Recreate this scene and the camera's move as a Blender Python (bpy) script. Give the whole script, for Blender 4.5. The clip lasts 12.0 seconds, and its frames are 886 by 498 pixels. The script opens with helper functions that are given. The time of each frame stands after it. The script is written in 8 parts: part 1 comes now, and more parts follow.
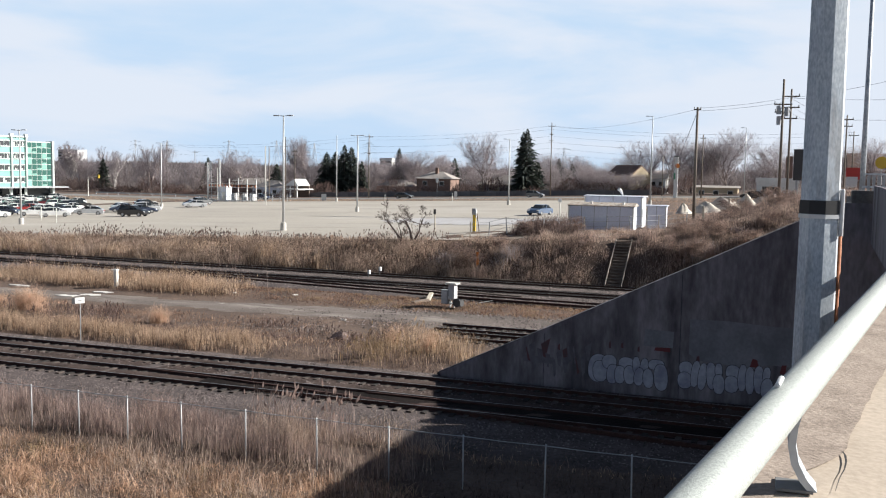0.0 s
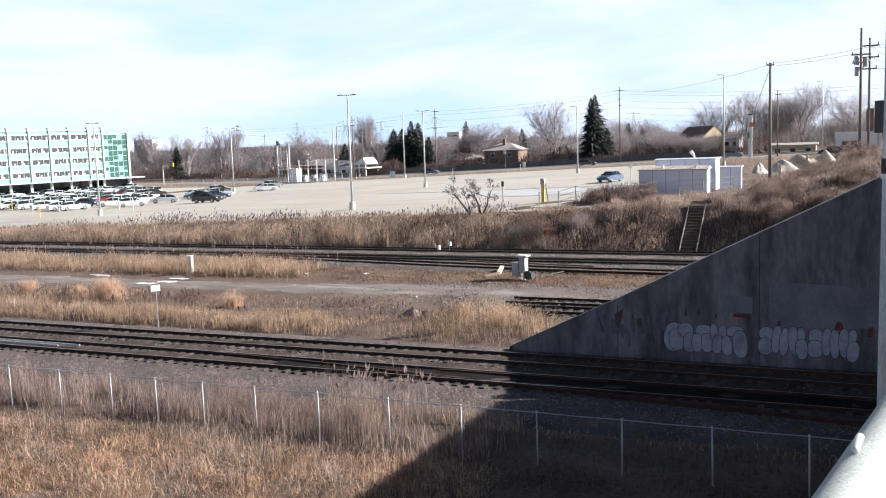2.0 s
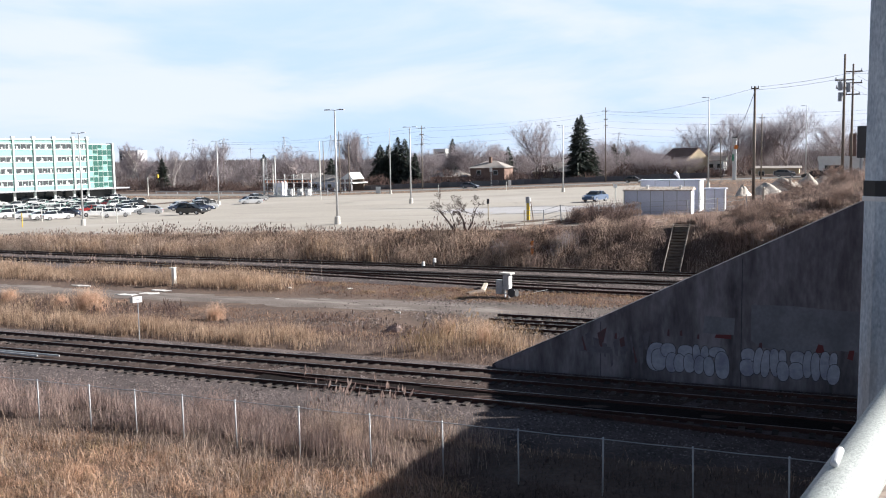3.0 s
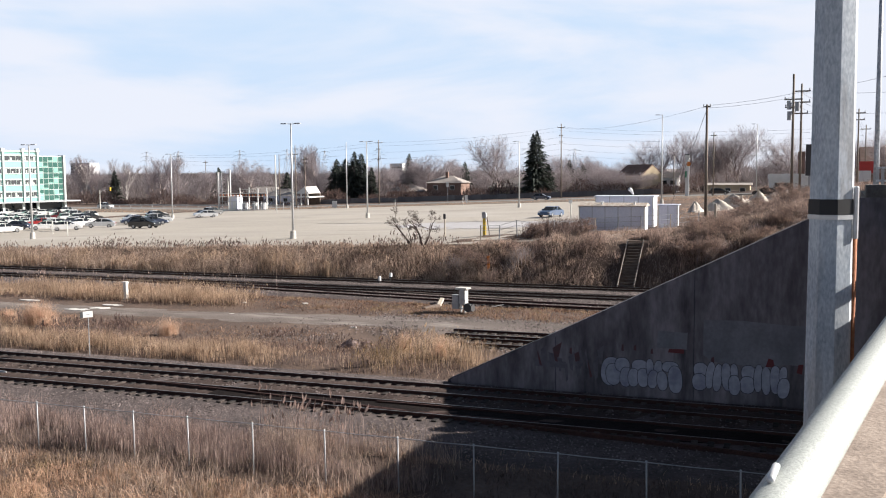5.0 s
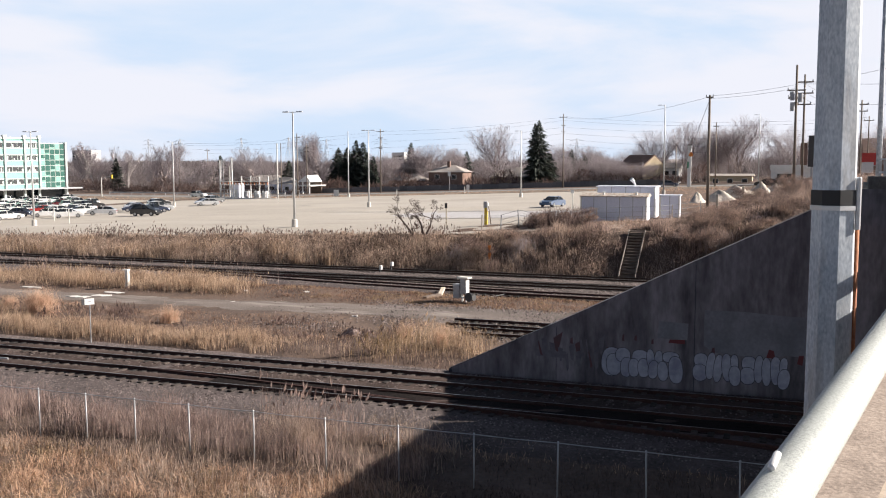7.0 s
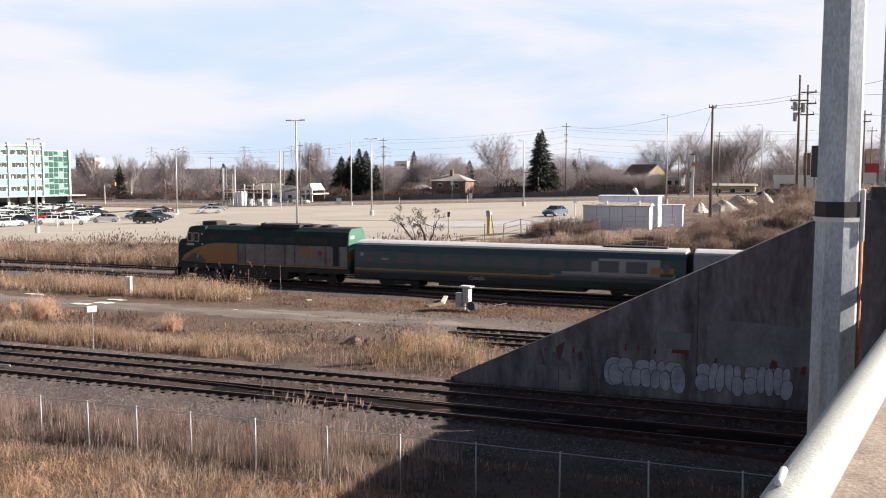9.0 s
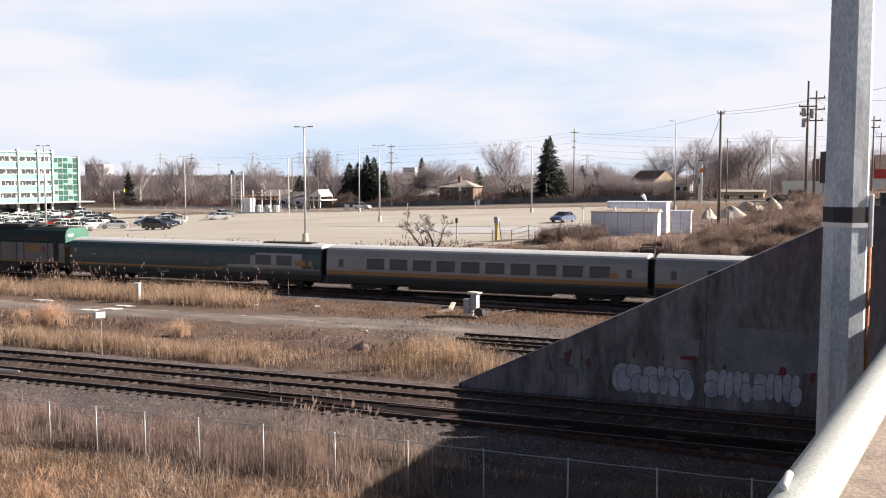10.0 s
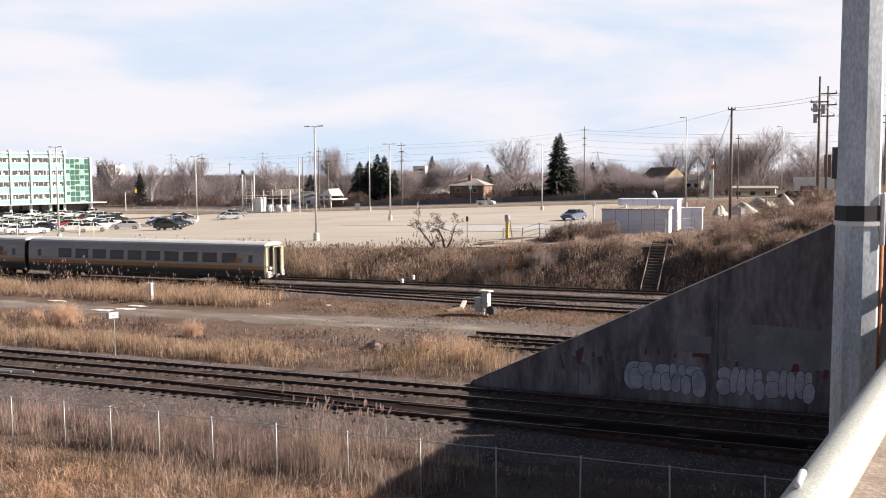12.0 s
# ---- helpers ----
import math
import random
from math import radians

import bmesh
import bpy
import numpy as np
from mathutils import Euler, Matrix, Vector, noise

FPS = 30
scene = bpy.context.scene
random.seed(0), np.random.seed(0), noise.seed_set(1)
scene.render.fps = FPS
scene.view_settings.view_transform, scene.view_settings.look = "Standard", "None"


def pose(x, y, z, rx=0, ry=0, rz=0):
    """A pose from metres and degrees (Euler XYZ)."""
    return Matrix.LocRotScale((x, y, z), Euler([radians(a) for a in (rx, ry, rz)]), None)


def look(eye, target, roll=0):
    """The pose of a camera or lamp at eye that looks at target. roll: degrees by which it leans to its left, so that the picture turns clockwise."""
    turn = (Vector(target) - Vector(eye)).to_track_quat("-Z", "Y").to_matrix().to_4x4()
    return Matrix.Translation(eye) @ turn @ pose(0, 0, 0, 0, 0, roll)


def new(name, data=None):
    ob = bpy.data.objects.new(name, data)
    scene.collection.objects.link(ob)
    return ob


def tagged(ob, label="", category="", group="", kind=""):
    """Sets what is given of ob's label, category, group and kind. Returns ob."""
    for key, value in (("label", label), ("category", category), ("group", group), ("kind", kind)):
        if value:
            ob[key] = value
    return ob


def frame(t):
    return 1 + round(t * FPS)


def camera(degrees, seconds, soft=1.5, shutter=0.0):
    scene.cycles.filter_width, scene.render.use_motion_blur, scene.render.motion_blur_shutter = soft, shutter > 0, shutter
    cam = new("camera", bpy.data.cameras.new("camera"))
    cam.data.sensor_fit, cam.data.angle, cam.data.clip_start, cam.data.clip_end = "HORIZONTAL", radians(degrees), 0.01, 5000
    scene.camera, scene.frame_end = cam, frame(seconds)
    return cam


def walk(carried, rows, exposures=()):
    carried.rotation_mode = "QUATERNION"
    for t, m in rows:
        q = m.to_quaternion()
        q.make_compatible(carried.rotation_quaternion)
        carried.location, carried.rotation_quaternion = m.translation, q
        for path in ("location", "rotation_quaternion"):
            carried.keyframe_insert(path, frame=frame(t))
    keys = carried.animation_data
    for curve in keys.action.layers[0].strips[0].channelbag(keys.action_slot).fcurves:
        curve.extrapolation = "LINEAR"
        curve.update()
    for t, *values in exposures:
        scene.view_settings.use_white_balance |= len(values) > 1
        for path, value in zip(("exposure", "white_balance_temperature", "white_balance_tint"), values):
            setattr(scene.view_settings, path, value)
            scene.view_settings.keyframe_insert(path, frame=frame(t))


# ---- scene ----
cam = camera(50.6, 12.0, soft=1.1, shutter=0.12)
PATH = [
    (0.0, pose(-0.031, -0.529, 9.255, 85.00, -0.95, 19.53)),
    (0.5, pose(-0.026, -0.281, 9.272, 83.55, -1.72, 21.20)),
    (1.0, pose(0.002, -0.045, 9.267, 83.16, -0.73, 22.63)),
    (1.5, pose(-0.035, 0.012, 9.263, 82.70, 0.77, 25.15)),
    (2.0, pose(-0.015, 0.023, 9.267, 83.39, 2.00, 23.65)),
    (2.5, pose(-0.021, 0.035, 9.258, 84.19, 1.99, 22.76)),
    (3.0, pose(-0.015, 0.026, 9.254, 84.38, 0.89, 22.82)),
    (5.0, pose(0.002, 0.022, 9.261, 85.25, 0.48, 20.19)),
    (5.5, pose(0.000, 0.000, 9.266, 85.32, 0.31, 20.04)),
    (6.0, pose(0.002, 0.005, 9.265, 85.09, 0.54, 20.28)),
    (6.5, pose(-0.007, 0.027, 9.255, 84.83, 0.06, 20.36)),
    (7.0, pose(-0.000, 0.020, 9.258, 84.60, 0.17, 20.30)),
    (9.0, pose(-0.005, 0.016, 9.265, 85.13, -0.05, 20.47)),
    (9.5, pose(-0.006, 0.006, 9.268, 85.37, 0.21, 20.76)),
    (10.0, pose(-0.000, 0.017, 9.261, 85.51, -0.01, 20.95)),
    (10.5, pose(-0.003, 0.038, 9.257, 85.35, 0.42, 21.02)),
    (11.0, pose(-0.009, 0.015, 9.263, 85.25, 0.48, 21.09)),
    (11.5, pose(-0.007, 0.034, 9.257, 85.27, 0.67, 21.28)),
    (12.0, pose(0.000, -0.032, 9.278, 85.41, 0.39, 21.57)),
]
EXPOSURES = [(0.0, 1.38, 5900, 8), (0.5, 1.55, 5850, 8), (1.0, 1.7, 5770, 9), (1.5, 1.78, 5770, 9), (2.5, 1.62, 5730, 10), (3.5, 1.52, 5900, 10), (5.5, 1.47, 6100, 12),
             (7.0, 1.5, 6250, 13), (9.5, 1.54, 6400, 14), (12.0, 1.54, 6550, 15)]
walk(cam, PATH, EXPOSURES)

# ---- world and sun ----
SUN_AZ, SUN_EL = 63.0, 27.6      # degrees right of +y, degrees up
CLOUD = 10.15
world = bpy.data.worlds.new("world")
scene.world = world
world.use_nodes = True
wn, wl = world.node_tree.nodes, world.node_tree.links
wn.clear()
w_out = wn.new("ShaderNodeOutputWorld")
w_bg = wn.new("ShaderNodeBackground")
w_sky = wn.new("ShaderNodeTexSky")
w_sky.sky_type = "NISHITA"
w_sky.sun_disc = False
w_sky.sun_elevation = radians(SUN_EL)
w_sky.sun_rotation = radians(SUN_AZ)
w_sky.air_density, w_sky.dust_density, w_sky.ozone_density = 1.0, 0.1, 2.0
w_co = wn.new("ShaderNodeTexCoord")
w_map = wn.new("ShaderNodeMapping")
w_map.inputs["Scale"].default_value = (1.1, 1.1, 5.5)
w_map.inputs["Rotation"].default_value = (0.10, 0.22, 0.5)
w_noise = wn.new("ShaderNodeTexNoise")
w_noise.inputs["Scale"].default_value = 2.1
w_noise.inputs["Detail"].default_value = 7
w_noise.inputs["Roughness"].default_value = 0.52
w_noise.inputs["Distortion"].default_value = 0.35
w_ramp = wn.new("ShaderNodeMapRange")
w_ramp.interpolation_type = "SMOOTHSTEP"
w_ramp.inputs["From Min"].default_value, w_ramp.inputs["From Max"].default_value = 0.34, 0.56
w_ramp.inputs["To Min"].default_value, w_ramp.inputs["To Max"].default_value = 0.0, 1.0
# the cloud sheet lies low all round, thickest on the sun's side, and is thinned out of view to cut fill light
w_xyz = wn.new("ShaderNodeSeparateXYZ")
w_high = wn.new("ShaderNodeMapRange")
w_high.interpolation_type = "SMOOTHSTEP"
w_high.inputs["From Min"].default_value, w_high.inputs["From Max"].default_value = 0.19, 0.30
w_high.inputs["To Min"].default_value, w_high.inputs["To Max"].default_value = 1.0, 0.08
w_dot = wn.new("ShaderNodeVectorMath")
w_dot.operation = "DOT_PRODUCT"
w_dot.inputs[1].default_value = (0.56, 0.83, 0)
# unseen low cloud behind is set to brighten faces turned from the sun
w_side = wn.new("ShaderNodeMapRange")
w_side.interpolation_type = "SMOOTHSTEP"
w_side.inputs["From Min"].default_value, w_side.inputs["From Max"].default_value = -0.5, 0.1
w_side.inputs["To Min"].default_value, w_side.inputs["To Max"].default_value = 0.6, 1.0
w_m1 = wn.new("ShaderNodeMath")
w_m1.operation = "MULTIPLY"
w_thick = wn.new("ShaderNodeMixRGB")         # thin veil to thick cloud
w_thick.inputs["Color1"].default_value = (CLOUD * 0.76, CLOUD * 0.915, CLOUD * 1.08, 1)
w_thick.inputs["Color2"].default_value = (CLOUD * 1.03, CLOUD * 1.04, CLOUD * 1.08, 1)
w_mix = wn.new("ShaderNodeMixRGB")
wl.new(w_co.outputs["Generated"], w_map.inputs["Vector"])
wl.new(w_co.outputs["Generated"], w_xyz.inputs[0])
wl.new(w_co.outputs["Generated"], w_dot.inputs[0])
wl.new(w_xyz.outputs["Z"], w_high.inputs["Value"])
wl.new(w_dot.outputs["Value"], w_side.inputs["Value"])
wl.new(w_map.outputs["Vector"], w_noise.inputs["Vector"])
wl.new(w_noise.outputs["Fac"], w_ramp.inputs["Value"])
wl.new(w_ramp.outputs["Result"], w_thick.inputs["Fac"])
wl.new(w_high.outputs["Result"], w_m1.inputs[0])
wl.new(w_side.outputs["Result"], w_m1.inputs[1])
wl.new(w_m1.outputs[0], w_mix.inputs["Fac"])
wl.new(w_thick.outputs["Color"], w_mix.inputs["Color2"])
# clear sky is dimmed below its own level so shaded ground gets less fill
w_dim = wn.new("ShaderNodeVectorMath")
w_dim.operation = "SCALE"
w_dim.inputs["Scale"].default_value = 0.5
wl.new(w_sky.outputs["Color"], w_dim.inputs[0])
wl.new(w_dim.outputs["Vector"], w_mix.inputs["Color1"])
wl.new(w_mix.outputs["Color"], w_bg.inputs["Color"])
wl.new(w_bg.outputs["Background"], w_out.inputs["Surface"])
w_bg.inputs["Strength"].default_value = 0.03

sun_data = bpy.data.lights.new("sun", "SUN")
sun_data.energy = 4.1
sun_data.angle = radians(0.55)
sun_data.color = (1.0, 0.9, 0.76)
sun = new("sun", sun_data)
sun.matrix_world = look((0, 0, 50), (-math.sin(radians(SUN_AZ)) * math.cos(radians(SUN_EL)),
                                     -math.cos(radians(SUN_AZ)) * math.cos(radians(SUN_EL)),
                                     50 - math.sin(radians(SUN_EL))))

# ---- materials ----
def mat(name, low, high, rough=0.8, scale=3.0, fine=40.0, bump=0.2, metal=0.0, stretch=(1, 1, 1), island=0.0,
        per_object=0.0, coat=0.0, spec=0.5, space="Object", bump_dist=0.02, through_light=0.0, stain=None):
    """A surface of two tones mixed by coarse and fine noise, with a bump of the fine noise; stain: (colour, scale, stretch, from, to, most)."""
    m = bpy.data.materials.new(name)
    m.use_nodes = True
    n, l = m.node_tree.nodes, m.node_tree.links
    b = n["Principled BSDF"]
    co = n.new("ShaderNodeTexCoord")
    mp = n.new("ShaderNodeMapping")
    mp.inputs["Scale"].default_value = stretch
    l.new(co.outputs[space], mp.inputs["Vector"])
    n1, n2 = n.new("ShaderNodeTexNoise"), n.new("ShaderNodeTexNoise")
    n1.inputs["Scale"].default_value, n1.inputs["Detail"].default_value = scale, 4
    n2.inputs["Scale"].default_value, n2.inputs["Detail"].default_value = fine, 3
    l.new(mp.outputs["Vector"], n1.inputs["Vector"])
    l.new(mp.outputs["Vector"], n2.inputs["Vector"])
    add = n.new("ShaderNodeMath")
    add.operation = "ADD"
    l.new(n1.outputs["Fac"], add.inputs[0])
    l.new(n2.outputs["Fac"], add.inputs[1])
    last = add.outputs[0]
    for amount, kind, socket in ((island, "ShaderNodeNewGeometry", "Random Per Island"), (per_object, "ShaderNodeObjectInfo", "Random")):
        if amount:
            g = n.new(kind)
            mul = n.new("ShaderNodeMath")
            mul.operation = "MULTIPLY_ADD"
            mul.inputs[1].default_value = amount
            l.new(g.outputs[socket], mul.inputs[0])
            l.new(last, mul.inputs[2])
            sub = n.new("ShaderNodeMath")
            sub.operation = "SUBTRACT"
            sub.inputs[1].default_value = amount / 2
            l.new(mul.outputs[0], sub.inputs[0])
            last = sub.outputs[0]
    ramp = n.new("ShaderNodeMapRange")
    ramp.inputs["From Min"].default_value, ramp.inputs["From Max"].default_value = 0.7, 1.3
    l.new(last, ramp.inputs["Value"])
    mix = n.new("ShaderNodeMixRGB")
    mix.inputs["Color1"].default_value, mix.inputs["Color2"].default_value = (*low, 1), (*high, 1)
    l.new(ramp.outputs["Result"], mix.inputs["Fac"])
    colour = mix.outputs["Color"]
    for tone, size, pull, lo, hi, most in (stain or ()):
        mq, nq, rq, xq = n.new("ShaderNodeMapping"), n.new("ShaderNodeTexNoise"), n.new("ShaderNodeMapRange"), n.new("ShaderNodeMixRGB")
        mq.inputs["Scale"].default_value = pull
        mq.inputs["Location"].default_value = (size * 3.1, lo * 17.0, hi * 5.0)
        nq.inputs["Scale"].default_value, nq.inputs["Detail"].default_value, nq.inputs["Roughness"].default_value = size, 5, 0.6
        rq.inputs["From Min"].default_value, rq.inputs["From Max"].default_value, rq.inputs["To Max"].default_value = lo, hi, most
        xq.inputs["Color2"].default_value = (*tone, 1)
        l.new(co.outputs[space], mq.inputs["Vector"])
        l.new(mq.outputs["Vector"], nq.inputs["Vector"])
        l.new(nq.outputs["Fac"], rq.inputs["Value"])
        l.new(rq.outputs["Result"], xq.inputs["Fac"])
        l.new(colour, xq.inputs["Color1"])
        colour = xq.outputs["Color"]
    l.new(colour, b.inputs["Base Color"])
    b.inputs["Roughness"].default_value, b.inputs["Metallic"].default_value = rough, metal
    b.inputs["Specular IOR Level"].default_value = spec
    b.inputs["Coat Weight"].default_value = coat
    if bump:
        bp = n.new("ShaderNodeBump")
        bp.inputs["Strength"].default_value, bp.inputs["Distance"].default_value = bump, bump_dist
        l.new(n2.outputs["Fac"], bp.inputs["Height"])
        l.new(bp.outputs["Normal"], b.inputs["Normal"])
    if through_light:
        tr, ms = n.new("ShaderNodeBsdfTranslucent"), n.new("ShaderNodeMixShader")
        ms.inputs["Fac"].default_value = through_light
        l.new(mix.outputs["Color"], tr.inputs["Color"])
        l.new(b.outputs["BSDF"], ms.inputs[1])
        l.new(tr.outputs["BSDF"], ms.inputs[2])
        l.new(ms.outputs["Shader"], n["Material Output"].inputs["Surface"])
    return m


def plain(name, col, rough=0.5, metal=0.0, coat=0.0, spec=0.5):
    """A small, evenly coloured surface with a slight mottling."""
    d = tuple(c * 0.82 for c in col)
    return mat(name, d, col, rough, 2.0, 25.0, 0.05, metal, coat=coat, spec=spec)


def glass(name, col, rough=0.08):
    m = bpy.data.materials.new(name)
    m.use_nodes = True
    b = m.node_tree.nodes["Principled BSDF"]
    b.inputs["Base Color"].default_value = (*col, 1)
    b.inputs["Roughness"].default_value = rough
    b.inputs["Specular IOR Level"].default_value = 0.5
    return m


M_SOIL = mat("soil", (0.05, 0.032, 0.025), (0.15, 0.10, 0.074), 0.95, 0.35, 6.0, 0.5, bump_dist=0.06)
M_LOT = mat("lot_asphalt", (0.33, 0.30, 0.265), (0.42, 0.385, 0.335), 0.9, 0.06, 2.2, 0.12,
            stain=(((0.27, 0.245, 0.225), 0.5, (0.12, 0.5, 1), 0.56, 0.66, 0.55), ((0.46, 0.43, 0.40), 0.12, (0.4, 1, 1), 0.52, 0.66, 0.5)))
M_ROAD = mat("road_asphalt", (0.16, 0.155, 0.15), (0.24, 0.23, 0.22), 0.9, 0.1, 6.0, 0.1)
M_VERGE = mat("verge_turf", (0.10, 0.078, 0.06), (0.21, 0.165, 0.125), 0.95, 0.15, 3.0, 0.3)
M_PATH = mat("gravel_path", (0.085, 0.069, 0.062), (0.19, 0.158, 0.14), 0.95, 0.3, 14.0, 0.5, bump_dist=0.05,
             stain=(((0.30, 0.265, 0.24), 0.5, (0.35, 1.6, 1), 0.52, 0.66, 0.7), ((0.06, 0.05, 0.045), 0.7, (0.4, 1.4, 1), 0.56, 0.7, 0.6)))
M_BALLAST = mat("ballast", (0.034, 0.026, 0.025), (0.125, 0.097, 0.093), 0.95, 0.5, 9.0, 0.8, bump_dist=0.08)
M_TRACKBED = mat("near_black_ballast", (0.006, 0.005, 0.005), (0.024, 0.018, 0.017), 0.95, 0.5, 9.0, 0.8, bump_dist=0.08, spec=0.1)
M_BROWNBED = mat("rust_brown_ballast", (0.028, 0.019, 0.017), (0.10, 0.072, 0.063), 0.95, 0.6, 9.0, 0.8, bump_dist=0.08, spec=0.2)
M_STONE = mat("ballast_stone", (0.035, 0.027, 0.026), (0.25, 0.205, 0.198), 0.9, 2.0, 20.0, 0.2, island=1.0)
M_SLEEPER = mat("sleeper_timber", (0.014, 0.011, 0.010), (0.078, 0.06, 0.052), 0.9, 1.5, 30.0, 0.4, per_object=0.8)
M_RAIL = mat("rail_steel", (0.03, 0.014, 0.012), (0.08, 0.034, 0.027), 0.8, 1.0, 15.0, 0.2, metal=0.1)
M_RAILTOP = mat("rail_head", (0.20, 0.19, 0.18), (0.36, 0.35, 0.34), 0.35, 1.0, 15.0, 0.05, metal=0.7)
M_WALL = mat("old_concrete", (0.145, 0.133, 0.15), (0.27, 0.247, 0.272), 0.9, 0.35, 7.0, 0.3, stretch=(1, 1, 0.35),
             stain=(((0.035, 0.032, 0.036), 0.8, (1, 1, 0.22), 0.48, 0.68, 0.8), ((0.20, 0.18, 0.20), 1.6, (1, 1, 0.6), 0.60, 0.72, 0.35)))
M_COPING = mat("coping_concrete", (0.1, 0.095, 0.09), (0.2, 0.19, 0.18), 0.9, 0.8, 12.0, 0.3)
M_PATCH = mat("overpaint", (0.17, 0.17, 0.195), (0.235, 0.235, 0.265), 0.85, 1.2, 8.0, 0.1, stain=(((0.12, 0.12, 0.14), 0.7, (1, 1, 0.5), 0.5, 0.68, 0.6),))
M_TAG = mat("silver_spray", (0.27, 0.285, 0.36), (0.44, 0.455, 0.54), 0.6, 1.5, 5.0, 0.05, stain=(((0.20, 0.215, 0.31), 1.8, (1, 1, 1), 0.5, 0.65, 0.7),))
M_TAGLINE = plain("black_spray", (0.045, 0.045, 0.06), 0.7)
M_GHOST = mat("faded_spray", (0.11, 0.104, 0.122), (0.165, 0.155, 0.18), 0.85, 1.5, 6.0, 0.05)
M_REDGHOST = mat("faded_red_spray", (0.095, 0.06, 0.066), (0.13, 0.06, 0.065), 0.85, 1.5, 6.0, 0.05)
M_RED = plain("red_spray", (0.16, 0.035, 0.04), 0.7)
M_PARAPET = mat("parapet_concrete", (0.36, 0.3, 0.24), (0.5, 0.42, 0.345), 0.9, 2.0, 60.0, 0.25, bump_dist=0.004)
M_ROUGHTOP = mat("worn_concrete", (0.22, 0.175, 0.145), (0.42, 0.345, 0.29), 0.95, 9.0, 90.0, 0.4, bump_dist=0.006)
M_TUBE = mat("galvanised_tube", (0.25, 0.27, 0.262), (0.52, 0.545, 0.525), 0.6, 220.0, 480.0, 0.4, metal=0.1, bump_dist=0.003)
M_GALV = mat("galvanised_pole", (0.26, 0.30, 0.35), (0.70, 0.73, 0.77), 0.5, 4.0, 14.0, 0.1, metal=0.12, stretch=(1, 1, 0.5))
M_RUBBER = plain("black_band", (0.025, 0.025, 0.028), 0.6)
M_POST = plain("fence_post_zinc", (0.42, 0.43, 0.45), 0.45, 0.2)
M_STRAP = plain("white_strap", (0.75, 0.75, 0.76), 0.4, 0.3)
M_RUST = mat("rust_pipe", (0.30, 0.10, 0.04), (0.55, 0.24, 0.12), 0.8, 5.0, 30.0, 0.2)
M_GREYPOLE = mat("lamp_pole_paint", (0.45, 0.46, 0.47), (0.58, 0.59, 0.60), 0.45, 1.0, 8.0, 0.05, metal=0.2)
M_CONC = mat("pole_base_concrete", (0.45, 0.43, 0.40), (0.62, 0.60, 0.56), 0.9, 2.0, 20.0, 0.2)
M_WOODPOLE = mat("weathered_pole", (0.13, 0.105, 0.085), (0.26, 0.22, 0.18), 0.9, 1.0, 12.0, 0.3, stretch=(4, 4, 0.5))
M_WIRE = plain("black_wire", (0.12, 0.12, 0.13), 0.7)
M_STRAW = mat("dry_grass", (0.19, 0.115, 0.075), (0.76, 0.52, 0.37), 0.8, 0.55, 2.6, 0, island=0.6, through_light=0.45)
M_OLIVE = mat("olive_grass", (0.15, 0.10, 0.058), (0.50, 0.365, 0.225), 0.8, 0.6, 3.0, 0, island=0.6, through_light=0.4)
M_WEED = mat("brown_seed_weed", (0.065, 0.045, 0.043), (0.30, 0.215, 0.19), 0.85, 0.5, 3.0, 0, island=0.8, through_light=0.3)
M_GREYSTRAW = mat("grey_reed", (0.14, 0.10, 0.094), (0.55, 0.42, 0.37), 0.8, 0.6, 2.6, 0, island=0.7, through_light=0.42)
M_GOLD = mat("golden_reed", (0.21, 0.142, 0.10), (0.72, 0.545, 0.40), 0.8, 0.5, 2.4, 0, island=0.7, through_light=0.5)
M_PALEREED = mat("pale_reed", (0.20, 0.145, 0.115), (0.70, 0.55, 0.45), 0.8, 0.35, 2.0, 0, island=0.7, through_light=0.47)
# undergrowth made darker to hold the shade at the reeds' feet
M_LITTER = mat("shade_dark_undergrowth", (0.05, 0.035, 0.034), (0.2, 0.145, 0.125), 0.9, 0.4, 3.0, 0, island=0.8, through_light=0.2)
M_POLE = mat("mottled_galvanised_pole", (0.31, 0.37, 0.45), (0.70, 0.75, 0.80), 0.55, 5.0, 90.0, 0.12, metal=0.1, stretch=(1, 1, 0.4), bump_dist=0.002,
             stain=(((0.21, 0.185, 0.18), 4.5, (1, 1, 0.14), 0.50, 0.64, 0.6), ((0.62, 0.68, 0.76), 7.0, (1, 1, 0.35), 0.60, 0.68, 0.6)))
M_RUSSET = mat("russet_brush", (0.10, 0.058, 0.044), (0.35, 0.225, 0.165), 0.85, 0.3, 3.0, 0, island=0.9, through_light=0.42)
M_BRUSH = mat("dark_brush", (0.095, 0.068, 0.059), (0.56, 0.42, 0.36), 0.85, 0.4, 2.4, 0, island=0.8, through_light=0.42)
M_TWIG = mat("grey_twig", (0.30, 0.265, 0.275), (0.62, 0.565, 0.58), 0.9, 0.5, 5.0, 0, island=0.6, through_light=0.35)
M_BARK = mat("bark", (0.20, 0.165, 0.16), (0.40, 0.34, 0.325), 0.9, 1.0, 10.0, 0.3)
M_DARKBARK = mat("dark_bark", (0.06, 0.046, 0.042), (0.16, 0.125, 0.11), 0.9, 1.0, 10.0, 0.3)
M_PALEBARK = mat("pale_bark", (0.42, 0.39, 0.37), (0.66, 0.62, 0.6), 0.9, 1.0, 10.0, 0.2)
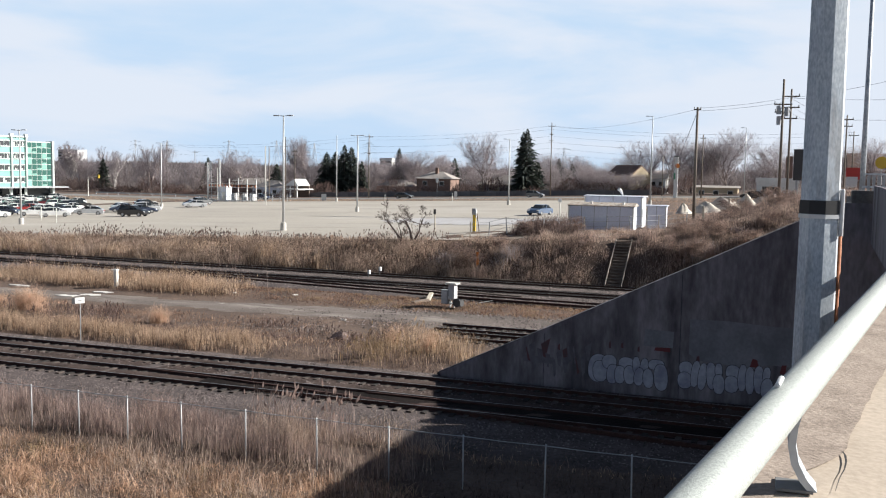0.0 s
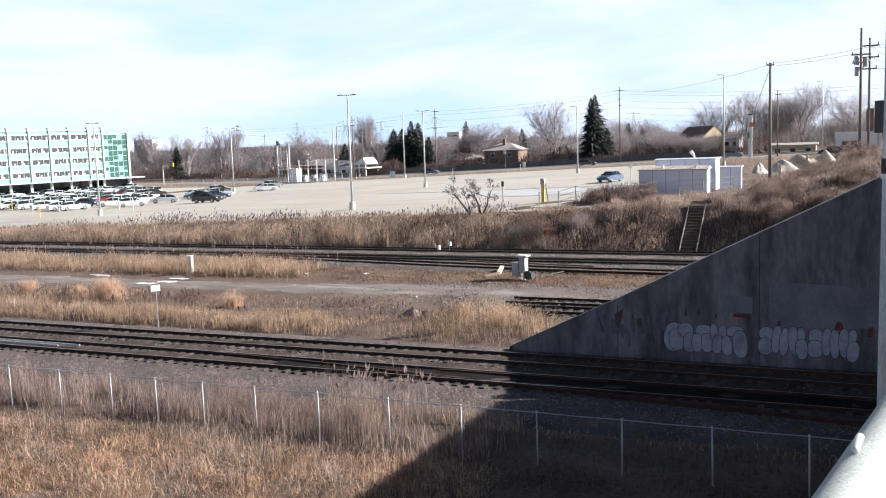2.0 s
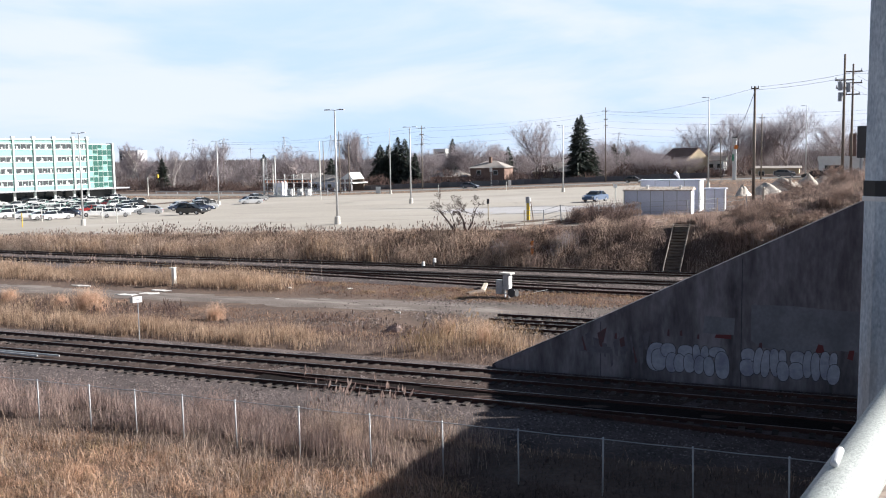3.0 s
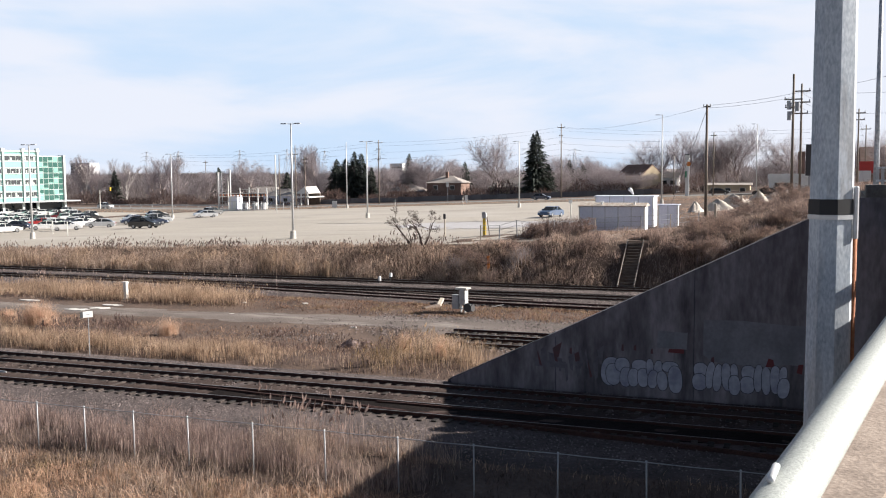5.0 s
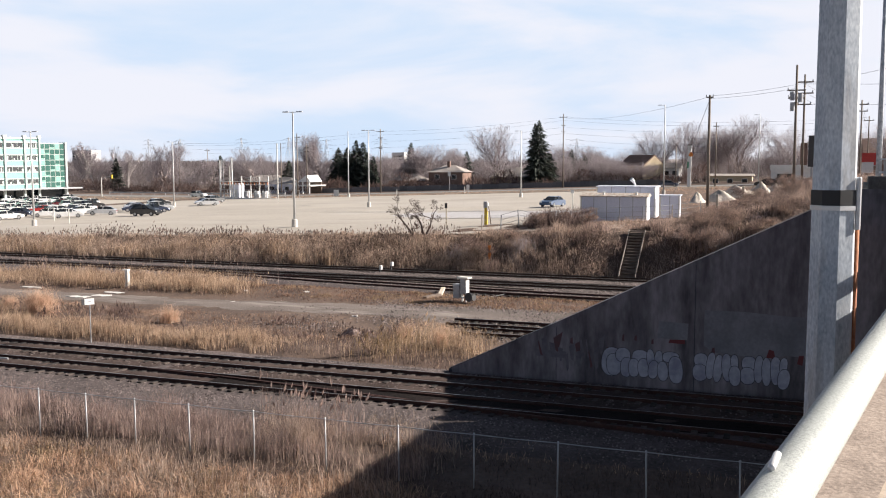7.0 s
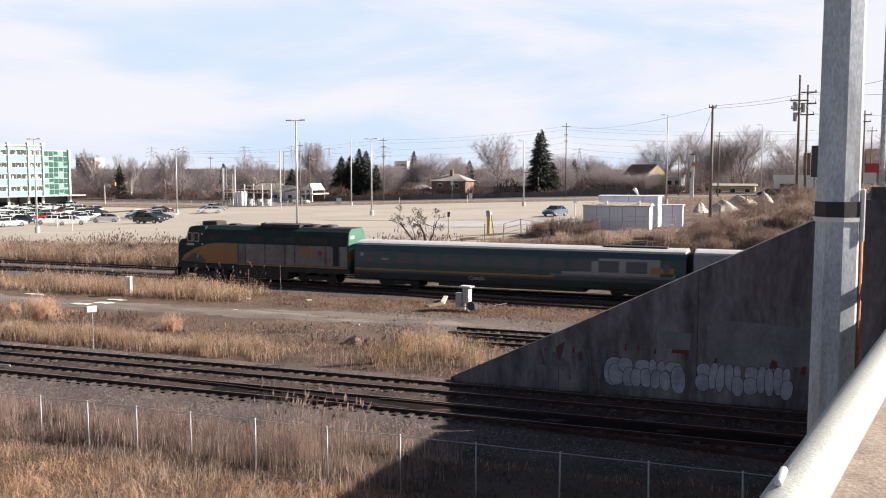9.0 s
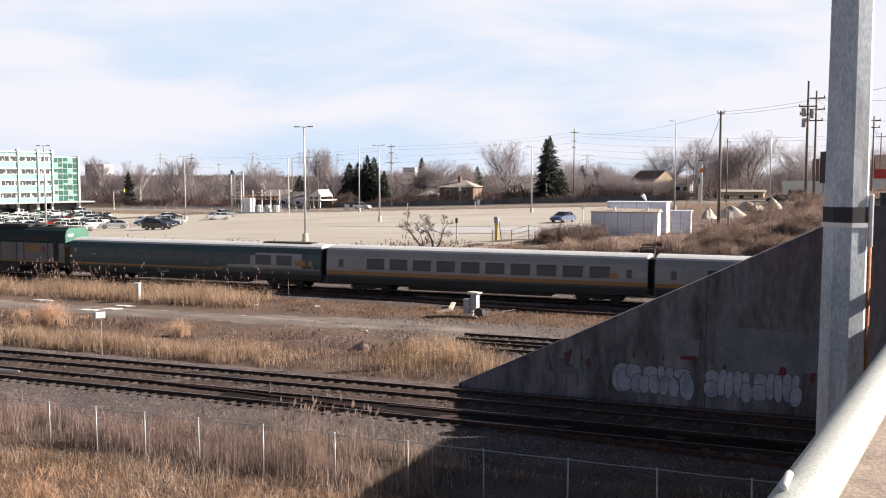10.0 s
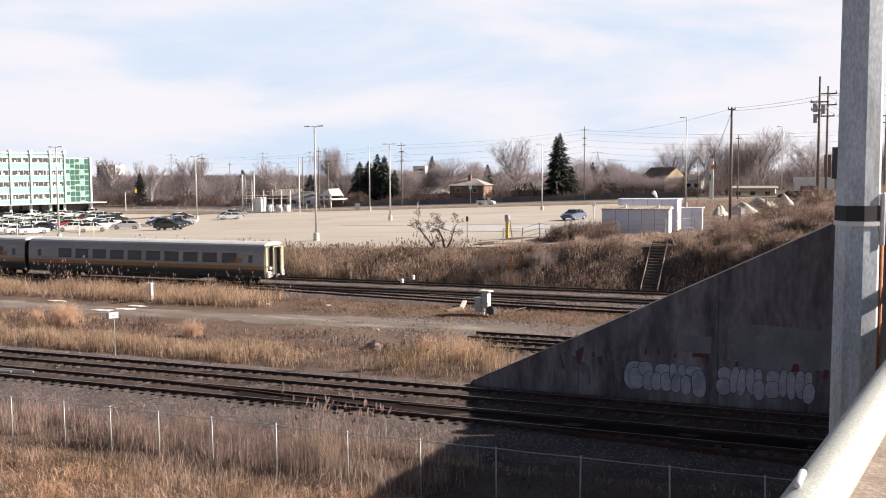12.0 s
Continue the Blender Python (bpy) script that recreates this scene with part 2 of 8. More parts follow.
M_PALEGOLD = mat("pale_golden_grass", (0.40, 0.26, 0.18), (0.86, 0.65, 0.50), 0.8, 0.8, 3.0, 0, island=0.6, through_light=0.5)
M_NEEDLE = mat("spruce_needle", (0.03, 0.04, 0.034), (0.092, 0.107, 0.086), 0.8, 0.6, 6.0, 0, island=0.7)

# ---- mesh helpers ----
class Shape:
    """Gathers faces of simple solids; one Shape becomes one mesh."""

    def __init__(self):
        self.v, self.f = [], []

    def add(self, verts, faces):
        o = len(self.v)
        self.v += [tuple(p) for p in verts]
        self.f += [tuple(i + o for i in q) for q in faces]
        return self

    def box(self, x0, x1, y0, y1, z0, z1, c=0.0):
        """A box; with c its upright and top edges are chamfered by c."""
        if c <= 0:
            p = [(x0, y0, z0), (x1, y0, z0), (x1, y1, z0), (x0, y1, z0), (x0, y0, z1), (x1, y0, z1), (x1, y1, z1), (x0, y1, z1)]
            return self.add(p, [(3, 2, 1, 0), (4, 5, 6, 7), (0, 1, 5, 4), (1, 2, 6, 5), (2, 3, 7, 6), (3, 0, 4, 7)])
        ring = lambda i, z: [(x0 + c + i, y0 + i, z), (x1 - c - i, y0 + i, z), (x1 - i, y0 + c + i, z), (x1 - i, y1 - c - i, z),
                             (x1 - c - i, y1 - i, z), (x0 + c + i, y1 - i, z), (x0 + i, y1 - c - i, z), (x0 + i, y0 + c + i, z)]
        p = ring(0, z0) + ring(0, z1 - c) + ring(c * 0.7, z1)
        f = [tuple(range(7, -1, -1)), tuple(range(16, 24))]
        for k in (0, 8):
            f += [(k + i, k + (i + 1) % 8, k + 8 + (i + 1) % 8, k + 8 + i) for i in range(8)]
        return self.add(p, f)

    def tube(self, path, radii, n=8, caps=True):
        """A round tube along a path of points."""
        path = [Vector(p) for p in path]
        if not isinstance(radii, (list, tuple)):
            radii = [radii] * len(path)
        verts, faces = [], []
        for i, p in enumerate(path):
            d = (path[min(i + 1, len(path) - 1)] - path[max(i - 1, 0)]).normalized()
            a = d.cross(Vector((0, 0, 1)) if abs(d.z) < 0.95 else Vector((1, 0, 0))).normalized()
            b = d.cross(a)
            verts += [p + radii[i] * (math.cos(2 * math.pi * k / n) * a + math.sin(2 * math.pi * k / n) * b) for k in range(n)]
        for i in range(len(path) - 1):
            faces += [(i * n + k, i * n + (k + 1) % n, (i + 1) * n + (k + 1) % n, (i + 1) * n + k) for k in range(n)]
        if caps:
            faces += [tuple(range(n - 1, -1, -1)), tuple((len(path) - 1) * n + k for k in range(n))]
        return self.add(verts, faces)

    def prism(self, outline, axis, a, b):
        """An outline of (u, w) pairs carried along an axis from a to b. axis x: (y, z); y: (x, z); z: (x, y)."""
        put = {"x": lambda u, w, t: (t, u, w), "y": lambda u, w, t: (u, t, w), "z": lambda u, w, t: (u, w, t)}[axis]
        n = len(outline)
        verts = [put(u, w, a) for u, w in outline] + [put(u, w, b) for u, w in outline]
        return self.add(verts, [tuple(range(n - 1, -1, -1)), tuple(range(n, 2 * n))] + [(i, (i + 1) % n, n + (i + 1) % n, n + i) for i in range(n)])

    def mesh(self, name, material, smooth=False):
        me = bpy.data.meshes.new(name)
        me.from_pydata(self.v, [], self.f)
        me.materials.append(material)
        if smooth:
            me.polygons.foreach_set("use_smooth", [True] * len(me.polygons))
        bm = bmesh.new()
        bm.from_mesh(me)
        bmesh.ops.recalc_face_normals(bm, faces=bm.faces)
        bm.to_mesh(me)
        bm.free()
        return me


def part(name, shape, material, parent=None, label="", smooth=False, at=None):
    ob = new(name, shape.mesh(name, material, smooth) if isinstance(shape, Shape) else shape)
    if parent is not None:
        ob.parent = parent
    if at is not None:
        ob.matrix_basis = at
    if label:
        tagged(ob, label)
    return ob


def thing(name, label, category, group="", kind="", at=None):
    ob = new(name)
    ob.empty_display_size = 0.2
    if at is not None:
        ob.matrix_basis = at
    return tagged(ob, label, category, group, kind)


def raw_mesh(name, verts, faces, material):
    """A large mesh of triangles from arrays."""
    me = bpy.data.meshes.new(name)
    verts, faces = np.asarray(verts, np.float32), np.asarray(faces, np.int32)
    me.vertices.add(len(verts))
    me.vertices.foreach_set("co", verts.ravel())
    k = faces.shape[1]
    me.loops.add(faces.size)
    me.loops.foreach_set("vertex_index", faces.ravel())
    me.polygons.add(len(faces))
    me.polygons.foreach_set("loop_start", np.arange(0, faces.size, k, dtype=np.int32))
    me.polygons.foreach_set("loop_total", np.full(len(faces), k, np.int32))
    me.update(calc_edges=True)
    me.materials.append(material)
    return me


# ---- ground ----
def smooth_step(a, b, x):
    t = np.clip((np.asarray(x, float) - a) / (b - a), 0, 1)
    return t * t * (3 - 2 * t)


def lot_z(x):
    """The parking lot falls gently towards -x."""
    return np.clip(2.5 + 0.031 * (np.asarray(x, float) + 47), -0.5, 4.2)


def lot_surface(x, y):
    """The lot with its sagging gravel shoulder above the tracks."""
    return lot_z(x) - 0.5 * (1 - smooth_step(79.5, 89.0, y))


def ground_z(x, y):
    x, y = np.asarray(x, float), np.asarray(y, float)
    z = lot_surface(x, y) * (0.3 * smooth_step(74.9, 80.3, y) + 0.7 * np.clip((y - 75.2) / 5.1, 0, 1))
    steep = np.clip(3.25 * (y - 74.9) / 4.7, 0, 3.25) - 0.02
    z = z + smooth_step(-25.0, -17.0, x) * np.clip(steep - z, 0, 1) * (y < 84)
    hill = smooth_step(-11.0, 7.0, x) * smooth_step(76.0, 90.0, y) * (1 - smooth_step(96.0, 150.0, y))
    z = z + 3.3 * hill
    z = z + 0.45 * smooth_step(55.0, 57.5, y) * (1 - smooth_step(60.0, 62.0, y)) * smooth_step(-25.0, -32.0, x) * 0.5
    bumps = 0.05 * np.sin(x * 0.9 + np.sin(y * 0.7)) * np.sin(y * 1.1 + 0.4 * x) * (np.abs(y - 35.5) > 5) * (y < 62)
    low = 0.24 * (1 - smooth_step(74.5, 79.0, y)) * (1 - 0.75 * smooth_step(39.8, 41.5, y) * (1 - smooth_step(60.5, 62.5, y)))
    low = low * np.where(y < 29.0, 1 - 0.7 * smooth_step(29.0, 27.0, y), 1.0)
    rough = smooth_step(-31.0, -27.0, x) * smooth_step(75.5, 77.0, y) * (1 - smooth_step(84.0, 88.0, y)) * (1 - smooth_step(-14.5, -13.2, x) * (1 - smooth_step(-10.9, -9.6, x)))
    mounds = 0.32 * np.sin(x * 1.15 + 1.3 * np.sin(y * 0.9)) * np.sin(y * 1.25 + 1.2 * np.sin(x * 0.6)) * rough
    return z + bumps + mounds - 0.06 - low


def build_ground():
    xs = np.concatenate([[-2400, -1500, -900, -600, -420, -320], np.arange(-260, -60, 10), np.arange(-60, 24, 1.5), np.arange(24, 130, 12),
                         [160, 300, 700, 1500, 2400]])
    ys = np.concatenate([[-300, -150, -60, -20, 0, 10], np.arange(16, 95, 1.0), np.arange(95, 260, 6), [280, 320, 400, 600, 1000, 1700, 2600, 3600]])
    gx, gy = np.meshgrid(xs, ys)
    gz = ground_z(gx, gy)
    v = np.stack([gx, gy, gz], -1).reshape(-1, 3)
    nx, ny = len(xs), len(ys)
    i = (np.arange(ny - 1)[:, None] * nx + np.arange(nx - 1)[None]).ravel()
    f = np.stack([i, i + 1, i + 1 + nx, i + nx], 1)
    me = raw_mesh("ground", v, f, M_SOIL)
    me.polygons.foreach_set("use_smooth", [True] * len(me.polygons))
    tagged(new("ground", me), "brown winter soil with dry turf beside the railway", "ground", kind="structure")


def sheet(name, xs, ys, lift, material, label, category):
    """A strip of surface that follows the ground."""
    gx, gy = np.meshgrid(np.asarray(xs, float), np.asarray(ys, float))
    if name == "parking_lot":                 # the lot narrows towards the road
        gx = np.where(gx > -60, -60 + (gx + 60) * (1 - 0.0031 * np.clip(gy - 95, 0, 200)), gx)
    base = lot_surface(gx, gy) - 0.06
    v = np.stack([gx, gy, base + lift], -1).reshape(-1, 3)
    nx, ny = len(xs), len(ys)
    i = (np.arange(ny - 1)[:, None] * nx + np.arange(nx - 1)[None]).ravel()
    f = np.stack([i, i + 1, i + 1 + nx, i + nx], 1)
    return tagged(new(name, raw_mesh(name, v, f, material)), label, category, kind="structure")


build_ground()
LOTX = list(np.arange(-330, -144, 12)) + [-143.8, -130, -118] + list(np.arange(-110, -14, 8)) + [-14]
sheet("parking_lot", LOTX, [80.8, 82, 84, 86, 89, 120, 160, 196], 0.03, M_LOT, "pale sun-bleached asphalt of a mostly empty parking lot", "parking lot")
ROADX = list(np.arange(-420, -144, 20)) + [-143.8, -130, -118] + list(np.arange(-110, 8, 8)) + [7.8, 60, 120, 260]
sheet("verge", ROADX, [199, 214], 0.03, M_VERGE, "brown dormant turf verge between lot and road", "verge")
sheet("road", ROADX, [214, 226], 0.05, M_ROAD, "grey asphalt two-lane road beyond the parking lot", "road")


def gravel_path():
    xs = np.concatenate([np.arange(-120, 10, 1.0)])
    mid = 52.0 + 0.10 * (xs + 40) * (xs > -40) * 0.8
    w = 2.5 + 0.10 * np.clip(xs + 35, 0, 30)
    wob = 0.35 * np.sin(xs * 0.8) + 0.25 * np.sin(xs * 0.37)
    rows = [mid - w + wob, mid - w * 0.4, mid + w * 0.4, mid + w - wob * 0.7]
    v = np.concatenate([np.stack([xs, r, ground_z(xs, r) + lift], 1) for r, lift in zip(rows, (-0.08, 0.04, 0.04, -0.08))])
    n = len(xs)
    f = [(r * n + i, r * n + i + 1, (r + 1) * n + i + 1, (r + 1) * n + i) for r in range(3) for i in range(n - 1)]
    tagged(new("gravel_path", raw_mesh("gravel_path", v, f, M_PATH)), "grey packed gravel service path between the tracks", "path", kind="structure")


gravel_path()


def ballast(name, y0, y1, top, label, material, xs=(-320, 400)):
    x = np.arange(xs[0], xs[1], 2.0)
    prof = [(y0 - 1.3, -0.50), (y0 - 0.4, top - 0.10), (y0 + 0.2, top), (y1 - 0.2, top), (y1 + 0.4, top - 0.10), (y1 + 1.3, -0.50)]
    v = np.concatenate([np.stack([x, np.full_like(x, py), np.full_like(x, pz) + 0.02 * np.sin(x * 1.7 + py)], 1) for py, pz in prof])
    n = len(x)
    f = [(r * n + i, r * n + i + 1, (r + 1) * n + i + 1, (r + 1) * n + i) for r in range(len(prof) - 1) for i in range(n - 1)]
    tagged(new(name, raw_mesh(name, v, f, material)), label, "ballast", kind="structure")


ballast("ballast_near", 29.0, 39.2, -0.17, "grey crushed stone ballast under two tracks", M_BALLAST)
for name_, y0_, y1_ in (("ballast_between", 36.62, 37.42), ("ballast_between", 33.32, 34.08)):
    ballast(name_, y0_, y1_, -0.105, "brown ballast heaped between the rails", M_BROWNBED)
ballast("ballast_crib", 33.2, 34.5, -0.085, "near-black ballast under the switch rails", M_TRACKBED, (-23, 120))
ballast("ballast_aisle", 33.6, 37.2, -0.15, "rust-brown ballast between the two near tracks", M_BROWNBED)
ballast("ballast_far", 63.0, 75.0, -0.14, "grey-brown crushed stone ballast under the main tracks", M_BALLAST)
# near-black strips; the far one's dark colour also takes in reed shade
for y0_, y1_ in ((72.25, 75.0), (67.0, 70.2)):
    ballast("ballast_black", y0_, y1_, -0.10, "near-black ballast in a main track", M_TRACKBED)


# ---- tracks ----
RAIL_OUTLINE = [(-0.07, -0.18), (0.07, -0.18), (0.07, -0.165), (0.012, -0.145), (0.012, -0.045), (0.036, -0.032), (0.036, -0.003),
                (-0.036, -0.003), (-0.036, -0.032), (-0.012, -0.045), (-0.012, -0.145), (-0.07, -0.165)]


def rail(parent, y, x0, x1, z=0.0):
    r = part("rail", Shape().prism([(y + a, z + b) for a, b in RAIL_OUTLINE], "x", x0, x1), M_RAIL, parent)
    part("rail_head", Shape().prism([(y - 0.03, z - 0.003), (y + 0.03, z - 0.003), (y + 0.026, z), (y - 0.026, z)], "x", x0, x1), M_RAILTOP, r,
         "worn shiny running surface")


def sleeper_mesh(material):
    return Shape().box(-0.11, 0.11, -1.28, 1.28, -0.10, 0.08, 0.02).mesh("sleeper", material)


SLEEPER = sleeper_mesh(M_SLEEPER)
DARK_SLEEPER = sleeper_mesh(mat("dark_sleeper", (0.008, 0.007, 0.006), (0.04, 0.03, 0.026), 0.9, 1.5, 30.0, 0.4, per_object=0.6))


def track(name, yc, x0, x1, label, s0=None, s1=None, step=0.56):
    t = thing(name, label, "railway track", "tracks", "structure")
    rail(t, yc - 0.7525, x0, x1)
    rail(t, yc + 0.7525, x0, x1)
    if s0 is None:
        return t
    rnd = random.Random(int(yc * 10))
    x = s0
    while x < s1:
        ob = new("sleeper", SLEEPER if yc < 60 else DARK_SLEEPER)
        ob.parent = t
        ob.matrix_basis = pose(x + rnd.uniform(-0.04, 0.04), yc + rnd.uniform(-0.05, 0.05), -0.20 + rnd.uniform(-0.008, 0.008), 0, 0, rnd.uniform(-1.5, 1.5))
        x += step
    return t


track("track_1", 37.02, -320, 120, "rusty steel rails on weathered timber sleepers", -68, 8)
track("track_2", 33.70, -320, 120, "rusty steel rails on half-buried timber sleepers", -60, 8)
track("track_3", 73.3, -320, 400, "dark main line rails on a ballast bed", -70, 2, 0.6)
track("track_4", 68.0, -320, 400, "dark main line rails that carry the passing train", -70, 2, 0.6)


def switch_rails():
    """Closure rail, frog and guard rail of a switch in the nearest track."""
    t = thing("switch_rails", "dark steel closure and guard rails of a track switch", "railway switch", "tracks", "structure")
    for pts in ([(-27.0, 34.40), (-22.0, 34.05), (-16.7, 33.5), (-9.0, 32.62), (2.0, 31.4)], [(-15.5, 34.18), (-15.0, 34.24), (-9.0, 34.24), (-8.5, 34.18)], [(-15.5, 33.22), (-15.0, 33.14), (-9.0, 33.12), (-8.5, 33.2)]):
        s, n = Shape(), len(RAIL_OUTLINE)
        for x, y in pts:
            s.v += [(x, y + a, b - 0.004) for a, b in RAIL_OUTLINE]
        for i in range(len(pts) - 1):
            s.f += [(i * n + k, i * n + (k + 1) % n, (i + 1) * n + (k + 1) % n, (i + 1) * n + k) for k in range(n)]
        s.f += [tuple(range(n - 1, -1, -1)), tuple((len(pts) - 1) * n + k for k in range(n))]
        part("rail", s, M_RAIL, t)
    part("frog_casting", Shape().prism([(-17.6, 33.50), (-16.0, 33.36), (-16.0, 33.52), (-17.6, 33.62)], "z", -0.16, -0.008), M_RAIL, t, "dark steel frog casting")


switch_rails()


def turnout():
    """The siding that leaves the main line by a switch."""
    t = thing("track_5", "rusty siding rails curving out of a switch", "railway track", "tracks", "structure")
    for side in (-0.7525, 0.7525):
        pts = []
        for i in range(40):
            x = -62 + i * 2.0
            off = 4.7 * float(smooth_step(-62, -10, x))
            pts.append((x, 68.0 - off + side))
        s = Shape()
        n = len(RAIL_OUTLINE)
        for x, y in pts:
            s.v += [(x, y + a, b - 0.006) for a, b in RAIL_OUTLINE]
        for i in range(len(pts) - 1):
            s.f += [(i * n + k, i * n + (k + 1) % n, (i + 1) * n + (k + 1) % n, (i + 1) * n + k) for k in range(n)]
        part("rail", s, M_RAIL, t)
    for i in range(46):
        x = -30 + i * 0.62
        off = 4.7 * float(smooth_step(-62, -10, x))
        ob = new("sleeper", DARK_SLEEPER)
        ob.parent = t
        ob.matrix_basis = pose(x, 68.0 - off, -0.25)


turnout()
dead = thing("track_6", "short rusted siding rails half covered by dry grass", "railway track", "tracks", "structure")
for y in (49.6, 51.1):
    rail(dead, y, -18.2, 12, 0.09)
for i in range(48):
    ob = new("sleeper", DARK_SLEEPER)
    ob.parent = dead
    ob.matrix_basis = pose(-18 + i * 0.6, 50.35, -0.11)
spare = thing("track_7", "second rusted siding ending in dry grass", "railway track", "tracks", "structure")
for y in (47.1, 48.6):
    rail(spare, y, -16.6, 12, 0.09)
for i in range(46):
    ob = new("sleeper", DARK_SLEEPER)
    ob.parent = spare
    ob.matrix_basis = pose(-16.4 + i * 0.6, 47.85, -0.11)


# ---- wing wall and bridge ----
WALL_Y = 38.8


def wall_top(x):
    return float(np.clip(0.4938 * (x + 14.0) - 0.03, 0, 8.08))


# sprayed bubble letters: (across, up, half width, half height) of each lobe, back to front
BUBBLES = {"C": ((0.44, 0.62, 0.43, 0.60), (0.52, 0.50, 0.30, 0.45)),
           "R": ((0.90, 0.93, 0.30, 0.29), (1.05, 0.42, 0.24, 0.41)),
           "E": ((1.62, 0.90, 0.33, 0.28), (1.36, 0.42, 0.22, 0.38), (1.76, 0.44, 0.23, 0.39)),
           "M": ((2.04, 0.86, 0.15, 0.38), (2.36, 0.84, 0.16, 0.36), (2.16, 0.40, 0.20, 0.38), (2.54, 0.36, 0.21, 0.40)),
           "S": ((2.86, 0.96, 0.33, 0.22), (3.06, 0.45, 0.28, 0.56))}
SECOND = {"S": ((0.28, 0.88, 0.27, 0.29), (0.24, 0.38, 0.28, 0.34)),
          "H": ((0.66, 0.68, 0.17, 0.55), (0.95, 0.60, 0.17, 0.56)),
          "K": ((1.30, 0.66, 0.20, 0.56), (1.58, 0.90, 0.14, 0.30), (1.60, 0.34, 0.22, 0.40))}


def bubble_word(parent, word, x0, z0, lift, seed):
    """A word of overlapping sprayed lobes, each with a dark rim beneath its silver fill."""
    rnd = random.Random(seed)
    for letter, lobes in word.items():
        rim, fill = Shape(), Shape()
        for u, v, a, b in lobes:
            turn, x, z = rnd.uniform(-0.12, 0.12), x0 + u, z0 + v
            for s, grow, y in ((rim, 0.022, WALL_Y - lift), (fill, 0.0, WALL_Y - lift - 0.0008)):
                ring = []
                for i in range(26):
                    q = 2 * math.pi * i / 26
                    c, d = (a + grow) * math.copysign(abs(math.cos(q)) ** 0.85, math.cos(q)), (b + grow) * math.copysign(abs(math.sin(q)) ** 0.85, math.sin(q))
                    ring.append((x + c * math.cos(turn) - d * math.sin(turn), y, z + c * math.sin(turn) + d * math.cos(turn)))
                s.add(ring, [tuple(range(26))])
            lift += 0.0017
        part("tag_outline", rim, M_TAGLINE, parent)
        part("tag_letter", fill, M_TAG, parent, "silver bubble letter sprayed on the wall")
    return lift


def wing_wall():
    w = thing("wall_wing", "shaded grey concrete wing wall with painted tags", "retaining wall", kind="structure")
    # panels between construction joints
    joints = [-13.95, -9.2, -3.47, 2.4, 8.2]
    for a, b in zip(joints, joints[1:]):
        a2, b2 = a + 0.015, b - 0.015
        xs = sorted({a2, b2, *[k for k in (2.403,) if a2 < k < b2]})
        top = [(x, max(wall_top(x), 0.05)) for x in xs]
        part("wall_panel", Shape().prism([(a2, -0.6), (b2, -0.6)] + top[::-1], "y", WALL_Y, WALL_Y + 0.55), M_WALL, w)
    part("joint_filler", Shape().prism([(-14.1, -0.6), (8.1, -0.6), (8.1, 7.95), (2.3, 7.9), (-14.1, 0.0)], "y", WALL_Y + 0.03, WALL_Y + 0.5), M_TAGLINE, w)
    cop = Shape().prism([(-14.0, -0.02), (2.42, 8.13), (8.2, 8.13), (8.2, 7.96), (2.44, 7.96), (-13.8, -0.12)], "y", WALL_Y - 0.02, WALL_Y + 0.62)
    part("coping", cop, M_WALL, w, "weathered concrete coping")
    part("end_block", Shape().box(2.75, 3.56, WALL_Y + 0.02, WALL_Y + 0.5, 8.1, 8.62, 0.03), M_COPING, w, "pale concrete end block on the coping")
    y = WALL_Y - 0.004
    layer = [0.001]

    def flat(pts, m, n):
        layer[0] += 0.0002
        return part(n, Shape().prism(pts, "y", y - layer[0], y), m, w)

    flat([(-3.1, 1.75), (-2.7, 1.5), (-0.6, 1.35), (0.0, 1.55), (1.6, 1.5), (1.7, 3.1), (0.0, 3.12), (-1.6, 3.22), (-3.1, 3.2)], M_PATCH, "paint_patch")
    flat([(-4.95, 1.95), (-3.75, 1.93), (-3.72, 2.62), (-4.9, 2.66)], M_PATCH, "paint_patch")
    flat([(-10.1, 0.86), (-8.75, 0.84), (-8.75, 1.12), (-10.1, 1.14)], M_GHOST, "paint_patch")
    flat([(-4.5, 1.78), (-3.85, 1.76), (-3.85, 1.94), (-4.45, 1.92)], M_RED, "red_mark")
    flat([(-0.7, 1.42), (-0.35, 1.4), (-0.42, 1.72), (-0.6, 1.76)], M_RED, "red_mark")
    flat([(0.45, 1.25), (0.65, 1.2), (0.7, 1.6), (0.52, 1.58)], M_RED, "red_mark")
    rnd = random.Random(12)
    for i in range(17):                       # faded older paint
        x, z = -9.9 + i * 0.19 + rnd.uniform(-0.1, 0.1), rnd.uniform(0.55, 1.35)
        q = rnd.uniform(0.06, 0.16)
        flat([(x, z - rnd.uniform(0.1, 0.4)), (x + q, z - 0.2), (x + q + rnd.uniform(-0.2, 0.2), z + rnd.uniform(0.3, 0.7)), (x - 0.1, z + 0.4)], M_GHOST if i % 4 else M_REDGHOST, "faded_tag")
    for x, z, ww, hh in ((-8.6, 1.5, 0.12, 0.25), (-6.4, 1.75, 0.10, 0.3), (-5.9, 1.8, 0.12, 0.22), (-5.2, 1.7, 0.1, 0.2), (0.9, 1.9, 0.5, 0.35), (-2.8, 1.5, 0.14, 0.2)):
        flat([(x, z), (x + ww, z - 0.03), (x + ww * 0.9, z + hh), (x + 0.02, z + hh * 0.8)], M_REDGHOST, "red_mark")
    bubble_word(w, BUBBLES, -7.25, 0.22, 0.014, 1)
    bubble_word(w, SECOND, -3.47, 0.26, 0.014, 2)
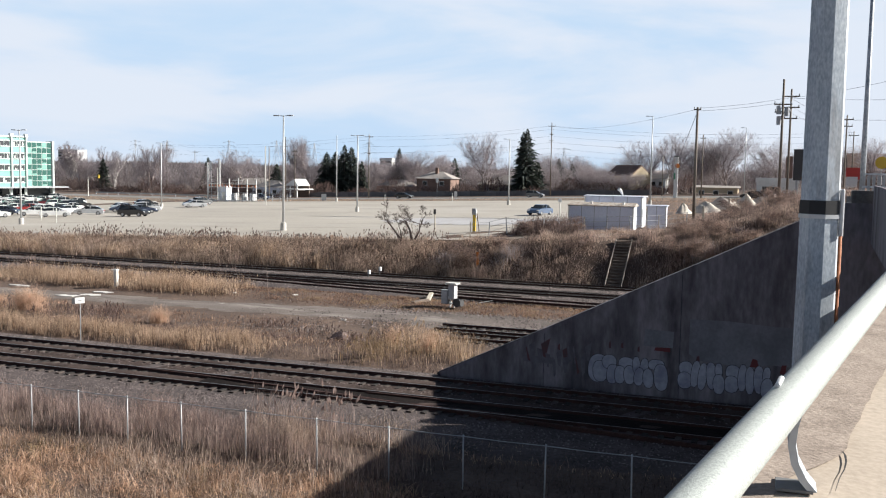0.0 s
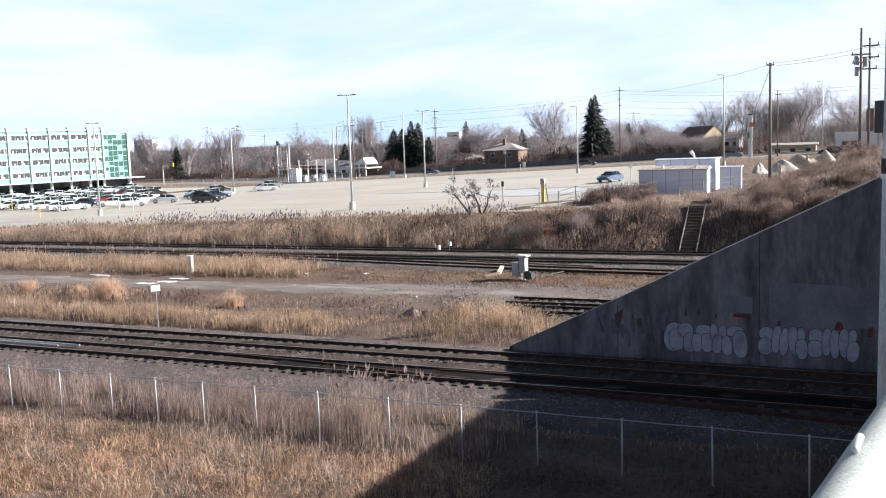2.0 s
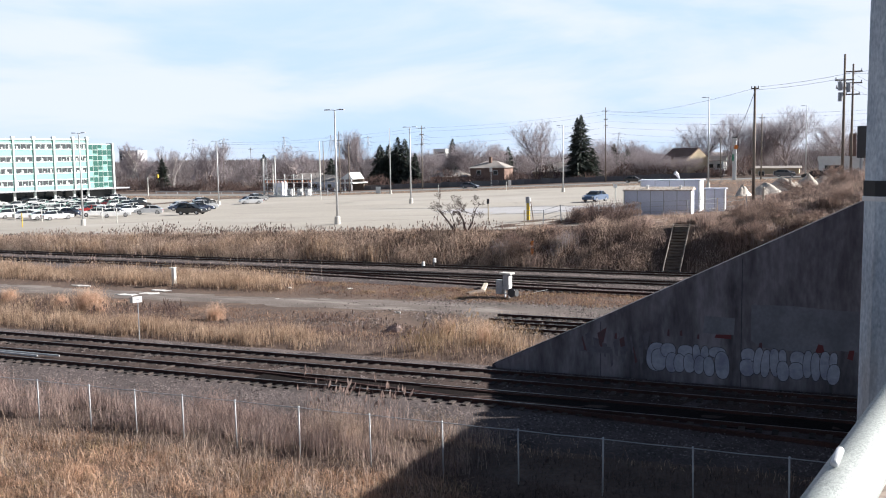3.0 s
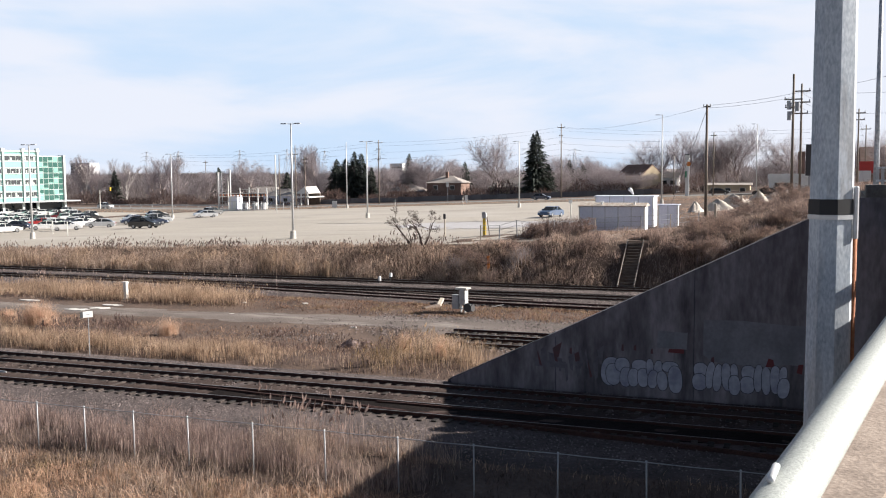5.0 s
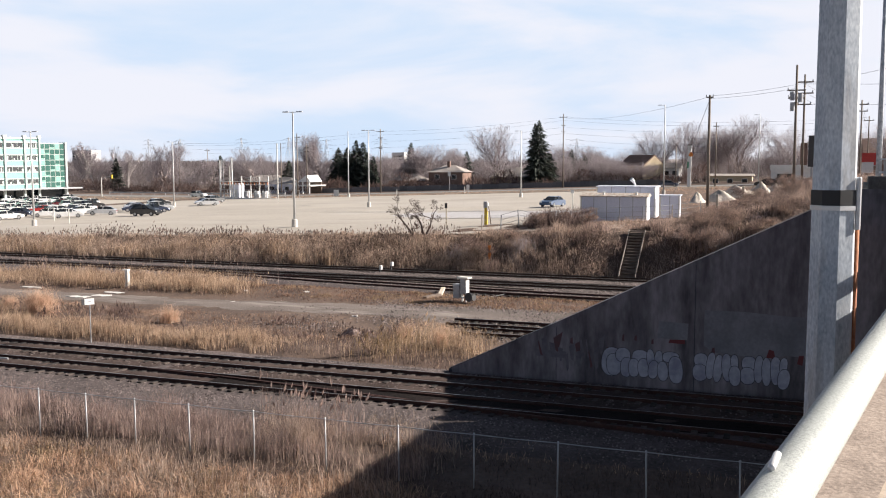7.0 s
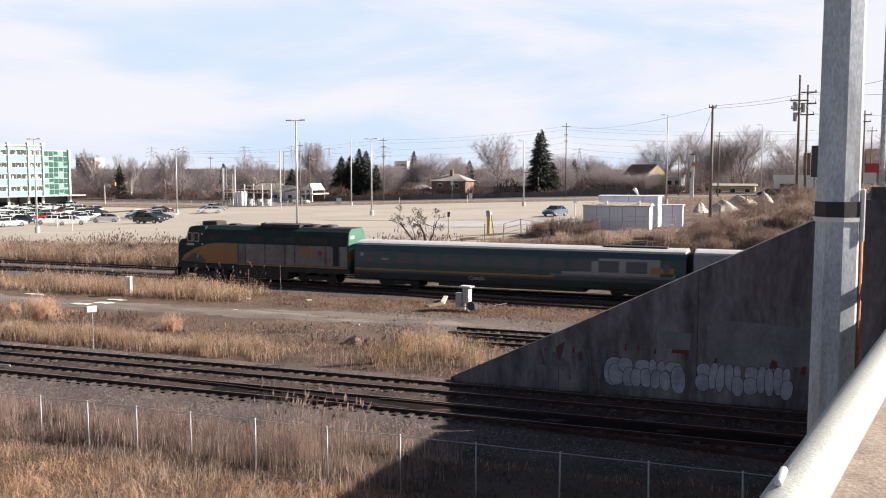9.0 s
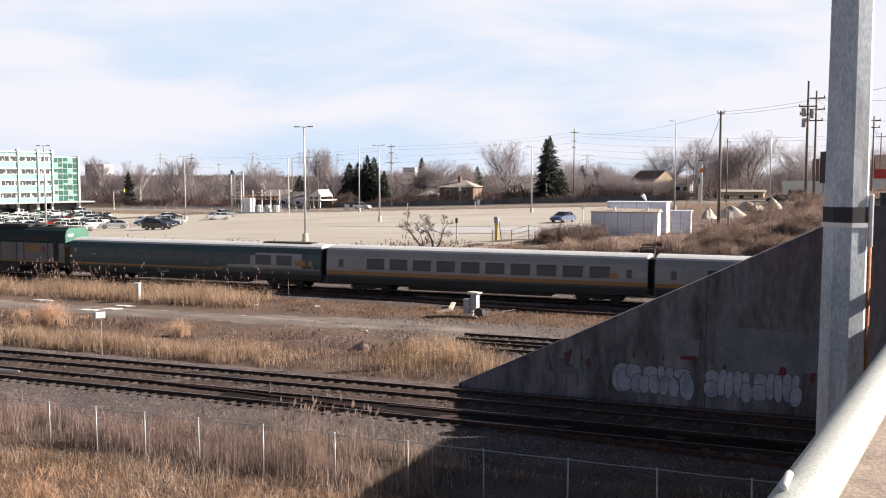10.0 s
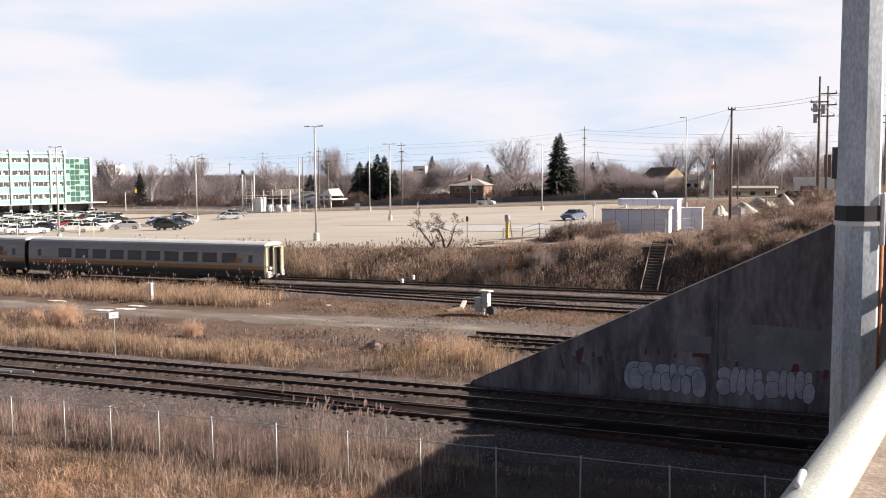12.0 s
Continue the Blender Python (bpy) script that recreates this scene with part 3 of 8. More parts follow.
    bubble_word(w, SECOND, -1.62, 0.26, 0.014, 3)
    return w


wing_wall()

# the bridge: its outer edge runs along the tube rail
BX, BS, BZ = -0.048, 0.199, 0.025     # the rail's x at y = 1, its slant and its climb


def edge_x(y, off=0.0):
    """The edge flares near the span's end, then runs straight to the wing wall."""
    near = BX + BS * (y - 1.0)
    far = float(np.interp(y, (13.0, 39.0, 55.0, 77.0), (BX + BS * 12.0, 3.6, 4.0, 5.0)))
    return (near if y < 13.0 else far) + off


def edge_z(y):
    return BZ * (min(y, 12.0) - 1.0) - 0.10 * float(smooth_step(13.0, 27.0, y))


def along(outline, y0, y1, steps=12, climb_top=40.0):
    """A profile of (offset, height) carried along the bridge's edge."""
    s = Shape()
    n = len(outline)
    ys = [y0 + (y1 - y0) * i / steps for i in range(steps + 1)]
    for y in ys:
        zz = edge_z(y)
        s.v += [(edge_x(y, o), y, h + zz) for o, h in outline]
    for i in range(steps):
        s.f += [(i * n + k, i * n + (k + 1) % n, (i + 1) * n + (k + 1) % n, (i + 1) * n + k) for k in range(n)]
    s.f += [tuple(range(n - 1, -1, -1)), tuple(steps * n + k for k in range(n))]
    return s


def bridge():
    b = thing("bridge", "concrete road bridge over the railway", "bridge", kind="structure")
    part("parapet", along([(-0.09, 7.4), (0.34, 7.4), (0.34, 8.62), (0.32, 8.632), (0.02, 8.64), (-0.075, 8.64), (-0.09, 8.625)], -30, 13.0, 24),
         M_PARAPET, b, "sunlit beige concrete parapet")
    # far parapet: darker material stands in for shade; height set for its ground shadow
    part("span_fascia", along([(-0.09, 6.4), (0.05, 6.4), (0.05, 8.62), (0.04, 8.64), (-0.08, 8.64), (-0.09, 8.63)], 13.002, 38.7, 16),
         M_WALL, b, "fascia of the span in a darker concrete for its shade")
    rough = Shape()
    rnd = random.Random(4)
    ys = [-3 + 0.05 * i for i in range(340)]
    for y in ys:
        zz = edge_z(y)
        j = 0.003 * math.sin(y * 5) + rnd.uniform(-0.003, 0.003)
        rough.v += [(edge_x(y, -0.074), y, 8.6415 + zz), (edge_x(y, 0.054 + j - 0.075 * float(smooth_step(1.62, 1.36, y))), y, 8.6435 + zz)]
    rough.f += [(2 * i, 2 * i + 1, 2 * i + 3, 2 * i + 2) for i in range(len(ys) - 1)]
    part("worn_strip", rough, M_ROUGHTOP, b, "rough worn strip of exposed aggregate")
    part("deck", along([(-0.08, 6.4), (14.0, 6.4), (14.0, 7.4), (-0.08, 7.4)], -30, 13, 24), M_COPING, b)
    part("deck", along([(0.06, 6.4), (14.0, 6.4), (14.0, 7.4), (0.06, 7.4)], 13.002, 76, 24), M_COPING, b)
    part("sidewalk", along([(0.34, 7.4), (2.2, 7.4), (2.2, 7.62), (0.34, 7.62)], -30, 76, 24), M_PARAPET, b)
    part("far_parapet", along([(13.5, 7.4), (14.0, 7.4), (14.0, 8.6), (13.5, 8.6)], -30, 76, 24), M_PARAPET, b)
    # a crack across the parapet's top
    cr = Shape()
    pts = [(0.055, 1.62), (0.064, 1.59), (0.071, 1.55), (0.075, 1.50), (0.074, 1.44), (0.078, 1.36)]
    for i, (o, y) in enumerate(pts):
        wdt = (0.0008, 0.0024, 0.0020, 0.0013, 0.0009, 0.0004)[i]
        zz = BZ * (y - 1.0)
        cr.v += [(edge_x(y, o - wdt), y, 8.6445 + zz), (edge_x(y, o + wdt), y, 8.6445 + zz)]
    cr.f += [(2 * i, 2 * i + 1, 2 * i + 3, 2 * i + 2) for i in range(len(pts) - 1)]
    part("crack", cr, M_RUBBER, b, "dark crack in the concrete")
    # abutments
    part("pier", Shape().box(8.2, 24, 38.8, 40.2, -0.5, 6.3), M_WALL, b)
    part("pier", Shape().box(edge_x(77) + 0.2, edge_x(77) + 14, 77, 78.5, -0.5, 6.3), M_WALL, b)
    part("pier", Shape().box(-3, 16, -12, -10.5, -0.5, 6.3), M_WALL, b)
    return b


bridge()


# plate grey lowered to carry the shade under the tube
M_UNDERFOOT = plain("shade_dark_foot_plate", (0.2, 0.2, 0.205), 0.6)


def tube_rail():
    r = thing("guard_rail", "pale galvanised steel tube rail on cast brackets", "guard rail")
    ys = (-3.0, 0.0, 3.0, 6.0, 9.0, 12.0, 12.9)
    part("tube", Shape().tube([(edge_x(y), y, 8.831 + edge_z(y)) for y in ys], 0.0357, 28), M_TUBE, r, smooth=True)
    for y in (-1.05, 1.36, 3.77, 6.18, 8.6, 11.0):
        zz = edge_z(y)
        curve = [(0.004, 8.815), (-0.008, 8.765), (-0.011, 8.73), (-0.004, 8.695), (0.012, 8.665), (0.030, 8.644)]
        br = part("bracket", Shape().prism(curve + [(a + 0.014, b + 0.003) for a, b in curve[::-1]], "y", -0.032, 0.032), M_GALV, r, at=pose(edge_x(y), y, zz))
        part("foot_plate", Shape().box(-0.03, 0.038, -0.034, 0.034, 8.6425, 8.648, 0.001), M_UNDERFOOT, br)
        part("lug", Shape().tube([(-0.036, -0.135, 8.866), (-0.035, -0.132, 8.867), (-0.029, -0.088, 8.871), (-0.028, -0.085, 8.871)], [0.0035, 0.0052, 0.0052, 0.003], 12), M_STRAP, br, "pale rounded lug", True)
    return r


tube_rail()


# ---- things near the bridge ----
M_WHITE = plain("white_paint", (0.78, 0.78, 0.77), 0.5)
M_YELLOW = plain("yellow_paint", (0.72, 0.50, 0.05), 0.5)
M_ORANGE = plain("orange_paint", (0.75, 0.24, 0.04), 0.5)
M_REDP = plain("red_paint", (0.55, 0.05, 0.04), 0.5)
M_GREYMETAL = mat("grey_cabinet", (0.30, 0.31, 0.33), (0.44, 0.45, 0.47), 0.5, 3.0, 20.0, 0.05, metal=0.3)
M_HUT = mat("pale_blue_sheet_metal", (0.62, 0.64, 0.74), (0.74, 0.76, 0.85), 0.5, 0.8, 9.0, 0.06, metal=0.2)
M_HUTW = plain("cream_corner_trim", (0.72, 0.71, 0.66), 0.5)
M_RUSTROOF = mat("rust_flaked_roof", (0.20, 0.12, 0.07), (0.60, 0.57, 0.52), 0.7, 3.5, 12.0, 0.1)
M_BRICK = mat("brown_brick", (0.15, 0.095, 0.075), (0.27, 0.18, 0.145), 0.9, 0.6, 18.0, 0.1)
M_SHINGLE = mat("grey_shingle", (0.26, 0.235, 0.22), (0.40, 0.365, 0.34), 0.9, 0.6, 9.0, 0.2)
M_TAN = mat("tan_siding", (0.45, 0.36, 0.24), (0.58, 0.48, 0.33), 0.8, 0.4, 6.0, 0.05)
M_DARKGLASS = glass("dark_glass", (0.02, 0.025, 0.03), 0.12)
M_FENCEWOOD = mat("dark_fence_boards", (0.12, 0.112, 0.118), (0.19, 0.18, 0.185), 0.85, 0.5, 8.0, 0.2, per_object=0.5)
M_SAND = mat("pale_gravel_heap", (0.42, 0.37, 0.32), (0.68, 0.62, 0.55), 0.95, 0.8, 5.0, 0.5, bump_dist=0.1)
M_TIMBER = mat("pale_timber", (0.40, 0.35, 0.28), (0.60, 0.54, 0.45), 0.85, 2.0, 20.0, 0.2)
M_STEP = mat("dark_timber_step", (0.09, 0.068, 0.056), (0.22, 0.17, 0.14), 0.9, 2.0, 20.0, 0.3)
M_SLAB = mat("pale_broken_slab", (0.52, 0.50, 0.47), (0.74, 0.72, 0.69), 0.9, 2.0, 14.0, 0.3)


def octagon(r, turn=22.5):
    return [(r * math.cos(radians(turn + 45 * i)), r * math.sin(radians(turn + 45 * i))) for i in range(8)]


POLE_TURN = 13.0


def near_pole():
    p = thing("lighting_pole", "weathered galvanised octagonal pole strapped with a black band", "lamp pole", at=pose(0.207, 5.118, 0))
    zs, rs = (6.4, 8.7, 12.0, 16.0), (0.119, 0.108, 0.092, 0.074)
    s = Shape()
    for z, r in zip(zs, rs):
        s.v += [(x, y, z) for x, y in octagon(r, POLE_TURN)]
    for i in range(3):
        s.f += [(8 * i + k, 8 * i + (k + 1) % 8, 8 * i + 8 + (k + 1) % 8, 8 * i + 8 + k) for k in range(8)]
    s.f += [tuple(range(7, -1, -1)), tuple(range(24, 32))]
    part("shaft", s, M_POLE, p)
    part("band", Shape().prism(octagon(0.112, POLE_TURN), "z", 9.03, 9.106), M_RUBBER, p, "black rubber band")
    part("strap", Shape().prism(octagon(0.115, POLE_TURN), "z", 9.006, 9.028), M_STRAP, p, "white metal strap")
    part("buckle", Shape().box(0.098, 0.124, -0.05, -0.012, 8.91, 9.17, 0.006), M_STRAP, p)
    part("conduit", Shape().tube([(0.112, 0.04, 6.6), (0.112, 0.04, 9.0)], 0.014, 10), M_RUST, p, "rust-red conduit pipe", True)
    part("seat_bracket", Shape().box(-0.16, 0.5, -0.16, 0.16, 6.9, 7.6, 0.03), M_COPING, p)


near_pole()


def second_pole():
    p = thing("street_lamp", "tall slim galvanised street lamp pole", "street lamp", "street lamps", at=pose(4.2, 52.8, 7.4))
    part("shaft", Shape().tube([(0, 0, -0.3), (0, 0, 5.5), (0, 0, 11.0)], [0.145, 0.125, 0.092], 12), M_GALV, p, smooth=True)
    part("base_plate", Shape().box(-0.25, 0.25, -0.25, 0.25, 0.0, 0.25, 0.03), M_GALV, p)
    part("arm", Shape().tube([(0, 0, 10.8), (0.8, 0, 11.1), (2.2, 0, 11.2)], 0.06, 8), M_GALV, p)
    part("lamp_head", Shape().box(2.1, 2.9, -0.16, 0.16, 11.12, 11.28, 0.04), M_GREYMETAL, p)


second_pole()


def road_railing():
    r = thing("barrier_railing", "grey galvanised barrier railing on a concrete beam beside the roadway", "railing")
    for z in (8.56, 9.2):
        part("rail_bar", Shape().box(4.1, 12.4, 51.25, 51.39, z, z + 0.1, 0.01), M_GALV, r)
    for i in range(36):
        x = 4.15 + i * 0.23
        part("picket", Shape().box(x - 0.07, x + 0.07, 51.29, 51.35, 8.27, 9.18), M_GREYMETAL, r)
    part("base_beam", Shape().box(4.0, 12.4, 51.14, 51.5, 7.39, 8.27, 0.02), M_COPING, r, "weathered concrete base beam")
    fill = tagged(new("approach_fill", Shape().prism([(39.36, -0.5), (49.0, -0.5), (42.5, 6.38), (39.36, 6.38)], "x", 2.5, 24.0).mesh("approach_fill", M_VERGE)),
                  "brown earth fill behind the wing wall", "embankment", kind="structure")


road_railing()


# ---- railway side ----
def chain_fence():
    f = thing("chain_link_fence", "galvanised chain-link fence with a thin top rail", "fence")
    Y, top = 24.8, 1.5
    xs = [-36.2, -33.7, -31.3, -28.9, -26.4, -24.0, -22.0, -20.0, -17.9, -15.5, -13.0, -10.6, -8.25, -5.8, -3.4, -1.0, 1.4]
    rnd = random.Random(7)
    for x in xs:
        lean = rnd.uniform(-0.03, 0.03)
        post = part("post", Shape().tube([(x - lean, Y, -0.4), (x, Y, top)], 0.024, 8), M_POST, f, smooth=True)
        part("post_cap", Shape().tube([(x, Y, top), (x, Y, top + 0.03)], [0.034, 0.015], 8), M_GALV, post)
    for a, b in zip(xs, xs[1:]):
        part("top_rail", Shape().tube([(a, Y, top - 0.02), ((a + b) / 2, Y, top - 0.035), (b, Y, top - 0.02)], 0.013, 6), M_GREYMETAL, f)
    s = Shape()
    for i in range(640):
        x = -36.5 + i * 0.06
        for sgn in (1, -1):
            p0, p1 = (x, Y + 0.01, 0.0), (x + sgn * 1.45, Y + 0.01, top - 0.03)
            s.v += [(p0[0] - 0.0016, p0[1], p0[2]), (p0[0] + 0.0016, p0[1], p0[2]), (p1[0] + 0.0016, p1[1], p1[2]), (p1[0] - 0.0016, p1[1], p1[2])]
            k = len(s.v)
            s.f.append((k - 4, k - 3, k - 2, k - 1))
    tagged(part("wire_mesh", s, plain("dull_mesh_wire", (0.13, 0.13, 0.135), 0.6), f), kind="stuff")


chain_fence()


def signal_box():
    c = thing("switch_machine", "grey trackside switch cabinet on two legs", "switch cabinet", at=pose(-20.1, 58.4, -0.16, 0, 0, -14))
    b = part("cabinet", Shape().box(-0.22, 0.22, -0.24, 0.24, 0.62, 1.62, 0.03), M_GREYMETAL, c)
    part("lid", Shape().box(-0.42, 0.42, -0.30, 0.30, 1.63, 1.72, 0.02), M_HUTW, b, "white overhanging lid")
    part("lid_lip", Shape().box(-0.42, -0.30, -0.30, 0.30, 1.56, 1.63), M_HUTW, b)
    part("cabinet_door", Shape().box(-0.18, 0.18, -0.262, -0.244, 0.70, 1.52, 0.01), M_GREYMETAL, b)
    part("hinge", Shape().tube([(-0.19, -0.262, 0.8), (-0.19, -0.262, 1.45)], 0.014, 6), M_UNDERBOX, b)
    # white plate puts the sun on the grey cabinet's right side
    part("side_panel", Shape().box(0.224, 0.246, -0.20, 0.20, 0.68, 1.52), M_WHITE, b, "white plate painting the sunlit right side")
    for x in (-0.16, 0.14):
        part("leg", Shape().box(x - 0.045, x + 0.045, -0.05, 0.05, -0.1, 0.62), M_WHITE, c)
    part("cross_tie", Shape().box(-0.5, 0.6, -0.04, 0.04, 0.30, 0.37), M_GREYMETAL, c)
    part("side_box", Shape().box(-0.78, -0.26, -0.22, 0.22, 0.28, 1.16, 0.04), M_GREYMETAL, c)
    part("side_box_lid", Shape().box(-0.81, -0.25, -0.25, 0.25, 1.16, 1.21, 0.01), M_GREYMETAL, c)
    part("motor", Shape().tube([(0.32, -0.1, 0.42), (0.82, -0.1, 0.42)], 0.24, 14), M_UNDERBOX, c)
    part("hand_wheel", Shape().tube([(0.56, -0.38, 0.45), (0.56, -0.34, 0.45)], 0.30, 16), M_UNDERBOX, c)
    part("lever", Shape().tube([(0.28, -0.30, 0.1), (0.34, -0.32, 0.9), (0.52, -0.34, 1.0)], 0.025, 6), M_WHITE, c)
    part("pull_rod", Shape().tube([(0.1, 0.2, 0.05), (0.4, 5.2, 0.03)], 0.03, 6), M_UNDERBOX, c)


M_UNDERBOX = plain("dark_motor_housing", (0.06, 0.06, 0.065), 0.6)
signal_box()


def board(name, label, cat, x0, y0, x1, y1, w, z, h, m, tilt=-3):
    """A plank lying on the ground from one point to another."""
    ln = math.hypot(x1 - x0, y1 - y0)
    ob = part(name, Shape().box(0, ln, -w / 2, w / 2, 0, h, min(0.02, h / 3)), m, at=pose(x0, y0, z, 0, tilt, math.degrees(math.atan2(y1 - y0, x1 - x0))))
    return tagged(ob, label, cat)


board("plank", "pale weathered plank lying by the switch", "plank", -22.6, 60.4, -23.3, 63.0, 0.3, -0.12, 0.14, M_TIMBER)
board("plank", "dark short plank lying by the switch", "plank", -23.15, 58.9, -22.55, 60.2, 0.4, -0.14, 0.16, M_STEP)
board("plank", "long timber beside the switch rails", "plank", -27.5, 66.2, -17.0, 64.9, 0.14, -0.06, 0.1, M_STEP, 0)
for dx_, z_ in ((0.0, 0.1), (0.55, 0.3)):
    ind = thing("point_indicator", "small white disc indicator beside the main line", "track indicator", "track indicators", at=pose(-32.3 + dx_, 71.9 + dx_ * 2, -0.14))
    part("stem", Shape().box(-0.04, 0.04, -0.04, 0.04, 0.0, 0.25 + z_), M_UNDERBOX, ind)
    part("disc", Shape().box(-0.02, 0.20, -0.14, 0.14, 0.15 + z_, 0.50 + z_, 0.05), M_WHITE, ind, "white enamelled target")
for dx in (0.0, 0.35):
    board("stored_rail", "pale steel rail laid loose beside the track", "steel rail", -52, 33.5 + dx, -35.4 + dx * 3, 33.35 + dx, 0.07, -0.02, 0.08, M_GREYPOLE, 0)


def sign_post():
    s = thing("sign_post", "thin steel post with a small white plate", "sign post", at=pose(-34.0, 38.9, -0.35, 0, 0, 58))
    part("post", Shape().tube([(0, 0, 0), (0, 0, 2.35)], 0.025, 8), M_GREYMETAL, s)
    pl = part("plate", Shape().box(-0.28, 0.22, -0.05, -0.03, 2.2, 2.52, 0.01), M_WHITE, s)
    part("plate_back", Shape().box(-0.42, -0.28, -0.05, 0.0, 2.2, 2.5), M_UNDERBOX, pl)
    part("mark", Shape().box(-0.12, 0.06, -0.056, -0.05, 2.33, 2.38), M_GREYMETAL, pl)


sign_post()
st = thing("marker_post", "short white-topped concrete marker post in dry grass", "marker post", at=pose(-45.76, 56.4, 0.0))
part("stub", Shape().box(-0.14, 0.14, -0.14, 0.14, -0.3, 1.25, 0.03), M_SLAB, st)
part("cap", Shape().box(-0.3, 0.16, -0.16, 0.16, 1.25, 1.33, 0.02), M_WHITE, st)


def slab(x, y, w, d, seed, label):
    rnd = random.Random(seed)
    pts = [(w * math.cos(a) * rnd.uniform(0.5, 1.15), d * math.sin(a) * rnd.uniform(0.4, 1.2)) for a in [i * math.pi / 8 for i in range(16)]]
    tagged(part("slab", Shape().prism(pts, "z", 0, 0.075), M_SLAB, at=pose(x, y, float(ground_z(x, y)) - 0.03)), label, "broken slab", "slabs by the path")


slab(-46.0, 51.6, 1.1, 0.5, 1, "pale broken concrete slab at the path's edge")
slab(-45.0, 52.7, 1.2, 0.5, 4, "pale broken concrete slab at the path's edge")
slab(-45.1, 54.2, 1.1, 0.35, 9, "pale broken concrete slab at the path's edge")
slab(-53.2, 54.5, 1.1, 0.3, 5, "long pale concrete slab at the path's edge")
slab(-34.1, 53.1, 0.6, 0.45, 2, "small white chunk of concrete on the path")
slab(-24.4, 50.6, 0.24, 0.16, 3, "small white chunk of concrete on the path")
slab(-31.6, 57.8, 0.22, 0.2, 6, "small white chunk of concrete in the grass")
slab(-36.0, 57.0, 0.2, 0.15, 8, "small white chunk of concrete in the grass")


def boulder(x, y, w, d, h, seed, label):
    rnd = random.Random(seed)
    s = Shape()
    n, m = 12, 6
    for j in range(m):
        t = j / (m - 1)
        k = math.cos(t * math.pi / 2) ** 0.6
        for i in range(n):
            a = 2 * math.pi * i / n
            q = k * rnd.uniform(0.75, 1.1)
            s.v.append((w * q * math.cos(a), d * q * math.sin(a), h * t * rnd.uniform(0.9, 1.1) - 0.1))
    for j in range(m - 1):
        s.f += [(j * n + i, j * n + (i + 1) % n, (j + 1) * n + (i + 1) % n, (j + 1) * n + i) for i in range(n)]
    s.f.append(tuple((m - 1) * n + i for i in range(n)))
    tagged(part("boulder", s, M_ROCK, at=pose(x, y, float(ground_z(x, y)))), label, "rock", "rocks by the path")


M_ROCK = mat("pinkish_rock", (0.13, 0.09, 0.08), (0.36, 0.28, 0.26), 0.9, 2.5, 15.0, 0.6, bump_dist=0.05)
boulder(-22.0, 45.2, 0.62, 0.42, 0.5, 1, "reddish-brown broken boulder in dry grass")
boulder(-21.2, 45.4, 0.35, 0.3, 0.45, 2, "reddish-brown broken boulder in dry grass")
boulder(-20.6, 45.0, 0.28, 0.25, 0.25, 3, "small brown rock in dry grass")


M_STRING = mat("grey_timber_string", (0.22, 0.185, 0.16), (0.40, 0.35, 0.31), 0.85, 2.0, 20.0, 0.2)


def stairs():
    s = thing("embankment_stairs", "old timber steps with grey side strings up the embankment", "stairs")
    n = 16
    y0, y1, z0, z1 = 74.9, 79.6, 0.0, 3.25
    for i in range(n):
        t = i / (n - 1)
        y, z = y0 + (y1 - y0) * t, z0 + (z1 - z0) * t
        part("step", Shape().box(-12.6, -11.4, y - 0.16, y + 0.17, z - 0.06, z + 0.02, 0.01), M_STEP, s)
    for x in (-12.68, -11.36):
        part("string", Shape().prism([(y0 - 0.3, z0 - 0.1), (y1 + 0.2, z1 - 0.05), (y1 + 0.2, z1 + 0.16), (y0 - 0.3, z0 + 0.12)], "x", x - 0.03, x + 0.03), M_STRING, s)
    part("stair_soil", Shape().prism([(y0, -0.4), (y1 + 1.5, -0.4), (y1 + 1.5, z1 - 0.1), (y1, z1 - 0.12), (y0, z0 - 0.12)], "x", -12.6, -11.4), M_STEP, s)


stairs()


# ---- huts by the lot ----
def hut(name, label, x0, x1, y0, y1, z0, z1, pitch, panels, roof_mat, turn=0.0):
    h = thing(name, label, "equipment hut", "equipment huts")
    part("shell", Shape().box(x0, x1, y0, y1, z0, z1, 0.03), M_HUT, h)
    for i in range(panels + 1):
        x = x0 + (x1 - x0) * i / panels
        part("seam", Shape().box(x - 0.03, x + 0.03, y0 - 0.025, y0 - 0.002, z0, z1), M_GREYMETAL, h)
    for x in (x0, x1):
        part("corner_trim", Shape().box(x - 0.06, x + 0.06, y0 - 0.045, y0 + 0.06, z0, z1), M_HUTW, h)
    ym = (y0 + y1) / 2
    part("roof", Shape().prism([(y0 - 0.15, z1), (y0 - 0.12, z1 + 0.07), (ym, z1 + pitch), (y1 + 0.12, z1 + 0.07), (y1 + 0.15, z1)], "x", x0 - 0.15, x1 + 0.15), roof_mat, h,
         "roof with flaking rust" if roof_mat is M_RUSTROOF else "")
    return h


h1 = hut("equipment_hut", "pale blue sheet-metal hut with a rusty roof", -18.9, -12.7, 89.5, 92.0, 3.2, 5.75, 0.35, 5, M_RUSTROOF)
for x in (-16.8, -13.7):
    v = part("vent", Shape().tube([(x, 90.0, 5.8), (x, 90.0, 6.15)], 0.1, 10), M_WHITE, h1, "small white roof vent")
    part("vent_cap", Shape().tube([(x, 90.0, 6.15), (x, 90.0, 6.22)], 0.16, 10), M_WHITE, v)
h2 = hut("equipment_hut", "larger pale blue hut with cream corner trim", -18.3, -12.6, 94.5, 98.0, 3.2, 6.55, 0.12, 4, M_HUT)
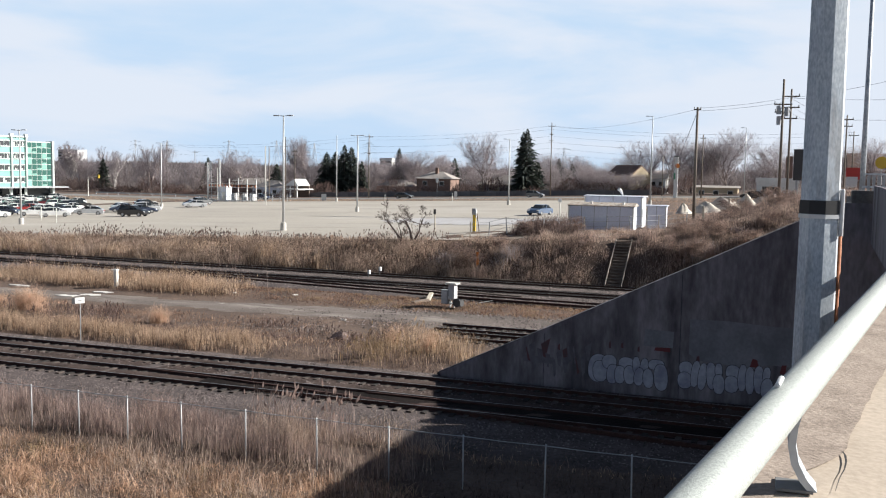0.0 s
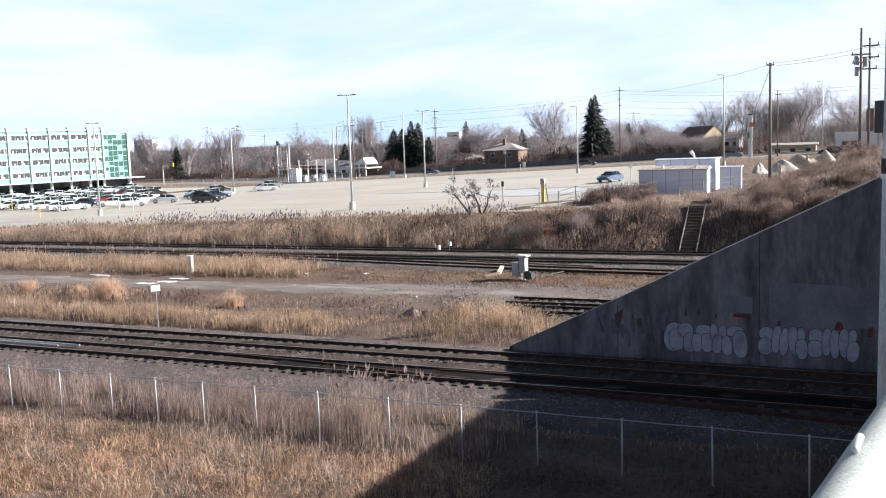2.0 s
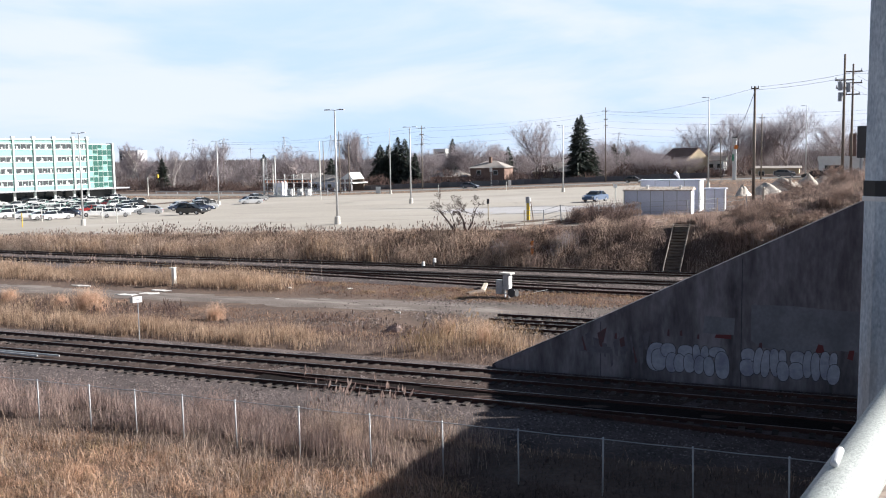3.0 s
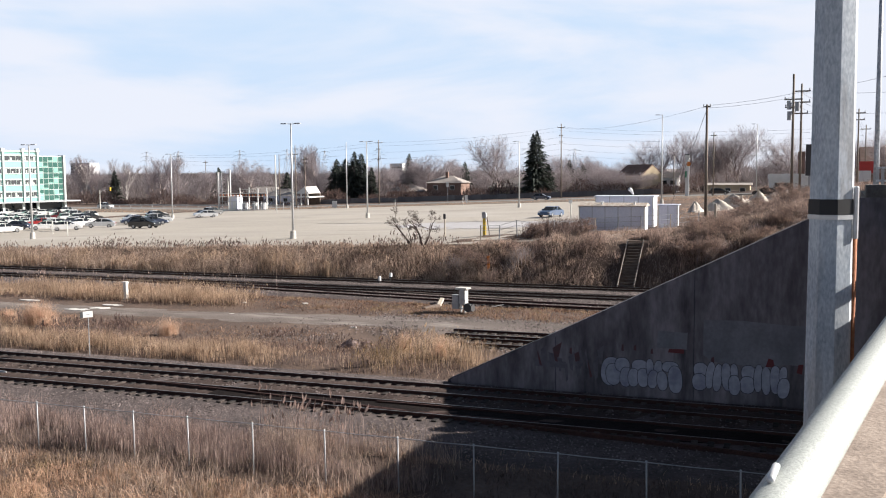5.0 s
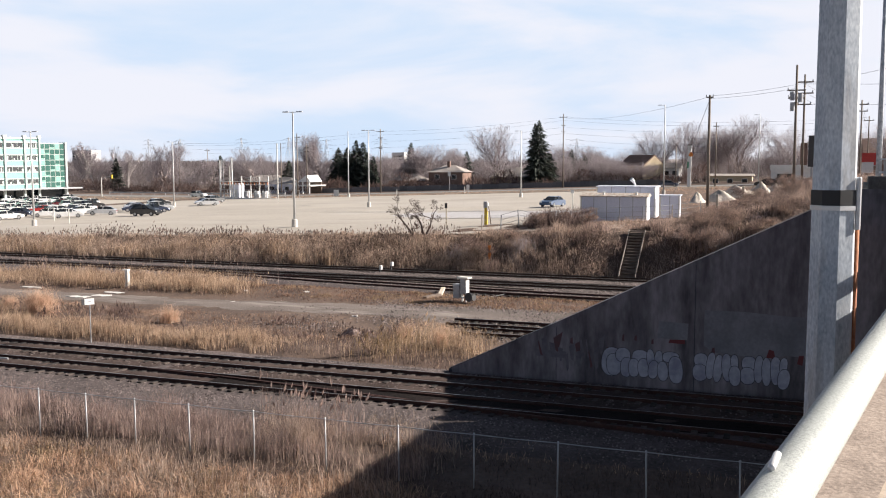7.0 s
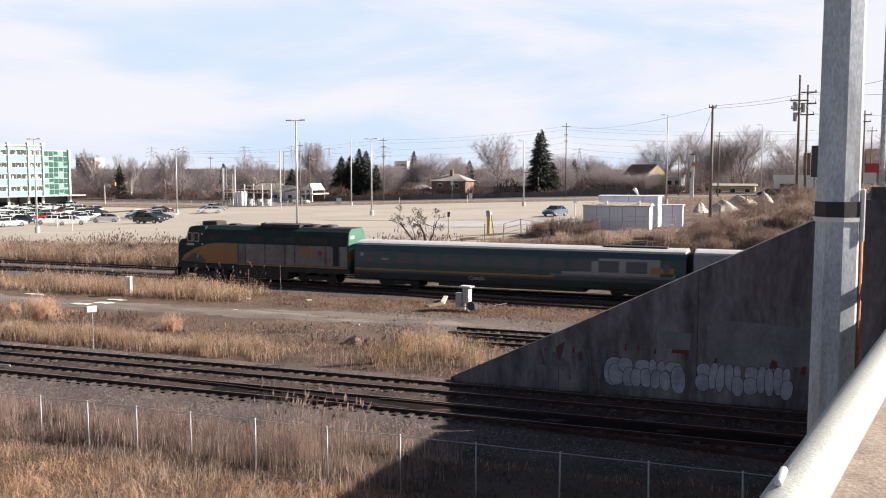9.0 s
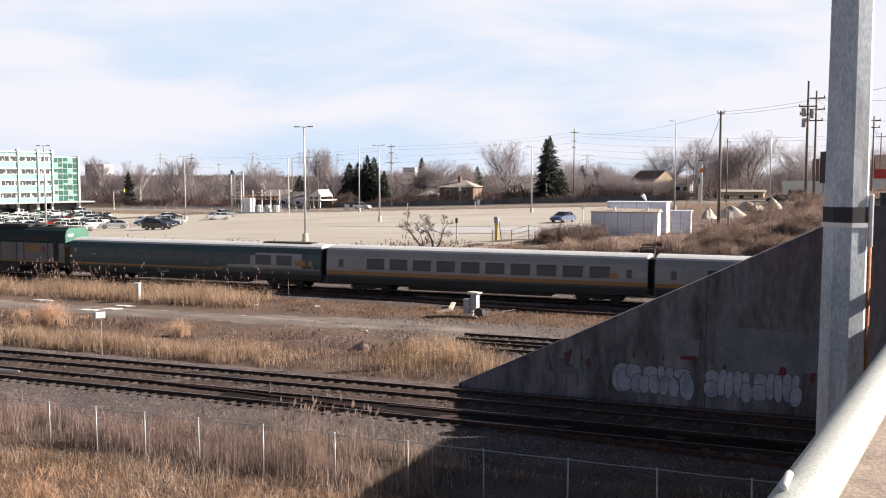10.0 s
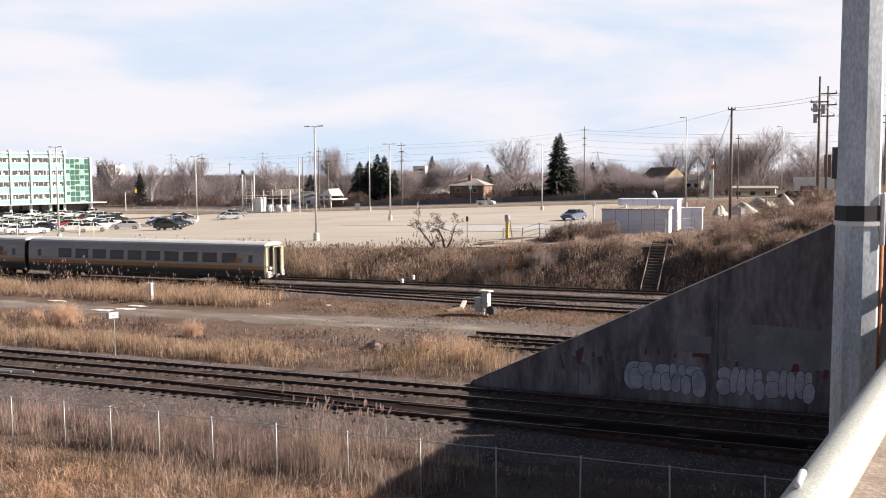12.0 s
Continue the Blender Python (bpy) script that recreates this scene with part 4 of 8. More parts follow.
part("door", Shape().box(-12.58, -12.54, 95.2, 96.2, 3.3, 5.4), M_HUTW, h2)
part("dish", Shape().tube([(-14.6, 95.4, 6.65), (-14.8, 95.2, 7.1), (-15.0, 95.0, 7.35)], [0.05, 0.16, 0.2], 10), M_WHITE, h2, "small white antenna")
hut("equipment_hut", "small pale blue metal cabinet among brush", -11.9, -10.1, 93.5, 95.0, 3.2, 5.75, 0.12, 2, M_HUT)


# ---- parking lot furniture ----
def lamp(x, y, h, arms, label="tall slender parking lot lamp pole on a concrete base"):
    z = float(lot_surface(x, y)) - 0.03
    p = thing("parking_lamp", label, "lamp pole", "parking lot lamps", at=pose(x, y, z))
    part("base", Shape().tube([(0, 0, -0.4), (0, 0, 0.75), (0, 0, 0.8)], [0.34, 0.30, 0.24], 14), M_CONC, p)
    part("shaft", Shape().tube([(0, 0, 0.75), (0, 0, h)], [0.13, 0.07], 10), M_GREYPOLE, p, smooth=True)
    for s in arms:
        a = part("arm", Shape().tube([(0, 0, h - 0.08), (s * 0.5, 0, h - 0.03)], 0.035, 6), M_GREYPOLE, p)
        part("lamp_head", Shape().box(min(s * 0.45, s * 1.15), max(s * 0.45, s * 1.15), -0.16, 0.16, h - 0.07, h + 0.03, 0.03), M_GREYMETAL, a)


lamp(-48.8, 86.9, 12.0, (-1, 1))
lamp(-62.1, 134.3, 12.0, (-1, 1))
lamp(-94.9, 194.2, 15.0, ())
lamp(-46.4, 166.7, 12.1, (-1,))
lamp(-113.0, 153.8, 12.6, (-1, 1))
lamp(-89.9, 93.4, 11.9, (-1, 1))
lamp(-20.5, 165.0, 15.3, (-1,))
lamp(-6.4, 209.4, 14.9, (-1,))


def lot_post(x, y, h, w, m, label, cat, top=None, top_m=None):
    p = thing(cat.replace(" ", "_"), label, cat, at=pose(x, y, float(lot_surface(x, y)) - 0.03))
    part("post", Shape().tube([(0, 0, -0.2), (0, 0, h)], w, 8), m, p)
    if top:
        part("plate", Shape().box(-top[0] / 2, top[0] / 2, -w - 0.03, -w, h - top[1], h, 0.01), top_m, p)


bl = thing("entry_machine", "yellow post with a grey ticket box", "ticket machine", at=pose(-27.5, 86.3, 2.95))
part("post", Shape().box(-0.14, 0.14, -0.14, 0.14, -0.3, 1.75, 0.02), M_YELLOW, bl)
part("head_box", Shape().box(-0.22, 0.14, -0.16, 0.16, 1.75, 2.35, 0.03), M_GREYMETAL, bl)
part("head_side", Shape().box(0.145, 0.22, -0.14, 0.14, 1.45, 2.2, 0.02), M_WHITE, bl)
part("brace", Shape().tube([(0.55, 0, -0.2), (0.25, 0, 1.9)], 0.045, 8), M_STEP, bl)
lot_post(-31.4, 85.8, 2.3, 0.07, M_TIMBER, "slim post with a dark round marker", "marker stake", (0.26, 0.5), M_UNDERBOX)
lot_post(-25.6, 116.0, 2.4, 0.08, M_HUTW, "cream post with a white round sign", "lot sign", (0.45, 0.45), M_WHITE)
for x, y in ((-96.5, 104.0), (-88.5, 98.0), (-110.0, 106.0), (-99.5, 92.5), (-122.0, 112.0), (-131.0, 116.0), (-76.0, 178.0), (-64.0, 186.0), (-98.0, 168.0), (-120.0, 98.0)):
    lot_post(x, y, 1.9, 0.06, M_YELLOW if int(x) % 2 else M_HUTW, "slender painted row marker post in the lot", "row marker")
lot_post(-68.0, 200.0, 2.0, 0.05, M_GREYMETAL, "white notice board on a thin post", "notice board", (0.7, 1.2), M_WHITE)
lot_post(-101.0, 200.0, 1.6, 0.06, M_GREYMETAL, "tilted white board on a post", "notice board", (1.3, 1.5), M_WHITE)
lot_post(-85.5, 236.0, 5.0, 0.05, M_GREYMETAL, "thin road sign post with a white plate", "road sign", (0.8, 1.2), M_WHITE)


def lot_fence():
    f = thing("lot_fence", "low sagging wire fence beside the lot", "fence")
    pts = [(-27.0, 83.5), (-25.4, 84.2), (-23.8, 84.8), (-22.0, 85.2), (-20.5, 85.6), (-19.0, 86.0), (-17.0, 87.6), (-15.0, 88.2), (-12.8, 88.5), (-10.4, 90.5), (-8.0, 92.0)]
    for i, (x, y) in enumerate(pts):
        z = float(ground_z(x, y))
        part("post", Shape().tube([(x, y, z - 0.2), (x + 0.1 * math.sin(i * 2.1), y, z + 1.45)], 0.05, 6), M_GREYMETAL if i % 3 else M_TIMBER, f)
    for a, b in zip(pts, pts[1:]):
        for hgt in (0.5, 0.95, 1.4):
            part("wire", Shape().tube([(a[0], a[1], float(ground_z(*a)) + hgt), (b[0], b[1], float(ground_z(*b)) + hgt)], 0.018, 5), M_GREYMETAL, f)


lot_fence()
for x, y, h in ((-4.6, 103.0, 1.8), (-3.0, 106.0, 1.9), (-7.0, 100.0, 1.6), (-24.2, 77.0, 1.3)):
    tagged(part("stake", Shape().box(-0.12, 0.12, -0.08, 0.08, -0.3, h, 0.02), M_TIMBER if x > -20 else M_ORANGE, at=pose(x, y, float(ground_z(x, y)))),
           "pale wooden stake standing in brush", "stake", "stakes")


sp = thing("signal_pole", "slim pole with an arm and an orange-yellow signal head", "signal pole", at=pose(-181.4, 214.0, -0.35))
part("mast", Shape().tube([(0, 0, -0.2), (0, 0, 5.2)], [0.14, 0.10], 8), M_HUTW, sp)
part("arm", Shape().tube([(0, 0, 4.6), (1.6, 0, 5.2), (3.5, 0, 5.5)], 0.07, 6), M_GREYPOLE, sp)
part("signal_head", Shape().box(3.4, 3.85, -0.2, 0.2, 4.9, 5.9, 0.05), M_YELLOW, sp, "yellow signal housing")
part("backboard", Shape().box(3.2, 3.39, -0.1, 0.1, 4.7, 6.0, 0.02), M_UNDERBOX, sp)


# ---- utility poles and wires ----
def utility_pole(x, y, top, arms=(), r=0.16, label="tall weathered wooden utility pole", kit=False):
    z = float(ground_z(x, y))
    p = thing("utility_pole", label, "utility pole", "utility poles", at=pose(x, y, 0))
    part("shaft", Shape().tube([(0, 0, z - 0.4), (0, 0, top)], [r, r * 0.65], 10), M_WOODPOLE, p, smooth=True)
    for dz, w in arms:
        a = part("crossarm", Shape().box(-w, w, -0.06, 0.06, top - dz - 0.07, top - dz + 0.07), M_WOODPOLE, p)
        for s in (-1, 1):
            part("insulator", Shape().tube([(s * w * 0.9, 0, top - dz + 0.06), (s * w * 0.9, 0, top - dz + 0.3)], [0.07, 0.05], 8), M_GREYMETAL, a)
    if kit:
        for dx, dz in ((-0.4, 3.2), (0.4, 3.4), (-0.35, 4.3)):
            part("transformer", Shape().tube([(dx, -0.3, top - dz - 0.45), (dx, -0.3, top - dz + 0.45)], 0.24, 12), M_GREYMETAL, p)
    return p


utility_pole(-101.2, 226.3, 17.5, ((0.7, 1.1), (2.3, 0.7), (5.0, 0.5)))
utility_pole(-54.6, 236.0, 21.0, ((0.9, 1.0), (3.0, 0.5), (4.6, 0.5)))
utility_pole(-8.8, 110.5, 16.5, ((0.25, 0.4),), 0.19)
utility_pole(0.3, 105.0, 19.0, ((2.6, 0.9), (3.4, 0.8)), 0.17, "tall utility pole with transformers", True)
utility_pole(1.15, 110.0, 18.4, ((0.8, 0.9), (2.0, 0.9), (3.2, 0.7)), 0.15)
utility_pole(9.4, 150.0, 17.8, ((0.6, 0.9), (1.6, 0.8)), 0.15)
utility_pole(13.9, 200.0, 17.5, ((0.8, 0.9),), 0.15)
utility_pole(-15.3, 211.0, 17.2, ((0.8, 0.6),))
utility_pole(-26.0, 232.0, 12.6, ())
utility_pole(-78.3, 254.1, 15.8, ((0.6, 0.6),))
utility_pole(-118.0, 212.0, 16.2, ((1.0, 0.9), (2.4, 0.8)))
utility_pole(-124.0, 228.0, 13.6, ((0.8, 0.8), (1.8, 0.8)))
utility_pole(-138.9, 240.0, 14.4, ())
utility_pole(-190.0, 262.0, 15.8, ((0.9, 1.6), (2.6, 1.2)))
utility_pole(-205.0, 300.0, 14.0, ((0.8, 1.2),))


def wire(a, b, sag, r=0.015):
    a, b = Vector(a), Vector(b)
    pts = []
    for i in range(13):
        t = i / 12
        p = a.lerp(b, t)
        p.z -= sag * 4 * t * (1 - t)
        pts.append(p)
    tagged(part("overhead_wire", Shape().tube(pts, r, 5), M_WIRE), "thin dark overhead wire between poles", "wire", "overhead wires")


for dz in (0.4, 1.3, 3.0, 4.6):
    wire((-101.2, 226.3, 17.3 - dz), (-54.6, 236.0, 20.6 - dz), 0.8)
    wire((-54.6, 236.0, 20.6 - dz), (13.9, 200.0, 17.6 - dz * 0.7), 1.2)
    wire((-190.0, 262.0, 15.4 - dz * 0.7), (-101.2, 226.3, 17.3 - dz), 1.0)
for dz in (6.0, 7.4):
    wire((-101.2, 226.3, 17.3 - dz), (-54.6, 236.0, 20.6 - dz), 0.8)
    wire((-54.6, 236.0, 20.6 - dz), (13.9, 200.0, 17.6 - dz * 0.9), 1.2)
wire((-54.6, 236.0, 20.0), (-8.8, 110.5, 16.3), 1.2)
wire((-8.8, 110.5, 16.4), (0.3, 105.0, 17.0), 0.15)
wire((-8.8, 110.5, 16.1), (0.3, 105.0, 16.6), 0.15)
wire((0.3, 105.0, 17.0), (14.0, 70.0, 17.6), 0.5)
wire((1.15, 110.0, 17.4), (26.0, 96.0, 17.0), 0.5)
wire((1.15, 110.0, 15.2), (26.0, 96.0, 15.2), 0.5)
wire((-8.8, 110.5, 16.0), (-12.2, 104.0, 4.6), 0.05, 0.03)
for dz in (0.0, 0.9, 1.6):
    wire((9.4, 150.0, 17.2 - dz), (13.9, 200.0, 16.7 - dz), 0.6)
    wire((9.4, 150.0, 17.2 - dz), (1.15, 110.0, 17.4 - dz), 0.5)
wire((-118.0, 212.0, 15.0), (-124.0, 205.0, 6.5), 0.3)
wire((-95.0, 214.0, 13.0), (-128.0, 206.0, 6.0), 2.0)


# ---- vehicles ----
M_TYRE = plain("tyre_rubber", (0.025, 0.025, 0.025), 0.8)
M_RIM = plain("alloy_rim", (0.45, 0.45, 0.46), 0.35, 0.7)
M_CARGLASS = glass("car_glass", (0.02, 0.024, 0.028), 0.06)
M_HEADLAMP = plain("headlamp_lens", (0.85, 0.85, 0.82), 0.15)
M_TAILLAMP = plain("tail_lamp", (0.35, 0.02, 0.02), 0.25)
PAINTS = {}
for nm, col in (("white", (0.86, 0.86, 0.86)), ("silver", (0.55, 0.56, 0.58)), ("black", (0.018, 0.018, 0.02)), ("dark_blue", (0.03, 0.045, 0.09)),
                ("blue", (0.10, 0.15, 0.25)), ("red", (0.32, 0.03, 0.03)), ("grey", (0.14, 0.145, 0.15)), ("maroon", (0.12, 0.02, 0.025))):
    PAINTS[nm] = plain("car_paint_" + nm, col, 0.28, 0.15, coat=0.8)


def car(paint, label, at, suv=False, group="parked cars", name="car"):
    """A car with its nose to +x, standing on z = 0."""
    c = thing(name, label, "car", group, at=at)
    m = PAINTS[paint]
    h = 0.22 if suv else 0.0
    lower = [(-2.2, 0.30), (-2.27, 0.55), (-2.22, 0.90 + h * 0.5), (-1.9, 1.0 + h * 0.5), (-1.0, 0.99 + h * 0.5), (0.95, 0.95 + h * 0.5), (1.7, 0.86 + h * 0.5), (2.12, 0.72 + h * 0.4), (2.27, 0.50), (2.18, 0.28)]
    body = Shape()
    n = len(lower)
    for y, k in ((-0.90, 0.97), (-0.86, 1.0), (0.86, 1.0), (0.90, 0.97)):
        body.v += [(x * k, y if abs(y) < 0.88 else y, 0.30 + (z - 0.30) * (1.0 if abs(y) < 0.88 else 0.93)) for x, z in lower]
    for i in range(3):
        body.f += [(i * n + k, i * n + (k + 1) % n, (i + 1) * n + (k + 1) % n, (i + 1) * n + k) for k in range(n)]
    body.f += [tuple(range(n - 1, -1, -1)), tuple(3 * n + k for k in range(n))]
    part("body", body, m, c)
    zb, zt = 0.94 + h * 0.5, 1.45 + h
    base = [(-2.1 if suv else -1.95, zb), (1.2, zb), (0.75, zb + 0.24), (0.3, zt - 0.04), (-0.3, zt), (-1.0, zt - 0.01), (-1.75 if suv else -1.35, zt - (0.07 if suv else 0.14))]
    cab = Shape()
    k = len(base)
    for y, inset in ((-0.80, 0), (0.80, 0)):
        cab.v += [(x, y * (1.0 if z < zb + 0.1 else 0.80), z) for x, z in base]
    cab.f += [tuple(range(k - 1, -1, -1)), tuple(range(k, 2 * k))] + [(i, (i + 1) % k, k + (i + 1) % k, k + i) for i in range(k)]
    part("cabin_glass", cab, M_CARGLASS, c, "dark tinted glass")
    part("roof", Shape().prism([(0.32, zt - 0.05), (-0.3, zt + 0.02), (-1.0, zt + 0.012), (base[6][0], zt - (0.05 if suv else 0.12)), (-1.0, zt - 0.05), (-0.3, zt - 0.04)], "y", -0.66, 0.66), m, c)
    for s in (-1, 1):
        part("door_pillar", Shape().prism([(-0.25, zb), (-0.15, zb), (-0.2, zt - 0.02), (-0.28, zt - 0.02)], "y", min(s * 0.655, s * 0.815), max(s * 0.655, s * 0.815)), m, c)
        for x in (-1.38, 1.38):
            w = part("wheel", Shape().tube([(x, s * 0.68, 0.33), (x, s * 0.90, 0.33)], 0.33, 16), M_TYRE, c)
            part("rim", Shape().tube([(x, s * 0.895, 0.33), (x, s * 0.915, 0.33)], 0.21, 12), M_RIM, w)
        part("headlamp", Shape().box(2.02, 2.2, min(s * 0.55, s * 0.82), max(s * 0.55, s * 0.82), 0.60, 0.74, 0.02), M_HEADLAMP, c)
        part("tail_lamp", Shape().box(-2.29, -2.15, min(s * 0.55, s * 0.84), max(s * 0.55, s * 0.84), 0.66, 0.84, 0.02), M_TAILLAMP, c)
        part("mirror", Shape().box(0.55, 0.72, min(s * 0.88, s * 1.02), max(s * 0.88, s * 1.02), 0.98 + h * 0.5, 1.1 + h * 0.5, 0.02), m, c)
    return c


def park(paint, x, y, turn, suv=False):
    label = {"white": "white", "silver": "silver", "black": "black", "dark_blue": "dark blue", "blue": "light blue", "red": "red", "grey": "dark grey", "maroon": "maroon"}[paint]
    car(paint, label + (" sport utility car" if suv else " sedan car") + " parked on pale asphalt", pose(x, y, float(lot_z(x)) - 0.03, 0, -1.7 if x > -143 else 0, turn), suv)


park("blue", -29.8, 122.8, 258)
park("black", -90.4, 116.2, 4, True)
park("silver", -103.0, 121.4, 214)
park("white", -103.2, 114.2, 40)
park("white", -110.5, 117.5, 222)
park("dark_blue", -119.5, 121.5, 3)
for p, x, y, t, s in (("white", -122.5, 139.5, 180, 0), ("white", -111.5, 110.5, 5, 0), ("white", -118.0, 114.5, 184, 1), ("silver", -124.5, 117.0, 4, 0), ("white", -118.5, 128.5, 4, 0),
                      ("red", -126.5, 133.0, 183, 0), ("white", -113.0, 128.0, 3, 1), ("dark_blue", -97.5, 127.5, 6, 0), ("silver", -101.0, 133.5, 5, 1), ("dark_blue", -104.5, 131.5, 183, 0),
                      ("black", -108.0, 137.0, 4, 0), ("white", -112.0, 141.5, 3, 0), ("grey", -111.0, 146.5, 6, 0), ("black", -122.0, 161.0, 4, 0), ("white", -126.0, 166.0, 2, 0),
                      ("black", -108.5, 158.5, 4, 0), ("silver", -106.3, 155.0, 186, 0), ("grey", -116.0, 172.0, 20, 1)):
    park(p, x, y, t + (57 if x < -108 else 40), bool(s))
# the crowded rows by the office
rnd_park = random.Random(17)
taken = [(o.location.x, o.location.y) for o in scene.objects if o.name.startswith("car") and o.parent is None]
for row in range(9):
    for i in range(15):
        x, y = -110.0 - 5.4 * i + 2.6 * row, 109.5 + 2.7 * i + 6.8 * row
        if min((x - a) ** 2 + (y - b) ** 2 for a, b in taken) < 11.5 or rnd_park.random() < 0.14 or x > -0.86 * y or x < -205:
            continue
        taken.append((x, y))
        park(rnd_park.choice(("white", "white", "white", "silver", "black", "white", "white", "silver", "white", "white", "white", "dark_blue", "white", "maroon")), x + rnd_park.uniform(-0.5, 0.5), y + rnd_park.uniform(-0.4, 0.4), rnd_park.choice((54, 58, 63, 239)), rnd_park.random() < 0.4)
mover_a = car("black", "black sedan car driving along the road", pose(0, 0, 0), False, "passing cars")
mover_b = car("grey", "dark grey van-like car driving along the road", pose(0, 0, 0), True, "passing cars")
mover_c = car("dark_blue", "dark blue sedan car driving along the road", pose(0, 0, 0), False, "passing cars")
mover_d = car("white", "white car driving along the road", pose(0, 0, 0), True, "passing cars")


# ---- office building ----
M_OFFICE = mat("pale_green_panel", (0.20, 0.42, 0.37), (0.26, 0.49, 0.435), 0.5, 0.1, 2.0, 0.02)
M_OFFWHITE = plain("white_facade_panel", (0.66, 0.71, 0.69), 0.55)
M_BLIND = plain("white_window_blind", (0.7, 0.72, 0.7), 0.7)
M_OFFGLASS = glass("office_window", (0.07, 0.075, 0.08), 0.1)
M_TOWERGLASS = glass("green_stair_glass", (0.05, 0.13, 0.11), 0.12)
# paler copy of the glass, with reflections put into its colour
M_TOWERPALE = glass("reflection_tint_stair_glass", (0.24, 0.44, 0.39), 0.12)


def office():
    """Built along its own front: x runs along it, the glazed tower ends it at x = 0."""
    o = thing("office_building", "white and mint-green office block with ribbon windows", "office building", at=pose(-170.0, 188.0, 0, 0, 0, 73))
    step, n = 4.95, 16
    x1 = -7.0
    bays = [x1, x1 - 3.7] + [x1 - 3.7 - step * (i + 1) for i in range(n - 1)]      # the bay beside the tower is narrower
    x0, y0, y1 = bays[-1], 0.0, 16.0
    part("block", Shape().box(x0, x1, y0, y1, 2.7, 14.7), M_OFFICE, o, "mint-green panelled block")
    part("roof_parapet", Shape().box(x0 - 0.2, x1 + 0.2, y0 - 0.2, y1 + 0.2, 14.7, 15.05), M_OFFWHITE, o)
    part("ground_floor", Shape().box(x0, -1.0, y0 + 3.0, y1, -0.8, 2.7), M_DARKGLASS, o, "dark recessed ground floor")
    part("canopy", Shape().box(x0, 3.5, y0 - 1.2, y0 + 4.0, 2.5, 2.8), M_GREYMETAL, o)
    for x in bays:
        part("pilaster", Shape().box(x - 0.17, x + 0.17, y0 - 0.3, y0 + 0.2, 2.7, 14.7), M_OFFWHITE, o)
        part("roof_post", Shape().box(x - 0.4, x + 0.4, y0 - 0.4, y0 + 0.5, 14.7, 15.55, 0.03), M_OFFWHITE, o)
        part("column", Shape().box(x - 0.25, x + 0.25, y0 + 0.3, y0 + 0.8, -0.8, 2.7), M_OFFWHITE, o)
    for zb in (3.9, 6.85, 9.6, 12.6):
        part("spandrel", Shape().box(x0, x1, y0 - 0.10, y0 - 0.002, zb - 0.22, zb - 0.05), M_OFFWHITE, o)
        part("spandrel", Shape().box(x0, x1, y0 - 0.10, y0 - 0.002, zb + 1.25, zb + 1.42), M_OFFWHITE, o)
        for i in range(n):
            xa, wide = bays[i + 1] + 0.42, (bays[i] - bays[i + 1] - 0.84) / 3
            for k in range(3):
                xx = xa + k * wide
                w = part("window", Shape().box(xx, xx + wide - 0.06, y0 - 0.06, y0 - 0.004, zb, zb + 1.2), M_OFFWHITE, o)
                split = 0.07 + (wide - 0.52) * ((i * 7 + k * 5 + int(zb)) % 4) / 3
                drop = 0.12 + 0.25 * ((i * 3 + k * 2 + int(zb)) % 4)
                part("pane", Shape().box(xx + 0.05, xx + wide - 0.11, y0 - 0.09, y0 - 0.064, zb + 0.06, zb + 1.14), M_OFFGLASS, w)
                part("blind", Shape().box(xx + split, xx + split + 0.3, y0 - 0.10, y0 - 0.092, zb + 0.07, zb + 1.12 - drop), M_BLIND, w)
    part("stair_tower", Shape().box(x1 + 0.3, 0, y0 + 0.6, y0 + 9, 2.8, 13.8), M_OFFWHITE, o, "glazed stair tower")
    part("lobby", Shape().box(x1 + 0.3, -0.2, y0 + 1.2, y0 + 9, -0.8, 2.79), M_DARKGLASS, o, "dark glazed lobby")
    for r in range(8):
        for k in range(5):
            xx, zz = x1 + 0.42 + k * 1.3, 2.9 + r * 1.35
            w = part("window", Shape().box(xx, xx + 1.26, y0 + 0.5, y0 + 0.596, zz, zz + 1.3), M_OFFWHITE, o)
            low = 0.05 + 0.35 * ((r * 5 + k * 3) % 4 == 1)
            part("pane", Shape().box(xx + 0.06, xx + 1.2, y0 + 0.46, y0 + 0.495, zz + low, zz + 1.25), M_TOWERGLASS if (r * 3 + k * 7) % 6 else M_TOWERPALE, w)
            if low > 0.1:
                part("pane", Shape().box(xx + 0.06, xx + 1.2, y0 + 0.46, y0 + 0.495, zz + 0.05, zz + low - 0.04), M_TOWERPALE, w)
    part("tower_fin", Shape().box(0, 0.45, y0 + 0.2, y0 + 3, -0.8, 14.0), M_OFFWHITE, o)


office()


